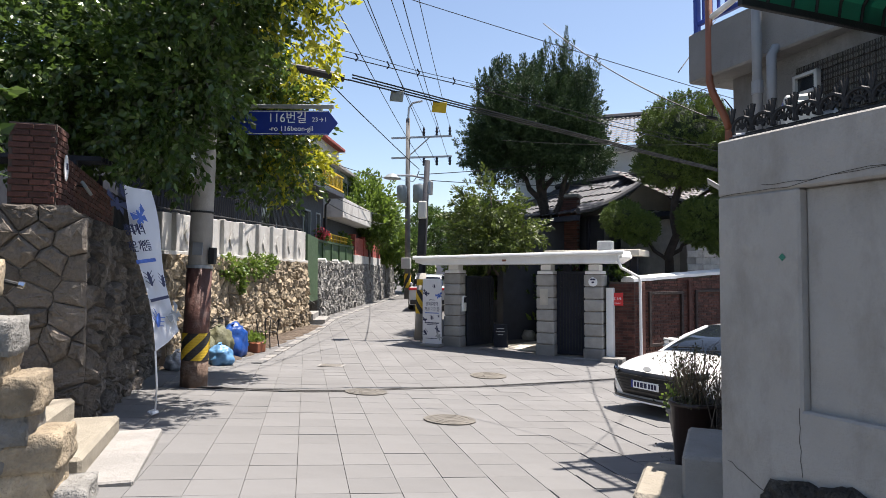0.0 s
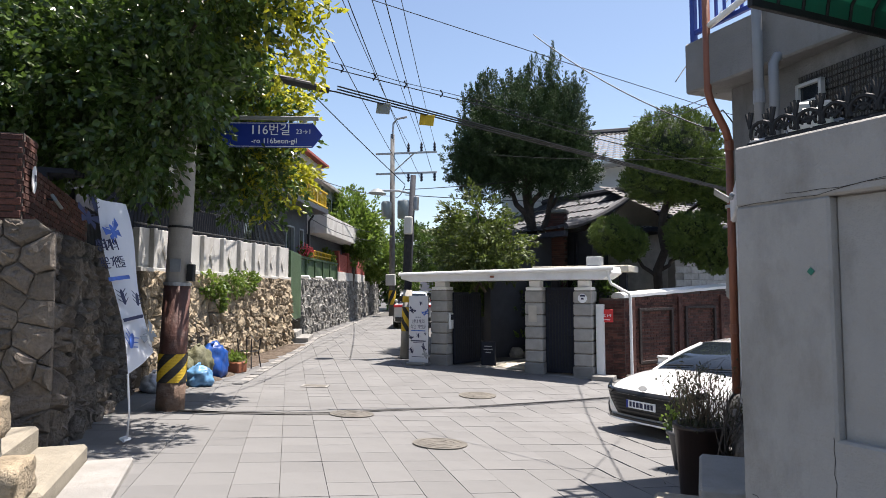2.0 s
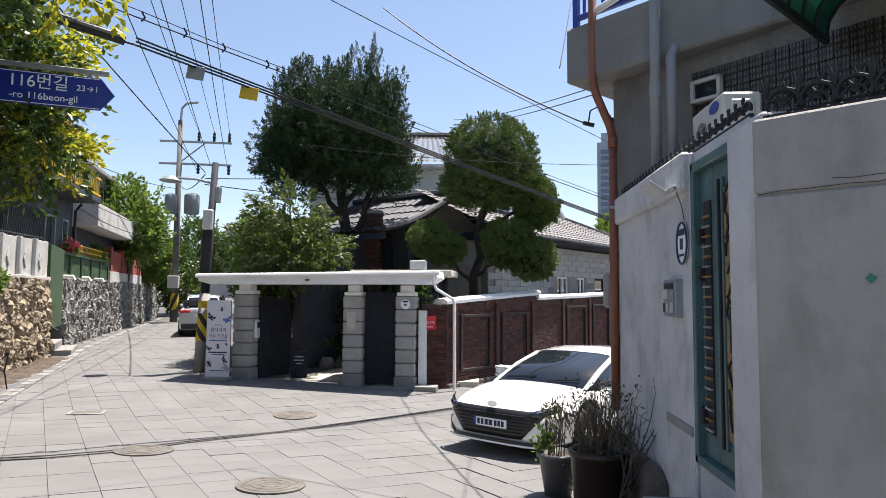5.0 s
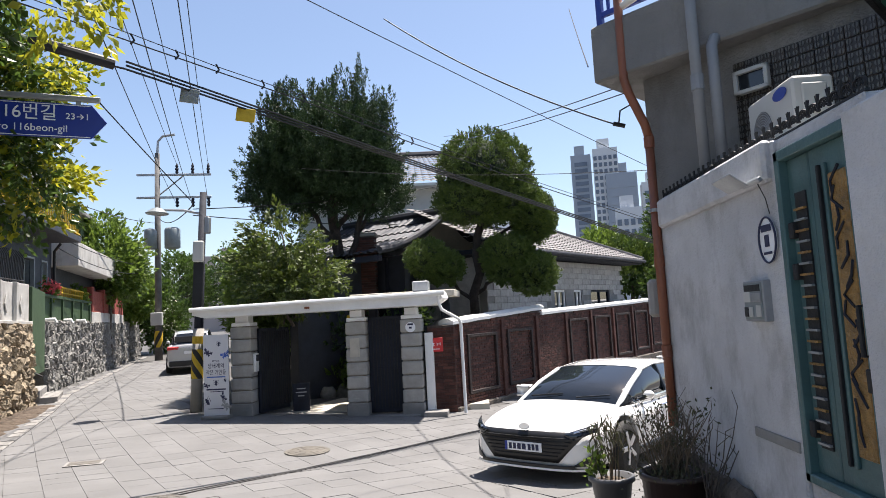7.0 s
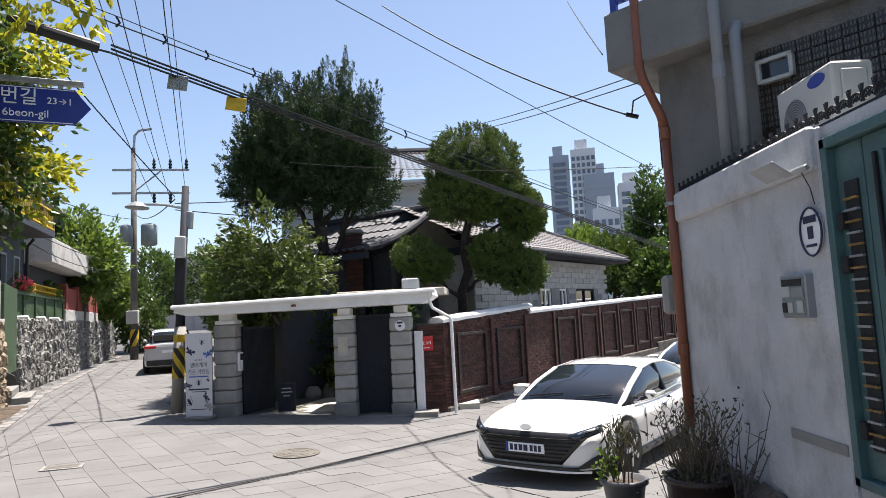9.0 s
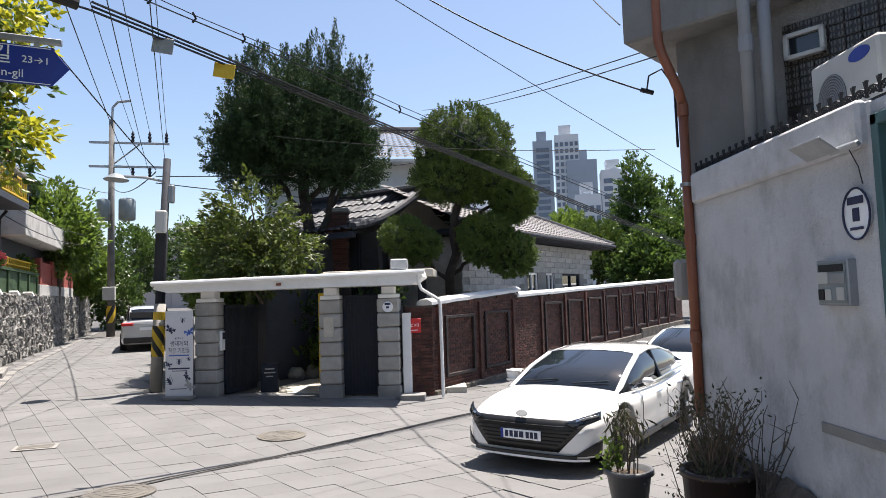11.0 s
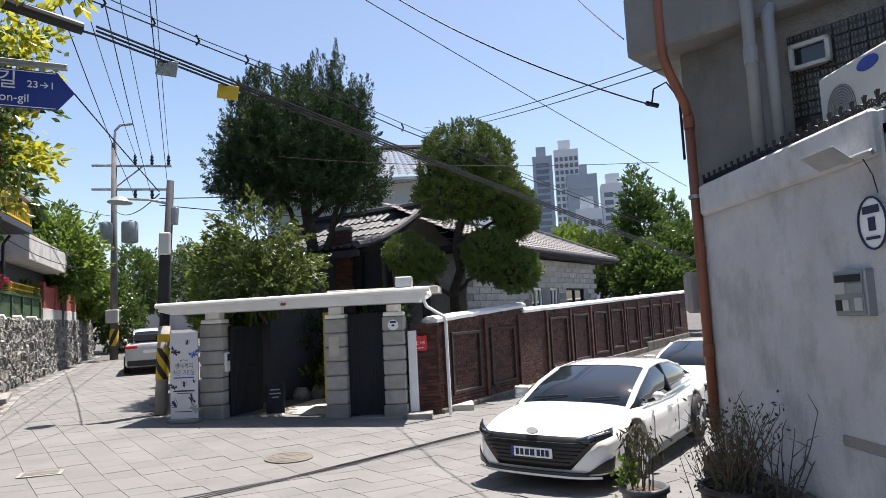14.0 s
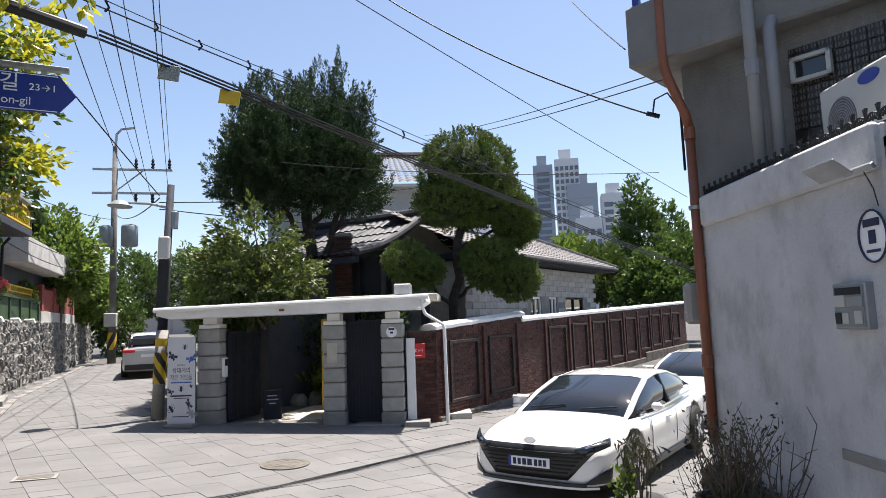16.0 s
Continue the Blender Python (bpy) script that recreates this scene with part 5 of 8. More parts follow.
for k in range(4):
    part("pier", boxed((7.6 + 2.5 * k, 0.1, 3.0), (7.95 + 2.5 * k, 0.45, 4.1), 0.01), RED_BRICK_PAINT, redw)
sidewall = wall_slab("wall_green_return", (-11.9, 16.7), (-13.3, 19.4), 1.0, 3.45, 0.25, GREEN_PAINT, "green painted return wall above the street steps")
bed = thing("flower_bed", m3 @ pose(1.2, 0.5, 3.4), "red flowering shrub above the green fence", "shrub")
part_of("leaves", tufted("leaves", [(0.2, 0.2, 0.1, 0.9, 0.35, 0.3), (5.4, 0.2, 0.1, 0.5, 0.35, 0.35)], 220, 12, 201, 0.16, 0.05, 0.3, 0.2, 0.3), GREEN_LEAF, bed)
part_of("blossom", leaf_mesh("blossom", *(lambda p: (p[0], p[1]))(blob_points([(0.4, 0.0, 0.25, 1.0, 0.4, 0.35)], 420, 202, 0.8)), 0.12, 0.06, 203), FLOWER, bed)

# street steps and kerb
steps = thing("stone_steps", frame_of(L2B, L3A), "three pale stone steps rising between the retaining walls", "steps")
for k in range(4):
    part("step", boxed((0.3, -0.55 + 0.42 * k, 0.0), (2.3, -0.1 + 0.42 * k + 2.0, 0.42 + 0.2 * k), 0.015), CONCRETE, steps)
part("handrail", tubed([(0.1, -0.2, 1.0), (0.1, 1.4, 1.9)], 0.025, 6), BLACK_METAL, steps)

# railing on the mid parapet
m2 = frame_of(L2A, L2B)
L2N = (L2B - L2A).length
railing = thing("iron_railing", m2, "black iron spear railing on the white parapet", "railing")
for k in range(int(L2N / 0.13)):
    s = 0.13 * k
    zt = 3.22 + 0.25 * s / L2N
    part("bar", tubed([(s, 0.25, zt), (s, 0.25 - 0.05, zt + 0.72), (s, 0.12, zt + 0.86)], 0.012, 5), BLACK_METAL, railing)
for dz in (0.12, 0.62):
    part("rail", tubed([(0, 0.24, 3.22 + dz), (L2N, 0.24, 3.47 + dz)], 0.018, 6), BLACK_METAL, railing)
for k in range(8):
    s = 0.4 + 1.2 * k
    zt = 2.52 + 0.06 * k / 8
    part("pilaster", boxed((s, 0.03, 2.46), (s + 0.14, 0.16, 3.26 + 0.025 * s), 0.01), WHITE_WALL, parapet_mid).matrix_world = m2
    b = bmesh.new()
    prism(b, [(s + 0.67, zt + 0.12), (s + 0.82, zt + 0.36), (s + 0.67, zt + 0.6), (s + 0.52, zt + 0.36)], 0.02, pose(0, 0.09, 0))
    part("diamond", b, WHITE_WALL, parapet_mid, "raised weathered diamond").matrix_world = m2
b = bmesh.new()
box(b, (-0.1, 0.02, 2.42), (L2N, 0.3, 2.5), 0.01, m2)
part("ledge", b, WHITE_WALL, parapet_mid)
ivy = thing("ivy_clump", m2, "light green ivy hanging over the stone wall", "ivy")
part_of("leaves", tufted("leaves", [(3.2, 0.0, 2.2, 0.7, 0.16, 0.22), (4.6, 0.0, 2.25, 0.55, 0.15, 0.18), (5.7, 0, 2.3, 0.5, 0.14, 0.14), (3.5, 0, 1.9, 0.25, 0.12, 0.25)], 260, 12, 211, 0.09, 0.032, 0.2, -0.6, 0.3), GREEN_LEAF, ivy)

# far towers and apartment blocks


def tower(name, at, turn, w, d, h, cladding, floors, bays, label, glass=TOWER_GLASS):
    t = thing(name, pose(at[0], at[1], 0, 0, 0, turn), label, "tower block")
    part("body", boxed((-w / 2, 0, 0), (w / 2, d, h)), cladding, t)
    fh = h / floors
    for k in range(bays):
        x0 = -w / 2 + w * (k + 0.18) / bays
        for j in range(floors // 3, floors - 1):
            part("window", boxed((x0, -0.3, j * fh + 0.25 * fh), (x0 + w * 0.64 / bays, 0.0, j * fh + 0.85 * fh)), glass, t)
    part("roof_box", boxed((-w * 0.3, d * 0.2, h), (w * 0.2, d * 0.7, h + 5)), cladding, t)
    return t


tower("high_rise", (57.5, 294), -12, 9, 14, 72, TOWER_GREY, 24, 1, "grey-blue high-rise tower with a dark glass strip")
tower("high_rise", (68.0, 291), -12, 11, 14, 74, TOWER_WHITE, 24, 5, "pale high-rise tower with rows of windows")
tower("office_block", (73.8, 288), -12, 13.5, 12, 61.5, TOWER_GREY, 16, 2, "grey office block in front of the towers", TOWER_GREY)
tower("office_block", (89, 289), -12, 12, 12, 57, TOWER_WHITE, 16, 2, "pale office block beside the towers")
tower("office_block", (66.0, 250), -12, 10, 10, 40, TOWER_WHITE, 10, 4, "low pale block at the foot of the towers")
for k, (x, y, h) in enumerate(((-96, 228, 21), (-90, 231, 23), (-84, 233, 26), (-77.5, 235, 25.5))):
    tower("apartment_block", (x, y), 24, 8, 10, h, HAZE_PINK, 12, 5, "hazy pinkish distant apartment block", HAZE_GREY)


# ---- vehicles ----
def loft(stations, mirror=True):
    """A skin through half sections [(x, [(y, z), ...]), ...], mirrored across the length."""
    b = bmesh.new()
    rings = []
    for x, half in stations:
        ring = [b.verts.new((x, y, z)) for y, z in half] + [b.verts.new((x, -y, z)) for y, z in reversed(half) if y > 1e-6]
        rings.append(ring)
    n = len(rings[0])
    for a, c in zip(rings, rings[1:]):
        for k in range(n):
            b.faces.new((a[k], a[(k + 1) % n], c[(k + 1) % n], c[k]))
    b.faces.new(rings[0])
    b.faces.new(rings[-1][::-1])
    bmesh.ops.recalc_face_normals(b, faces=b.faces[:])
    return b


def carved(ob, arches):
    """The mesh of ob smoothed, with round wheel arches (x, z, radius) cut through its sides."""
    soft = ob.modifiers.new("soft", "SUBSURF")
    soft.levels = soft.render_levels = 2
    tools = []
    for x, z, rad in arches:
        for sd in (-1, 1):
            b = lathe([(rad, -0.16), (rad, 0.16)], 40)
            bmesh.ops.transform(b, matrix=pose(x, sd * 0.85, z, 90, 0, 0), verts=b.verts)
            bmesh.ops.recalc_face_normals(b, faces=b.faces[:])
            me = bpy.data.meshes.new("arch_cutter")
            b.to_mesh(me)
            b.free()
            tools.append(new("arch_cutter", me))
            cut = ob.modifiers.new("cut", "BOOLEAN")
            cut.operation, cut.object, cut.solver = "DIFFERENCE", tools[-1], "EXACT"
    where = ob.parent.matrix_world.copy()
    ob.parent.matrix_world = Matrix.Identity(4)
    bpy.context.view_layer.update()
    me = bpy.data.meshes.new_from_object(ob.evaluated_get(bpy.context.evaluated_depsgraph_get()))
    ob.modifiers.clear()
    ob.parent.matrix_world = where
    for tool in tools:
        bpy.data.objects.remove(tool)
    return me


def car(name, at, turn, paint, label, tall=1.0, rear=False):
    """A car along +x. Parts: body, glasshouse, roof, pillars, wheels with tyre and rim, lights, grille, plate, mirrors."""
    t = thing(name, pose(at[0], at[1], at[2], 0, 0, turn), label, "car")
    prof = [(2.36, 0.46, 0.6, 0.3), (2.33, 0.64, 0.665, 0.22), (2.23, 0.79, 0.73, 0.19), (2.02, 0.87, 0.8, 0.18), (1.7, 0.9, 0.865, 0.17), (1.3, 0.913, 0.915, 0.17), (0.9, 0.915, 0.955, 0.17), (0.2, 0.915, 0.94, 0.17),
            (-0.8, 0.915, 0.955, 0.17), (-1.5, 0.91, 1.0, 0.18), (-1.95, 0.89, 1.03, 0.2), (-2.2, 0.83, 1.02, 0.24), (-2.3, 0.72, 0.98, 0.3), (-2.33, 0.55, 0.9, 0.36)]
    if rear:
        prof = prof[:10] + [(-1.95, 0.9, 1.02, 0.2), (-2.2, 0.88, 1.0, 0.24), (-2.32, 0.82, 0.97, 0.3), (-2.37, 0.72, 0.9, 0.36)]
    st = []
    for x, w, top, bot in prof:
        top = top * tall if x < 1 else top * (0.6 + 0.4 * tall)
        st.append((x, [(0, top), (w * 0.45, top - 0.004), (w * 0.78, top - 0.03), (w * 0.92, top - 0.075), (w * 0.985, top - 0.16), (w, (top + bot) / 2 + 0.08), (w * 0.985, (top + bot) / 2 - 0.04), (w * 0.995, bot + 0.18), (w * 0.96, bot + 0.05), (w * 0.9, bot), (0, bot)]))
    body = part("body", loft(st), paint, t, "", True)
    body.data = carved(body, [(x, 0.345, 0.375) for x in (1.4, -1.32)])
    gh = [(1.25, 0.74, 0.79, 0.96, 0.0), (0.7, 0.70, 0.81, 1.225, 0.93), (0.2, 0.65, 0.82, 1.39, 0.93), (-0.35, 0.63, 0.82, 1.44, 0.94), (-0.9, 0.62, 0.82, 1.415, 0.95), (-1.4, 0.61, 0.79, 1.30, 0.98), (-1.95, 0.60, 0.70, 1.06, 0.0)]
    if tall > 1.05:
        gh = [(1.05, 0.66, 0.72, 0.93, 0.0), (0.55, 0.64, 0.76, 1.2, 0.93), (0.15, 0.62, 0.77, 1.37, 0.93), (-0.5, 0.62, 0.77, 1.43, 0.94), (-1.5, 0.6, 0.76, 1.40, 0.95), (-1.95, 0.58, 0.74, 1.32, 0.98), (-2.22, 0.56, 0.7, 1.03, 0.0)]
    gs = []
    for x, wt, wb, zt, zb in gh:
        zt *= tall
        zb = (zb or zt - 0.06) * (tall if zb else 1)
        gs.append((x, [(0, zt), (wt * 0.7, zt - 0.012), (wt * 0.94, zt - 0.035), (wt, zt - 0.06), ((wt + wb) / 2 + 0.02, (zt + zb) / 2), (wb, zb - 0.05), (0, zb - 0.05)]))
    def is_roof(f):
        c = f.calc_center_median()
        return f.normal.z > 0.72 and c.z > 1.24 * tall and gs[2][0] + 0.02 > c.x > gs[5][0] - 0.02
    g1, g2 = loft(gs), loft(gs)
    g1.normal_update(), g2.normal_update()
    bmesh.ops.delete(g1, geom=[f for f in g1.faces if is_roof(f)], context="FACES")
    bmesh.ops.delete(g2, geom=[f for f in g2.faces if not is_roof(f)], context="FACES")
    bmesh.ops.translate(g2, vec=(0, 0, 0.006), verts=g2.verts[:])
    part("glasshouse", g1, CAR_GLASS, t, "dark tinted glass", True)
    part("roof", g2, paint, t, "", True)
    for sd in (-1, 1):
        for q in ([(g[0], sd * (g[1][3][0] + 0.006), g[1][3][1] - 0.005) for g in gs[:3]], [(g[0], sd * (g[1][3][0] + 0.006), g[1][3][1] - 0.005) for g in gs[5:]]):
            part("pillar", tubed(q, 0.04, 8), paint, t)
        part("side_rail", tubed([(g[0], sd * (g[1][3][0] + 0.004), g[1][3][1]) for g in gs[2:6]], 0.022, 8), paint, t)
        part("centre_pillar", tubed([(-0.35, sd * 0.66, 1.35 * tall), (-0.28, sd * 0.825, 0.93 * tall)], 0.03, 6), CAR_BLACK, t)
        part("belt_trim", tubed([(0.95, sd * 0.835, 0.93 * tall), (-0.3, sd * 0.845, 0.94 * tall), (-1.4, sd * 0.82, 0.985 * tall)], 0.014, 6), CHROME, t)
        mir = bmesh.new()
        box(mir, (0.66, sd * 0.9, 0.96 * tall), (0.77, sd * 1.04, 1.07 * tall), 0.035)
        part("mirror", mir, paint, t, "", True)
        part("mirror_arm", tubed([(0.7, sd * 0.82, 0.93 * tall), (0.69, sd * 0.95, 0.98 * tall)], 0.025, 6), CAR_BLACK, t)
        for x in (0.05, -0.95):
            part("door_handle", boxed((x - 0.1, sd * 0.905 - 0.012, 0.76 * tall), (x + 0.1, sd * 0.905 + 0.02 * sd, 0.785 * tall), 0.008), CHROME, t)
        for x in (0.78, -0.3, -1.25):
            part("door_seam", tubed([(x, sd * 0.906, 0.86 * tall), (x - 0.02, sd * 0.913, 0.6), (x, sd * 0.906, 0.3)], 0.0035, 5), CAR_BLACK, t)
        part("sill", boxed((-1.0, sd * 0.86, 0.17), (1.0, sd * 0.905, 0.26), 0.01), CAR_BLACK, t)
    for x in (1.4, -1.32):
        for sd in (-1, 1):
            wh = lathe([(0.2, -0.1), (0.3, -0.11), (0.328, -0.07), (0.33, 0.07), (0.3, 0.11), (0.215, 0.1)], 28)
            bmesh.ops.transform(wh, matrix=pose(x, sd * 0.835, 0.33, 90, 0, 0), verts=wh.verts)
            wheel = part("wheel", wh, TYRE, t, "black tyre", True)
            rim = bmesh.new()
            for k in range(5):
                a = 2 * math.pi * k / 5
                mm = pose(x, sd * 0.94, 0.33, 90, 0, 0) @ pose(0, 0, 0, 0, 0, math.degrees(a))
                box(rim, (0.02, -0.03, -0.01), (0.21, 0.03, 0.012), 0.006, mm)
            part("rim", rim, ALLOY, wheel, "five-spoke alloy rim")

    def front_x(y):
        return 2.362 - 0.06 * (abs(y) / 0.9) ** 2 - 0.25 * (abs(y) / 0.9) ** 6

    def patch(nm, corners, off, material, lab="", back=False):
        """A trim piece that follows the curved nose: corners (y, z) in order round."""
        (ya, za), (yb, zb), (yc, zc), (yd, zd) = corners
        b = bmesh.new()
        n, mrows = 10, 4
        g = []
        for j in range(mrows + 1):
            v = j / mrows
            row = []
            for i in range(n + 1):
                u = i / n
                y = (ya + (yb - ya) * u) * (1 - v) + (yd + (yc - yd) * u) * v
                z = (za + (zb - za) * u) * (1 - v) + (zd + (zc - zd) * u) * v
                x = front_x(y) + off
                if z > 0.62:
                    x -= (z - 0.62) * 0.9
                row.append(b.verts.new((-x if back else x, y, z)))
            g.append(row)
        for j in range(mrows):
            for i in range(n):
                b.faces.new((g[j][i], g[j][i + 1], g[j + 1][i + 1], g[j + 1][i]))
        bmesh.ops.recalc_face_normals(b, faces=b.faces[:])
        bmesh.ops.solidify(b, geom=b.faces[:], thickness=0.012)
        return part(nm, b, material, t, lab, True)

    if not rear:
        patch("grille", [(-0.8, 0.645), (0.8, 0.645), (0.46, 0.29), (-0.46, 0.29)], 0.022, CAR_BLACK, "wide black patterned grille")
        for j in range(6):
            z = 0.37 + 0.042 * j
            w = 0.46 + 0.26 * j / 6
            patch("grille_slat", [(-w, z), (w, z), (w, z - 0.012), (-w, z - 0.012)], 0.034, BLACK_METAL)
        for sd in (-1, 1):
            patch("headlight", [(sd * 0.54, 0.625), (sd * 0.855, 0.73), (sd * 0.875, 0.645), (sd * 0.66, 0.55)], 0.03, CAR_GLASS, "slim dark headlight")
            patch("light_strip", [(sd * 0.66, 0.655), (sd * 0.85, 0.70), (sd * 0.85, 0.68), (sd * 0.66, 0.635)], 0.044, CHROME)
            patch("corner_intake", [(sd * 0.74, 0.33), (sd * 0.885, 0.43), (sd * 0.87, 0.26), (sd * 0.62, 0.25)], 0.02, CAR_BLACK)
        patch("lower_lip", [(-0.66, 0.265), (0.66, 0.265), (0.66, 0.225), (-0.66, 0.225)], 0.04, CAR_BLACK)
        patch("lip_trim", [(-0.78, 0.225), (0.78, 0.225), (0.78, 0.20), (-0.78, 0.20)], 0.045, paint)
        plate = part("number_plate", boxed((2.385, -0.26, 0.40), (2.40, 0.26, 0.51), 0.003), SIGN_WHITE, t, "white number plate with dark bars")
        part("plate_edge", boxed((2.399, -0.26, 0.40), (2.403, -0.225, 0.51)), SIGN_BLUE, plate)
        for k, (y0, y1) in enumerate(((-0.2, -0.16), (-0.14, -0.1), (-0.08, -0.03), (-0.015, 0.04), (0.07, 0.11), (0.125, 0.165), (0.18, 0.22))):
            part("plate_bar", boxed((2.399, y0, 0.42), (2.403, y1, 0.49)), INK, plate)
        em = lathe([(0.062, 0), (0.07, 0.004), (0.07, 0.014), (0.062, 0.018)], 20)
        bmesh.ops.transform(em, matrix=pose(2.335, 0, 0.685, 0, 60, 0) @ Matrix.Diagonal((0.6, 1.1, 1, 1)), verts=em.verts)
        part("emblem", em, CAR_GREY, t, "plain oval chrome emblem")
        for sd in (-1, 1):
            part("wiper", tubed([(1.22, sd * 0.35 - 0.2, 0.9), (1.12, sd * 0.35 + 0.25, 0.93)], 0.012, 5), CAR_BLACK, t)
    else:
        for sd in (-1, 1):
            part("tail_light", boxed((-2.37, min(sd * 0.45, sd * 0.87), 0.93), (-2.16, max(sd * 0.45, sd * 0.87), 1.05), 0.02), RED, t, "red tail light")
        part("number_plate", boxed((-2.40, -0.26, 0.76), (-2.36, 0.26, 0.87), 0.003), SIGN_WHITE, t)
        part("rear_window", boxed((-2.27, -0.6, 1.2), (-2.2, 0.6, 1.45), 0.02), CAR_GLASS, t, "dark rear window")
        part("chrome_strip", boxed((-2.385, -0.5, 0.985), (-2.36, 0.5, 1.0), 0.004), CHROME, t)
        part("bumper_trim", boxed((-2.42, -0.8, 0.3), (-2.2, 0.8, 0.5), 0.03), CAR_BLACK, t, "dark lower bumper")
        for sd in (-1, 1):
            part("roof_bar", tubed([(0.1, sd * 0.62, 1.40 * tall), (-1.6, sd * 0.6, 1.42 * tall)], 0.022, 6), CHROME, t)
    return t


car("sedan", (1.91, 9.35, -0.03), 233.0, CAR_WHITE, "white sedan with a wide black grille parked beside the house", 0.89)
car("sedan", (5.45, 14.1, -0.14), 229, CAR_WHITE, "second white sedan parked further up the lane", 0.95)
car("suv", (-11.7, 26.7, ground_at(-11.7, 26.7)), 112, CAR_GREY, "silver estate car parked along the far street", 1.17, True)
car("suv", (-15.0, 35.2, ground_at(-15, 35)), 112, CAR_BLACK, "dark estate car parked far up the street", 1.1, True)


# ---- the near house: door, pipes, fittings ----
door = thing("entrance_door", pose(RX, 2.2, 1.06), "blue-green metal entrance door with ochre relief panels and grille", "door")
DW, DH = 0.78, 1.84
for y0, y1, z0, z1 in ((0, 0.05, 0, DH), (DW - 0.05, DW, 0, DH), (0, DW, DH - 0.06, DH), (0, DW, 0, 0.05)):
    part("frame", boxed((0.0, y0, z0), (0.12, y1, z1), 0.006), DOOR_GREEN, door)
part("leaf", boxed((0.05, 0.05, 0.05), (0.09, 0.50, DH - 0.06), 0.006), DOOR_GREEN, door)
part("side_leaf", boxed((0.05, 0.51, 0.05), (0.09, DW - 0.05, DH - 0.06), 0.006), DOOR_GREEN, door)
part("relief_panel", boxed((0.035, 0.16, 0.22), (0.055, 0.32, DH - 0.22), 0.008), OCHRE, door, "ochre panel with raised branches")
r = random.Random(5)
for k in range(14):
    z = 0.28 + 0.095 * k
    part("relief_branch", tubed([(0.034, 0.24 + r.uniform(-0.05, 0.05), z), (0.03, 0.24 + r.uniform(-0.06, 0.06), z + 0.06), (0.034, 0.24 + r.uniform(-0.06, 0.06), z + 0.13)], 0.008, 5), DARK_WOOD, door)
for y in (0.13, 0.33, 0.39):
    part("moulding", boxed((0.03, y, 0.16), (0.052, y + 0.022, DH - 0.16), 0.004), BLACK_METAL if y > 0.35 else DOOR_GREEN, door)
part("grille_back", boxed((0.04, 0.55, 0.2), (0.052, 0.66, DH - 0.26)), BLACK_METAL, door)
for k in range(22):
    part("grille_bar", boxed((0.024, 0.55, 0.22 + 0.06 * k), (0.042, 0.66, 0.232 + 0.06 * k)), OCHRE if k % 2 else STEEL_GREY, door)
part("handle", tubed([(0.05, 0.09, 0.95), (-0.02, 0.09, 0.95), (-0.02, 0.09, 0.72), (0.05, 0.09, 0.72)], 0.012, 8), BLACK_METAL, door, "black pull handle")
part("lock", boxed((0.0, 0.07, 0.55), (0.05, 0.13, 0.66), 0.006), BLACK_METAL, door)
for z in (1.33, 1.1, 0.25):
    part("hinge", boxed((0.01, 0.66, z), (0.05, 0.71, z + 0.09), 0.006), BLACK_METAL, door)

icom = thing("intercom_panel", pose(RX, 3.16, 1.93), "grey metal intercom and switch box set on the wall", "intercom")
part("housing", boxed((-0.05, 0.0, 0.0), (0.01, 0.27, 0.25), 0.006), STEEL_GREY, icom)
part("recess", boxed((-0.054, 0.015, 0.015), (-0.049, 0.255, 0.235)), CAN_GREY, icom)
part("slot", boxed((-0.058, 0.03, 0.185), (-0.053, 0.24, 0.225)), BLACK_METAL, icom, "dark viewing slot")
for y0, y1, z0, z1, mt in ((0.02, 0.15, 0.12, 0.175, STEEL_GREY), (0.16, 0.25, 0.12, 0.185, AC_WHITE), (0.03, 0.09, 0.03, 0.1, AC_WHITE), (0.14, 0.19, 0.03, 0.09, AC_WHITE), (0.2, 0.25, 0.03, 0.09, BLACK_METAL)):
    part("switch", boxed((-0.062, y0, z0), (-0.053, y1, z1), 0.003), mt, icom)

plate8 = thing("house_plate", pose(RX - 0.01, 3.1, 2.41), "oval white house plate with a dark upper band", "house plate")
b = lathe([(0.001, 0), (0.115, 0), (0.12, 0.006), (0.001, 0.012)], 28)
bmesh.ops.transform(b, matrix=pose(0, 0, 0, 0, -90, 0) @ Matrix.Diagonal((1.15, 0.9, 1, 1)), verts=b.verts)
part("disc", b, SIGN_WHITE, plate8)
part("rim", tubed([(-0.012, 0.105 * math.cos(a), 0.135 * math.sin(a)) for a in np.linspace(0, 2 * math.pi, 25)], 0.006, 6), INK, plate8)
part("bar", boxed((-0.016, -0.06, 0.05), (-0.012, 0.06, 0.09)), INK, plate8)
part("bar", boxed((-0.016, -0.025, -0.04), (-0.012, 0.025, 0.03)), INK, plate8)
part("bar", boxed((-0.016, -0.05, -0.085), (-0.012, 0.05, -0.07)), INK, plate8)

lamp = thing("solar_wall_lamp", pose(RX - 0.05, 3.12, 2.74) @ Matrix.Scale(0.62, 4), "grey solar lamp with a tilted panel fixed to the wall", "wall lamp")
b = bmesh.new()
box(b, (-0.02, -0.22, -0.01), (0.0, 0.22, 0.2), 0.006, pose(-0.12, 0.1, 0, 0, -55, 0))
part("solar_panel", b, STEEL_GREY, lamp, "flat grey tilted solar panel")
b = bmesh.new()
box(b, (-0.025, -0.2, -0.02), (0.02, 0.16, 0.03), 0.008, pose(-0.1, -0.14, 0.0, 0, -40, 0))
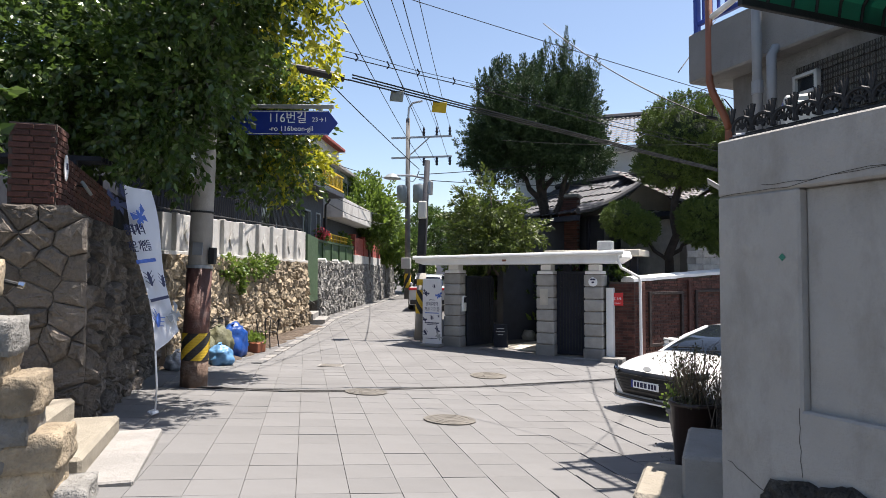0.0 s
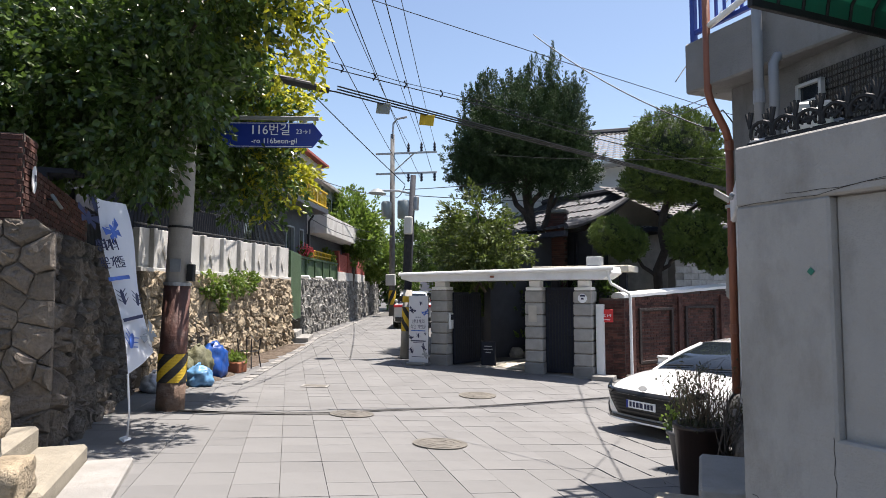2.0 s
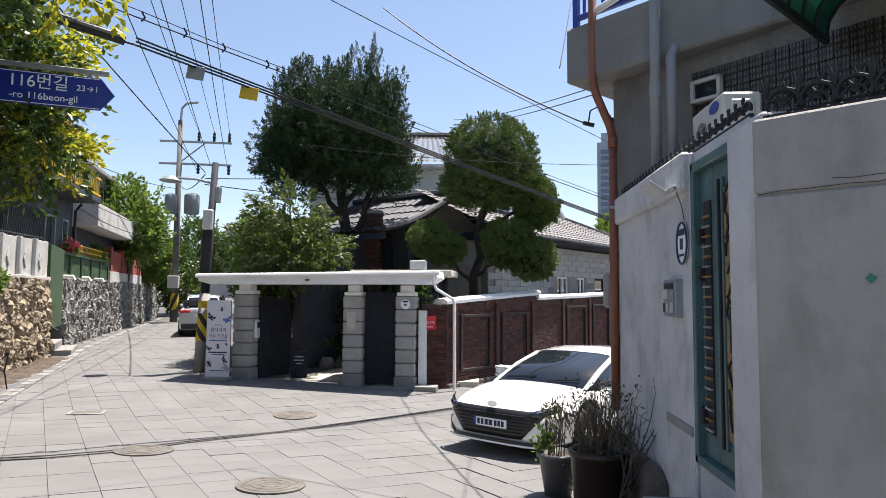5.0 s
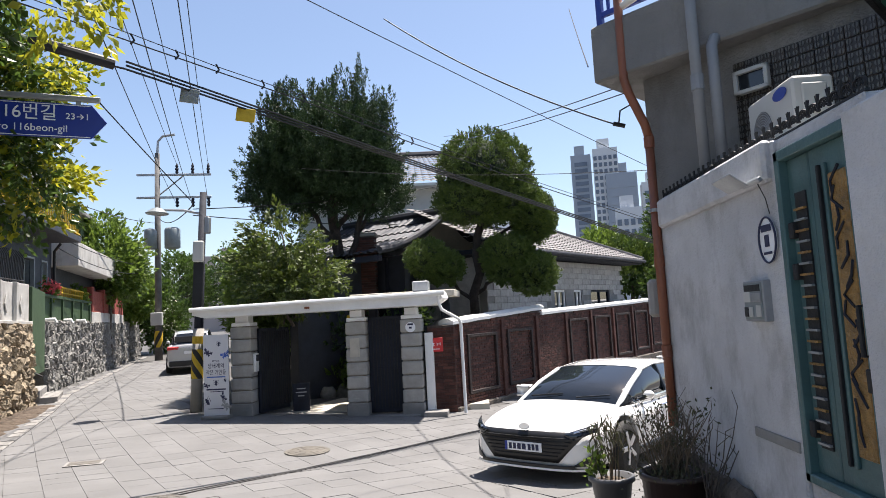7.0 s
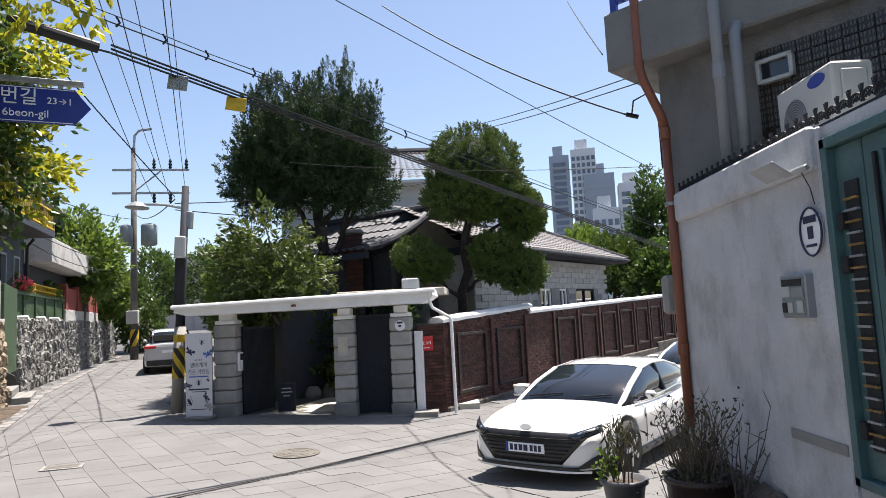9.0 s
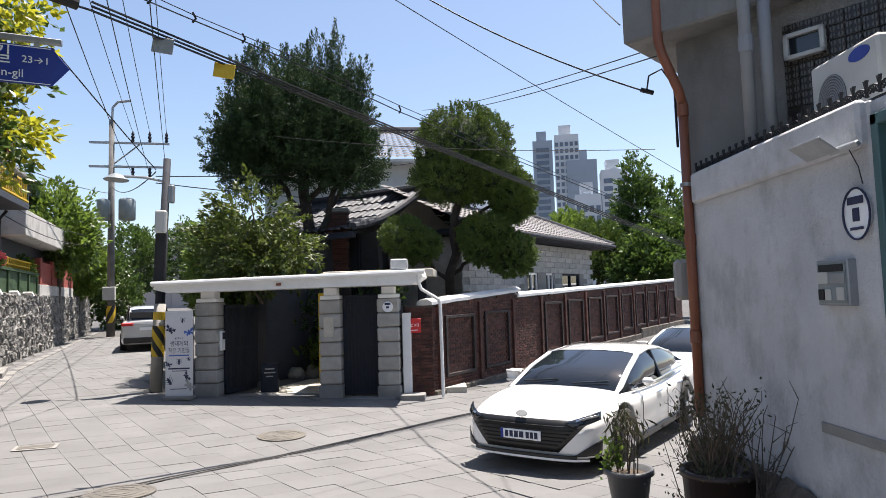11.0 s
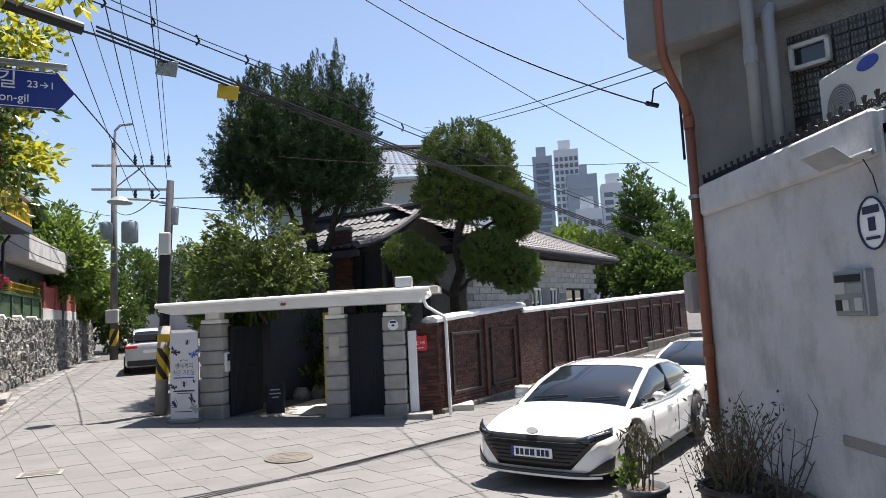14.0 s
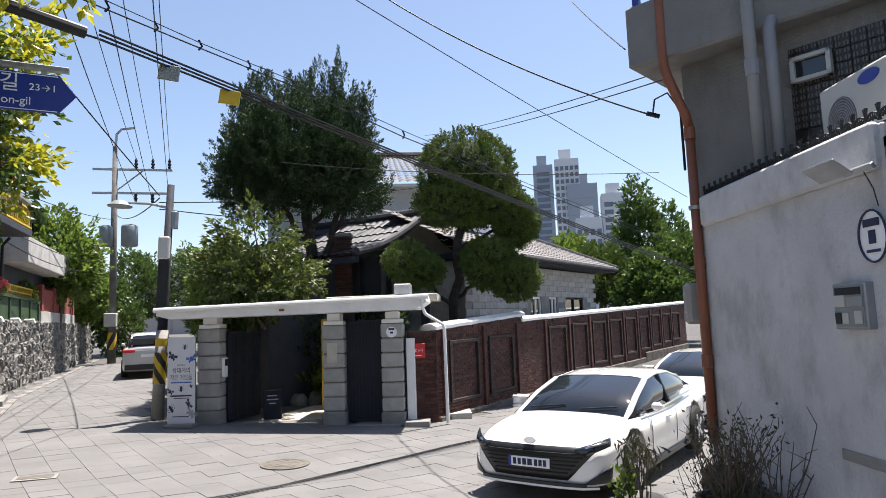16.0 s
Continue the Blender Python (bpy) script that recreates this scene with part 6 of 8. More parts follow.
part("lamp_body", b, STEEL_GREY, lamp)
part("cord", tubed([(-0.02, -0.1, 0.0), (0.02, -0.14, -0.15), (0.04, -0.15, -0.3)], 0.005, 5), WIRE, lamp)

pipe = thing("downpipe", pose(RX - 0.04, 5.14, 0), "orange-brown plastic downpipe running down the house corner", "downpipe")
part("lower_run", tubed([(0, 0, 1.0), (0, 0, 3.62)], 0.04, 12), PIPE_BROWN, pipe, "", True)
part("offset_run", tubed([(0, 0, 3.6), (-0.03, -0.01, 3.72), (-0.16, -0.03, 4.02), (-0.19, -0.03, 4.14), (-0.19, -0.03, 6.2)], 0.04, 12), PIPE_BROWN, pipe, "", True)
for z in (1.6, 2.4, 3.5):
    part("socket", tubed([(0, 0, z), (0, 0, z + 0.1)], 0.047, 12), PIPE_BROWN, pipe)
part("clamp", tubed([(0, 0, 2.9), (0, 0, 2.93)], 0.056, 12), STEEL_GREY, pipe)
gp = thing("drain_pipes", mU @ pose(1.05, 0.02, 2.96), "pair of grey plastic drain pipes beside the balcony", "drain pipe")
part("main_pipe", tubed([(0, 0, 0), (0, 0, 3.0)], 0.046, 12), PIPE_GREY, gp, "", True)
part("main_pipe", tubed([(0.12, 0.06, 0), (0.12, 0.06, 1.2), (0.125, 0.1, 1.27), (0.125, 0.2, 1.29)], 0.046, 12), PIPE_GREY, gp, "", True)
part("pipe_socket", tubed([(0, 0, 0.85), (0, 0, 0.98)], 0.054, 12), PIPE_GREY, gp)
wp = thing("water_pipe", mV @ pose(0.1, 0.0, 4.76), "white insulated pipe along the balcony edge", "pipe")
part("run", tubed([(0.2, 0.02, 0.08), (0.45, 0.0, 0.12), (1.6, 0.0, 0.4)], 0.034, 10), WHITE_METAL, wp, "", True)

rail = thing("balcony_rail", mV @ pose(0.06, 0.08, 4.76, 0, 0, -90), "blue painted balcony railing", "railing")
for k in range(60):
    part("baluster", boxed((0, 0.11 * k, 0.08), (0.025, 0.11 * k + 0.025, 0.95)), RAIL_BLUE, rail)
for z in (0.08, 0.9):
    part("rail", boxed((-0.01, 0, z), (0.04, 8.3, z + 0.05), 0.006), RAIL_BLUE, rail)
for k in range(5):
    part("post", boxed((-0.01, 2.05 * k, 0), (0.05, 2.05 * k + 0.06, 1.0), 0.006), RAIL_BLUE, rail)

ac = thing("air_conditioner", pose(2.06, 3.34, 2.95) @ Matrix.Diagonal((0.9, 0.78, 0.92, 1)), "ivory outdoor air conditioner unit with a round fan grille", "air conditioner")
part("case", boxed((-0.06, 0.0, 0.05), (0.24, 0.82, 0.58), 0.02), AC_WHITE, ac)
part("foot", boxed((-0.02, 0.1, -0.01), (0.2, 0.14, 0.05)), STEEL_GREY, ac)
part("foot", boxed((-0.02, 0.68, -0.01), (0.2, 0.72, 0.05)), STEEL_GREY, ac)
fan = bmesh.new()
for k in range(9):
    rr = 0.02 + 0.019 * k
    tube(fan, [(-0.065, 0.55 + rr * math.cos(a), 0.28 + rr * math.sin(a)) for a in np.linspace(0, 2 * math.pi, 25)], 0.005, 4)
part("fan_grille", fan, PIPE_GREY, ac, "round wire fan grille")
b = lathe([(0.001, 0), (0.18, 0), (0.18, 0.004), (0.001, 0.004)], 28)
bmesh.ops.transform(b, matrix=pose(-0.0605, 0.55, 0.28, 0, -90, 0), verts=b.verts)
part("fan_well", b, POT_GREY, ac)
b = lathe([(0.001, 0), (0.1, 0), (0.1, 0.004), (0.001, 0.004)], 24)
bmesh.ops.transform(b, matrix=pose(-0.062, 0.2, 0.5, 0, -90, 0) @ Matrix.Diagonal((0.45, 1.2, 1, 1)), verts=b.verts)
part("badge", b, SIGN_BLUE, ac, "plain blue oval badge")
part("side_cover", boxed((0.0, -0.02, 0.3), (0.18, 0.0, 0.52), 0.01), AC_WHITE, ac)

vent = thing("vent_window", mU @ pose(1.5, 0.3, 3.75, 0, 0, 90) @ Matrix.Scale(0.84, 4), "small white framed window in the tiled wall", "window")
for y0, y1, z0, z1 in ((0, 0.04, 0, 0.24), (0.3, 0.34, 0, 0.24), (0, 0.34, 0, 0.04), (0, 0.34, 0.2, 0.24)):
    part("frame", boxed((-0.03, y0, z0), (0.04, y1, z1), 0.006), AC_WHITE, vent)
part("pane", boxed((0.01, 0.04, 0.04), (0.02, 0.3, 0.2)), WINDOW, vent)
meter = thing("gas_meter_box", mU @ pose(1.68, 0.3, 3.0, 0, 0, 90), "grey meter box under the small window", "meter box")
part("box", boxed((0.0, 0.0, 0.15), (0.06, 0.25, 0.55), 0.03), STEEL_GREY, meter)
part("dial", boxed((-0.01, 0.05, 0.33), (0.0, 0.2, 0.47), 0.01), BLACK_METAL, meter)

# patterned tiles: dark squares, each with two pale half-moons
bt = bmesh.new()
box(bt, (0.0, -0.052, -0.052), (0.012, 0.052, 0.052), 0.003)
tile_me = bpy.data.meshes.new("wall_tile")
bt.to_mesh(tile_me)
bt.free()
bp = bmesh.new()
for sd in (-1, 1):
    for cx in (-0.027, 0.027):
        for cz in (-0.027, 0.027):
            prism(bp, [(cx + 0.005 * sd, cz - 0.022), (cx + 0.016 * sd, cz - 0.011), (cx + 0.02 * sd, cz), (cx + 0.016 * sd, cz + 0.011), (cx + 0.005 * sd, cz + 0.022)], 0.004)
bmesh.ops.transform(bp, matrix=pose(-0.003, 0, 0, 0, 0, 90) @ pose(0, 0, 0), verts=bp.verts)
moon_me = bpy.data.meshes.new("tile_motif")
bp.to_mesh(moon_me)
bp.free()
for j in range(10):
    for k in range(30):
        o = part_of("wall_tile", tile_me, TILE_DARK, wall_upper)
        o.matrix_basis = pose(1.24 + 0.108 * k, 0.348, 3.02 + 0.108 * j, 0, 0, 90)
        if j > 3:
            q = part_of("tile_motif", moon_me, TILE_PALE, o)
            q.location = (0, 0, 0)

# cast ornament along the wall tops
orn = bmesh.new()
tube(orn, [(0.055 * math.cos(a), 0, 0.07 + 0.055 * math.sin(a)) for a in np.linspace(-0.5, math.pi + 0.5, 10)], 0.009, 5)
tube(orn, [(0.03 * math.cos(a), 0, 0.06 + 0.03 * math.sin(a)) for a in np.linspace(0, math.pi, 7)], 0.006, 5)
for a in (40, 65, 90, 115, 140):
    tube(orn, [(0, 0, 0.06), (0.05 * math.cos(radians(a)), 0, 0.06 + 0.055 * math.sin(radians(a)))], 0.004, 4)
for a in (60, 90, 120):
    tube(orn, [(0.06, 0, 0.1), (0.06 + 0.035 * math.cos(radians(a)), 0, 0.15 + 0.035 * math.sin(radians(a)))], 0.006, 4)
box(orn, (-0.06, -0.012, 0.0), (0.06, 0.012, 0.02))
om = bpy.data.meshes.new("ornament")
orn.to_mesh(om)
orn.free()
crest = thing("wall_cresting", pose(RX + 0.05, 2.0, 2.98), "black cast iron cresting along the wall top", "cresting")
for k in range(30):
    o = part_of("ornament", om, BLACK_METAL, crest)
    o.matrix_basis = pose(0, 0.2 + 0.1 * k, 0, 0, 0, 90) @ Matrix.Diagonal((0.88, 1, 0.66, 1))
crest2 = thing("wall_cresting", mN @ pose(0, -0.1, 2.83), "black cast iron cresting along the wall top", "cresting")
for k in range(21):
    o = part_of("ornament", om, BLACK_METAL, crest2)
    o.matrix_basis = pose(NL - 0.1 - 0.135 * k, 0, 0) @ Matrix.Diagonal((1.18, 1.3, 1.1, 1))
for k in range(21):
    o = part_of("ornament", om, BLACK_METAL, crest2)
    o.matrix_basis = pose(NL - 0.168 - 0.135 * k, -0.03, 0.03) @ Matrix.Diagonal((1.0, 1.3, 0.85, 1))
part("base_rail", boxed((0.0, -0.02, 0.0), (NL - 0.02, 0.02, 0.03), 0.004), BLACK_METAL, crest2)

# barrel-vaulted awning standing out from the balcony front
awn = thing("door_awning", mV @ pose(2.38, -0.012, 3.95), "dark green arched plastic awning on a black metal frame", "awning")
VAULT = [(1.2 - 1.2 * math.cos(math.pi * k / 16), 0.5 * math.sin(math.pi * k / 16) ** 0.8) for k in range(17)]
b = bmesh.new()
rows = [[b.verts.new((x, -1.7 * j / 24, z + 0.02)) for x, z in VAULT] for j in range(25)]
for a, c in zip(rows, rows[1:]):
    for k in range(16):
        b.faces.new((a[k], a[k + 1], c[k + 1], c[k]))
bmesh.ops.solidify(b, geom=b.faces[:], thickness=0.006)
part("sheet", b, AWNING, awn)
for j in range(8):
    part("rib", tubed([(x, -0.01 - 0.24 * j, z) for x, z in VAULT], 0.013, 6), BLACK_METAL, awn, "dark curved awning rib")
for x in (0.0, 2.4):
    part("eave_bar", boxed((x - 0.02, -1.71, -0.03), (x + 0.02, 0.008, 0.025), 0.005), BLACK_METAL, awn)

mark = thing("tape_mark", mN @ pose(NL - 0.42, 0.004, 2.14, 0, 45, 0), "small green diamond of tape on the wall", "tape")
part("tape", boxed((-0.014, -0.002, -0.014), (0.014, 0.003, 0.014)), AWNING, mark)

# cracks and mould on the near wall are thin raised lines and stains
crack = thing("wall_crack", mN, "dark hairline cracks in the rendered wall", "crack")
r = random.Random(8)
for x0, z0, dx, dz, n in ((NL - 0.02, 2.5, -0.16, 0.005, 14), (NL - 0.5, 1.36, -0.002, -0.05, 9), (NL - 0.05, 0.98, -0.05, -0.012, 8), (NL - 0.3, 2.54, -0.13, 0.004, 10)):
    pts, x, z = [], x0, z0
    for k in range(n):
        pts.append((x, 0.001, z))
        x += dx * r.uniform(0.5, 1.2) + r.uniform(-0.012, 0.012)
        z += dz * r.uniform(0.5, 1.4) + r.uniform(-0.014, 0.014)
    part("line", tubed(pts, 0.0016, 4), BARK, crack)
base_rock = thing("rock_footing", mN, "dark rough stone footing at the foot of the wall", "footing")
for k in range(8):
    b = bmesh.new()
    bmesh.ops.create_icosphere(b, subdivisions=4, radius=0.2)
    for v in b.verts:
        q = v.co * 6 + Vector((k * 3, 0, 0))
        v.co *= 1 + 0.25 * noise.noise(q) + 0.16 * noise.noise(q * 3) + 0.09 * noise.noise(q * 8)
        v.co = Vector((v.co.x * 1.2, v.co.y * 0.42, v.co.z * 0.8)) + Vector((NL - 0.5 - 0.28 * k, 0.02, 0.83 + 0.04 * math.sin(k * 2)))
    part("rock", b, DARK_ROCK, base_rock)

estep = thing("entrance_steps", pose(1.2, 1.95, 0.0), "two worn concrete steps up to the entrance door", "steps")
part("upper_step", boxed((0.08, 0.0, 0.1), (0.42, 0.86, 0.9), 0.02), CONCRETE, estep)
part("lower_step", boxed((-0.22, -0.05, 0.1), (0.1, 0.75, 0.64), 0.025), STEP_TAN, estep)

# rubble under the house corner
rub = thing("rubble_base", pose(RX - 0.02, 3.0, 0), "rubble stone base under the white wall", "stone base")
for k in range(26):
    b = bmesh.new()
    bmesh.ops.create_icosphere(b, subdivisions=2, radius=0.16)
    y = 2.9 + 2.35 * (k % 13) / 13
    zz = (0.95 if k > 12 else 0.62) - (0.25 if y < 3.6 else 0.0)
    for v in b.verts:
        v.co *= 1 + 0.3 * noise.noise(v.co * 7 + Vector((k * 3, 0, 0)))
        v.co = Vector((v.co.x * 0.5, v.co.y * 1.1, v.co.z * 1.2)) + Vector((-0.02, y - 2.9, zz - 0.3))
    part("stone", b, STONE_DARK, rub)

# plant pots
DRY_LEAF = leafy("dry_olive_leaves", (0.03, 0.035, 0.018), (0.09, 0.085, 0.04), 0.15, 0.7)
bp_ = thing("plant_pot", pose(1.28, 4.12, ground_at(1.28, 4.12)), "tall dark brown planter with dry shrubs", "plant pot")
part("pot", lathe([(0.17, 0.0), (0.18, 0.02), (0.225, 0.66), (0.24, 0.66), (0.24, 0.7), (0.21, 0.7), (0.205, 0.64), (0.01, 0.63)], 28), POT_BROWN, bp_, "", True)


def twigs(parent, n, h, spread, seed, base_z, material=DRY, r0=0.006):
    rr = random.Random(seed)
    b = bmesh.new()
    tips = []
    for k in range(n):
        a = rr.uniform(0, 6.28)
        lean = rr.uniform(0.1, 1) * spread
        p = Vector((rr.uniform(-0.1, 0.1), rr.uniform(-0.1, 0.1), base_z))
        pts = [p]
        for q in range(4):
            p = p + Vector((math.cos(a) * lean / 4, math.sin(a) * lean / 4, h / 4 * rr.uniform(0.7, 1.2)))
            a += rr.uniform(-0.5, 0.5)
            pts.append(p)
            if q:
                s = p + Vector((rr.uniform(-1, 1), rr.uniform(-1, 1), rr.uniform(0.3, 1))) * h * 0.16
                tube(b, [p, s], r0 * 0.5, 4, r0 * 0.25)
                tips.append(s)
        tube(b, pts, r0, 5, r0 * 0.35)
        tips.append(p)
    part("stem", b, material, parent, "dry twiggy stems")
    return np.array([list(t) for t in tips])


tp = twigs(bp_, 44, 0.5, 0.34, 3, 0.62)
part_of("leaves", leaf_mesh("leaves", np.concatenate([np.repeat(tp, 2, 0) + rng.normal(size=(len(tp) * 2, 3)) * 0.03, rng.normal(size=(380, 3)) * (0.13, 0.13, 0.03) + (0, 0, 0.71)]), np.tile((0, 0, 1.0), (len(tp) * 2 + 380, 1)), 0.035, 0.008, 5), DRY_LEAF, bp_)
gpot = thing("plant_pot", pose(1.12, 5.52, ground_at(1.12, 5.52)), "grey plastic pot with a leggy green plant", "plant pot")
part("pot", lathe([(0.13, 0.0), (0.19, 0.38), (0.215, 0.38), (0.215, 0.42), (0.18, 0.42), (0.17, 0.36), (0.01, 0.35)], 26), POT_GREY, gpot, "", True)
part("soil", lathe([(0.001, 0.36), (0.175, 0.36), (0.17, 0.37), (0.001, 0.38)], 20), SOIL, gpot)
tg = twigs(gpot, 9, 0.5, 0.14, 9, 0.37, DRY, 0.007)
part_of("leaves", leaf_mesh("leaves", np.repeat(tg, 5, 0) + rng.normal(size=(len(tg) * 5, 3)) * 0.03, np.tile((0, 0, -1.0), (len(tg) * 5, 1)), 0.1, 0.008, 15, 0.5), DRY_LEAF, gpot)
part_of("low_leaves", leaf_mesh("low_leaves", rng.normal(size=(120, 3)) * (0.04, 0.04, 0.08) + (-0.13, 0.02, 0.5), np.tile((0, 0, 1.0), (120, 1)), 0.06, 0.022, 16), GREEN_LEAF, gpot)
bush = thing("dry_bush", pose(1.45, 4.65, ground_at(1.45, 4.65)), "dry twiggy bush growing at the foot of the wall", "bush")
tb = twigs(bush, 60, 0.72, 0.4, 21, 0.1)
part_of("leaves", leaf_mesh("leaves", np.concatenate([tb + rng.normal(size=tb.shape) * 0.02, rng.normal(size=(600, 3)) * (0.16, 0.2, 0.09) + (0, 0, 0.22)]), np.tile((0, 0, 1.0), (len(tb) + 600, 1)), 0.035, 0.009, 25), DRY_LEAF, bush)
bush2 = thing("dry_bush", pose(1.42, 3.95, 0.45), "thin leafless shrub against the white wall", "bush")
twigs(bush2, 14, 0.75, 0.4, 33, 0.1, BARK_GREY, 0.007)

# ---- left side: steps, pier, brick wall, banner ----
E1 = (L1B - L1A).normalized()
E2 = Vector((-E1.y, E1.x, 0))
mS = frame_of((-2.73, 1.3), Vector((-2.73, 1.3, 0)) + E1)
lst = thing("side_steps", mS, "tan concrete steps rising beside the stone wall", "steps")
part("landing_slab", boxed((0, 0, 0.2), (1.8, 0.42, 0.43), 0.015), CONCRETE, lst, "smooth grey concrete slab")
for k in range(5):
    part("step", boxed((0.25, 0.42 + 0.42 * k, 0.2), (1.9, 4.0, 0.57 + 0.2 * k), 0.03), STEP_TAN, lst)
pier = thing("stone_pier", mS, "rough stone pier beside the steps", "stone pier")
for k in range(40):
    jj, ii = divmod(k, 4)
    b = bmesh.new()
    bmesh.ops.create_cube(b, size=0.36)
    bmesh.ops.subdivide_edges(b, edges=b.edges[:], cuts=5, use_grid_fill=True)
    for v in b.verts:
        v.co *= (0.9 + 0.1 * 0.26 / max(0.18, v.co.length)) * (1 + 0.12 * noise.noise(v.co * 6 + Vector((k * 2, 0, 0))) + 0.07 * noise.noise(v.co * 16 + Vector((k, 4, 0))) + 0.03 * noise.noise(v.co * 40))
        v.co = Vector((v.co.x * 1.2, v.co.y * 1.1, v.co.z * 0.72)) + Vector((-0.33 - 0.02 * jj, 0.42 + 0.34 * ii + 0.12 * (jj % 2) + 0.075 * jj, 0.42 + 0.2 * jj))
    part("stone", b, STONE_TAN if k % 3 else STONE_GREY, pier, "", True)
hr = thing("stair_handrail", mS, "black metal handrail beside the steps", "handrail")
part("rail", tubed([(0.35, 0.9, 1.95), (0.3, 2.2, 2.3)], 0.02, 8), BLACK_METAL, hr)
part("end_cap", tubed([(0.352, 0.88, 1.945), (0.35, 0.92, 1.957)], 0.026, 8), CHROME, hr)

m1 = frame_of(L1A, L1B)
L1N = (L1B - L1A).length
bw = thing("brick_parapet", m1, "dark red brick parapet with a square pier on the stone wall", "wall")
part("core", boxed((0.06, 0.36, 2.5), (3.4, 0.55, 3.3)), BRICK_MORTAR, bw)
part("pier_core", boxed((0.02, 0.34, 2.5), (0.5, 0.8, 3.7)), BRICK_MORTAR, bw)
part("railing_panel", boxed((3.4, 0.5, 2.4), (3.5, 0.55, 3.4)), BLACK_METAL, bw)
bk = bmesh.new()
box(bk, (0, -0.012, 0.005), (0.2, 0.05, 0.062), 0.004)
brick_me = bpy.data.meshes.new("brick")
bk.to_mesh(brick_me)
bk.free()
for j in range(12):
    for k in range(16):
        x = 0.06 + 0.21 * k - (0.1 if j % 2 else 0)
        if x > 3.2:
            continue
        o = part_of("brick", brick_me, BRICK, bw)
        o.location = (max(x, 0.0), 0.36, 2.62 + 0.068 * j - 0.06 * x * 0.8)
for j in range(16):
    for k in range(2):
        o = part_of("brick", brick_me, BRICK, bw)
        o.location = (0.02 + 0.21 * k + (0.05 if j % 2 else 0), 0.335, 2.6 + 0.068 * j)
        o = part_of("brick", brick_me, BRICK, bw)
        o.matrix_basis = pose(0.015, 0.8 - 0.21 * k - (0.04 if j % 2 else 0), 2.6 + 0.068 * j, 0, 0, -90)
ov = thing("oval_plaque", m1 @ pose(0.26, 0.3, 3.25), "oval white plaque on the brick pier", "plaque")
b = lathe([(0.001, 0), (0.1, 0), (0.105, 0.01), (0.001, 0.016)], 24)
bmesh.ops.transform(b, matrix=pose(0, 0, 0, 90, 0, 0) @ Matrix.Diagonal((0.8, 1.45, 1, 1)), verts=b.verts)
part("disc", b, SIGN_WHITE, ov)
part("bar", boxed((-0.03, -0.02, -0.02), (0.03, -0.015, 0.05)), INK, ov)
wl = thing("wall_spotlight", m1 @ pose(0.9, 0.3, 3.05), "small flat floodlight on the brick parapet", "wall light")
part("arm", tubed([(0.1, 0.1, 0.1), (0.1, -0.02, 0.08)], 0.012, 8), BLACK_METAL, wl)
b = bmesh.new()
box(b, (-0.16, -0.02, -0.05), (0.16, 0.02, 0.05), 0.008, pose(0.1, -0.06, 0.06, -35, 12, 0))
part("head", b, CAN_GREY, wl, "flat grey floodlight head")
pergola = thing("pergola", m1, "dark slatted pergola above the brick parapet", "pergola")
for k in range(8):
    part("slat", boxed((1.6 + 0.22 * k, 0.2, 3.55 + 0.02 * k), (1.68 + 0.22 * k, 2.4, 3.62 + 0.02 * k), 0.006), DARK_WOOD, pergola)
for x in (1.6, 3.2):
    part("post", boxed((x, 0.5, 2.4), (x + 0.08, 0.58, 3.58), 0.006), DARK_WOOD, pergola)
rail1 = thing("iron_railing", m1, "black iron spear railing on the stone wall", "railing")
for k in range(20):
    part("bar", tubed([(3.45 + 0.11 * k, 0.4, 2.4), (3.45 + 0.11 * k, 0.4, 3.35)], 0.01, 5), BLACK_METAL, rail1)
for z in (2.6, 3.2):
    part("rail", tubed([(3.4, 0.4, z), (5.6, 0.4, z)], 0.016, 6), BLACK_METAL, rail1)

# hanging exhibition banner
tl, tr, br, bl = (Vector(p) for p in ((-5.17, 3.22, 3.12), (-5.27, 3.71, 3.10), (-4.68, 3.67, 1.33), (-4.48, 3.13, 1.15)))
ban = thing("exhibition_banner", Matrix.Translation(bl), "white exhibition banner hung loosely down the stone wall", "banner")
ux, uz = (br - bl), (tl - bl)
b = bmesh.new()
g = []
for j in range(25):
    row = []
    for i in range(9):
        u, v = i / 8, j / 24
        p = bl.lerp(br, u).lerp(tl.lerp(tr, u), v) - bl
        n = ux.cross(uz).normalized()
        p += n * (0.03 * math.sin(v * 7 + u * 2) + 0.025 * math.sin(u * 5 + v * 3))
        row.append(b.verts.new(p))
    g.append(row)
for j in range(24):
    for i in range(8):
        b.faces.new((g[j][i], g[j][i + 1], g[j + 1][i + 1], g[j + 1][i]))
part("sheet", b, BANNER, ban, "", True)
bx = ux.normalized()
bn = bx.cross(uz).normalized()
bz = bn.cross(bx).normalized()
mB = Matrix((bx, bz.cross(bx), bz)).transposed().to_4x4()
shear = Matrix.Identity(4)
shear[0][2] = uz.dot(bx) / uz.dot(bz)
flat = thing("banner_print", Matrix.Translation(bl) @ mB @ pose(0, -0.075, 0), "navy lettering and insect drawings printed on the banner", "print")
lettered("lettering", "\uc0dd\ud0dc\uacc4\uc758", 0.14, INK, flat, pose(0.28, -0.002, 1.3) @ pose(0, 0, 0, 90, 0, 0), 0.8)
lettered("lettering", "\uc791\uc740 \uac70\uc778\ub4e4", 0.14, INK, flat, pose(0.28, -0.002, 1.11) @ pose(0, 0, 0, 90, 0, 0), 0.66)
print_bars(flat, [(0.1, 0.5, 0.93, 0.97)], 0, INK_BLUE)
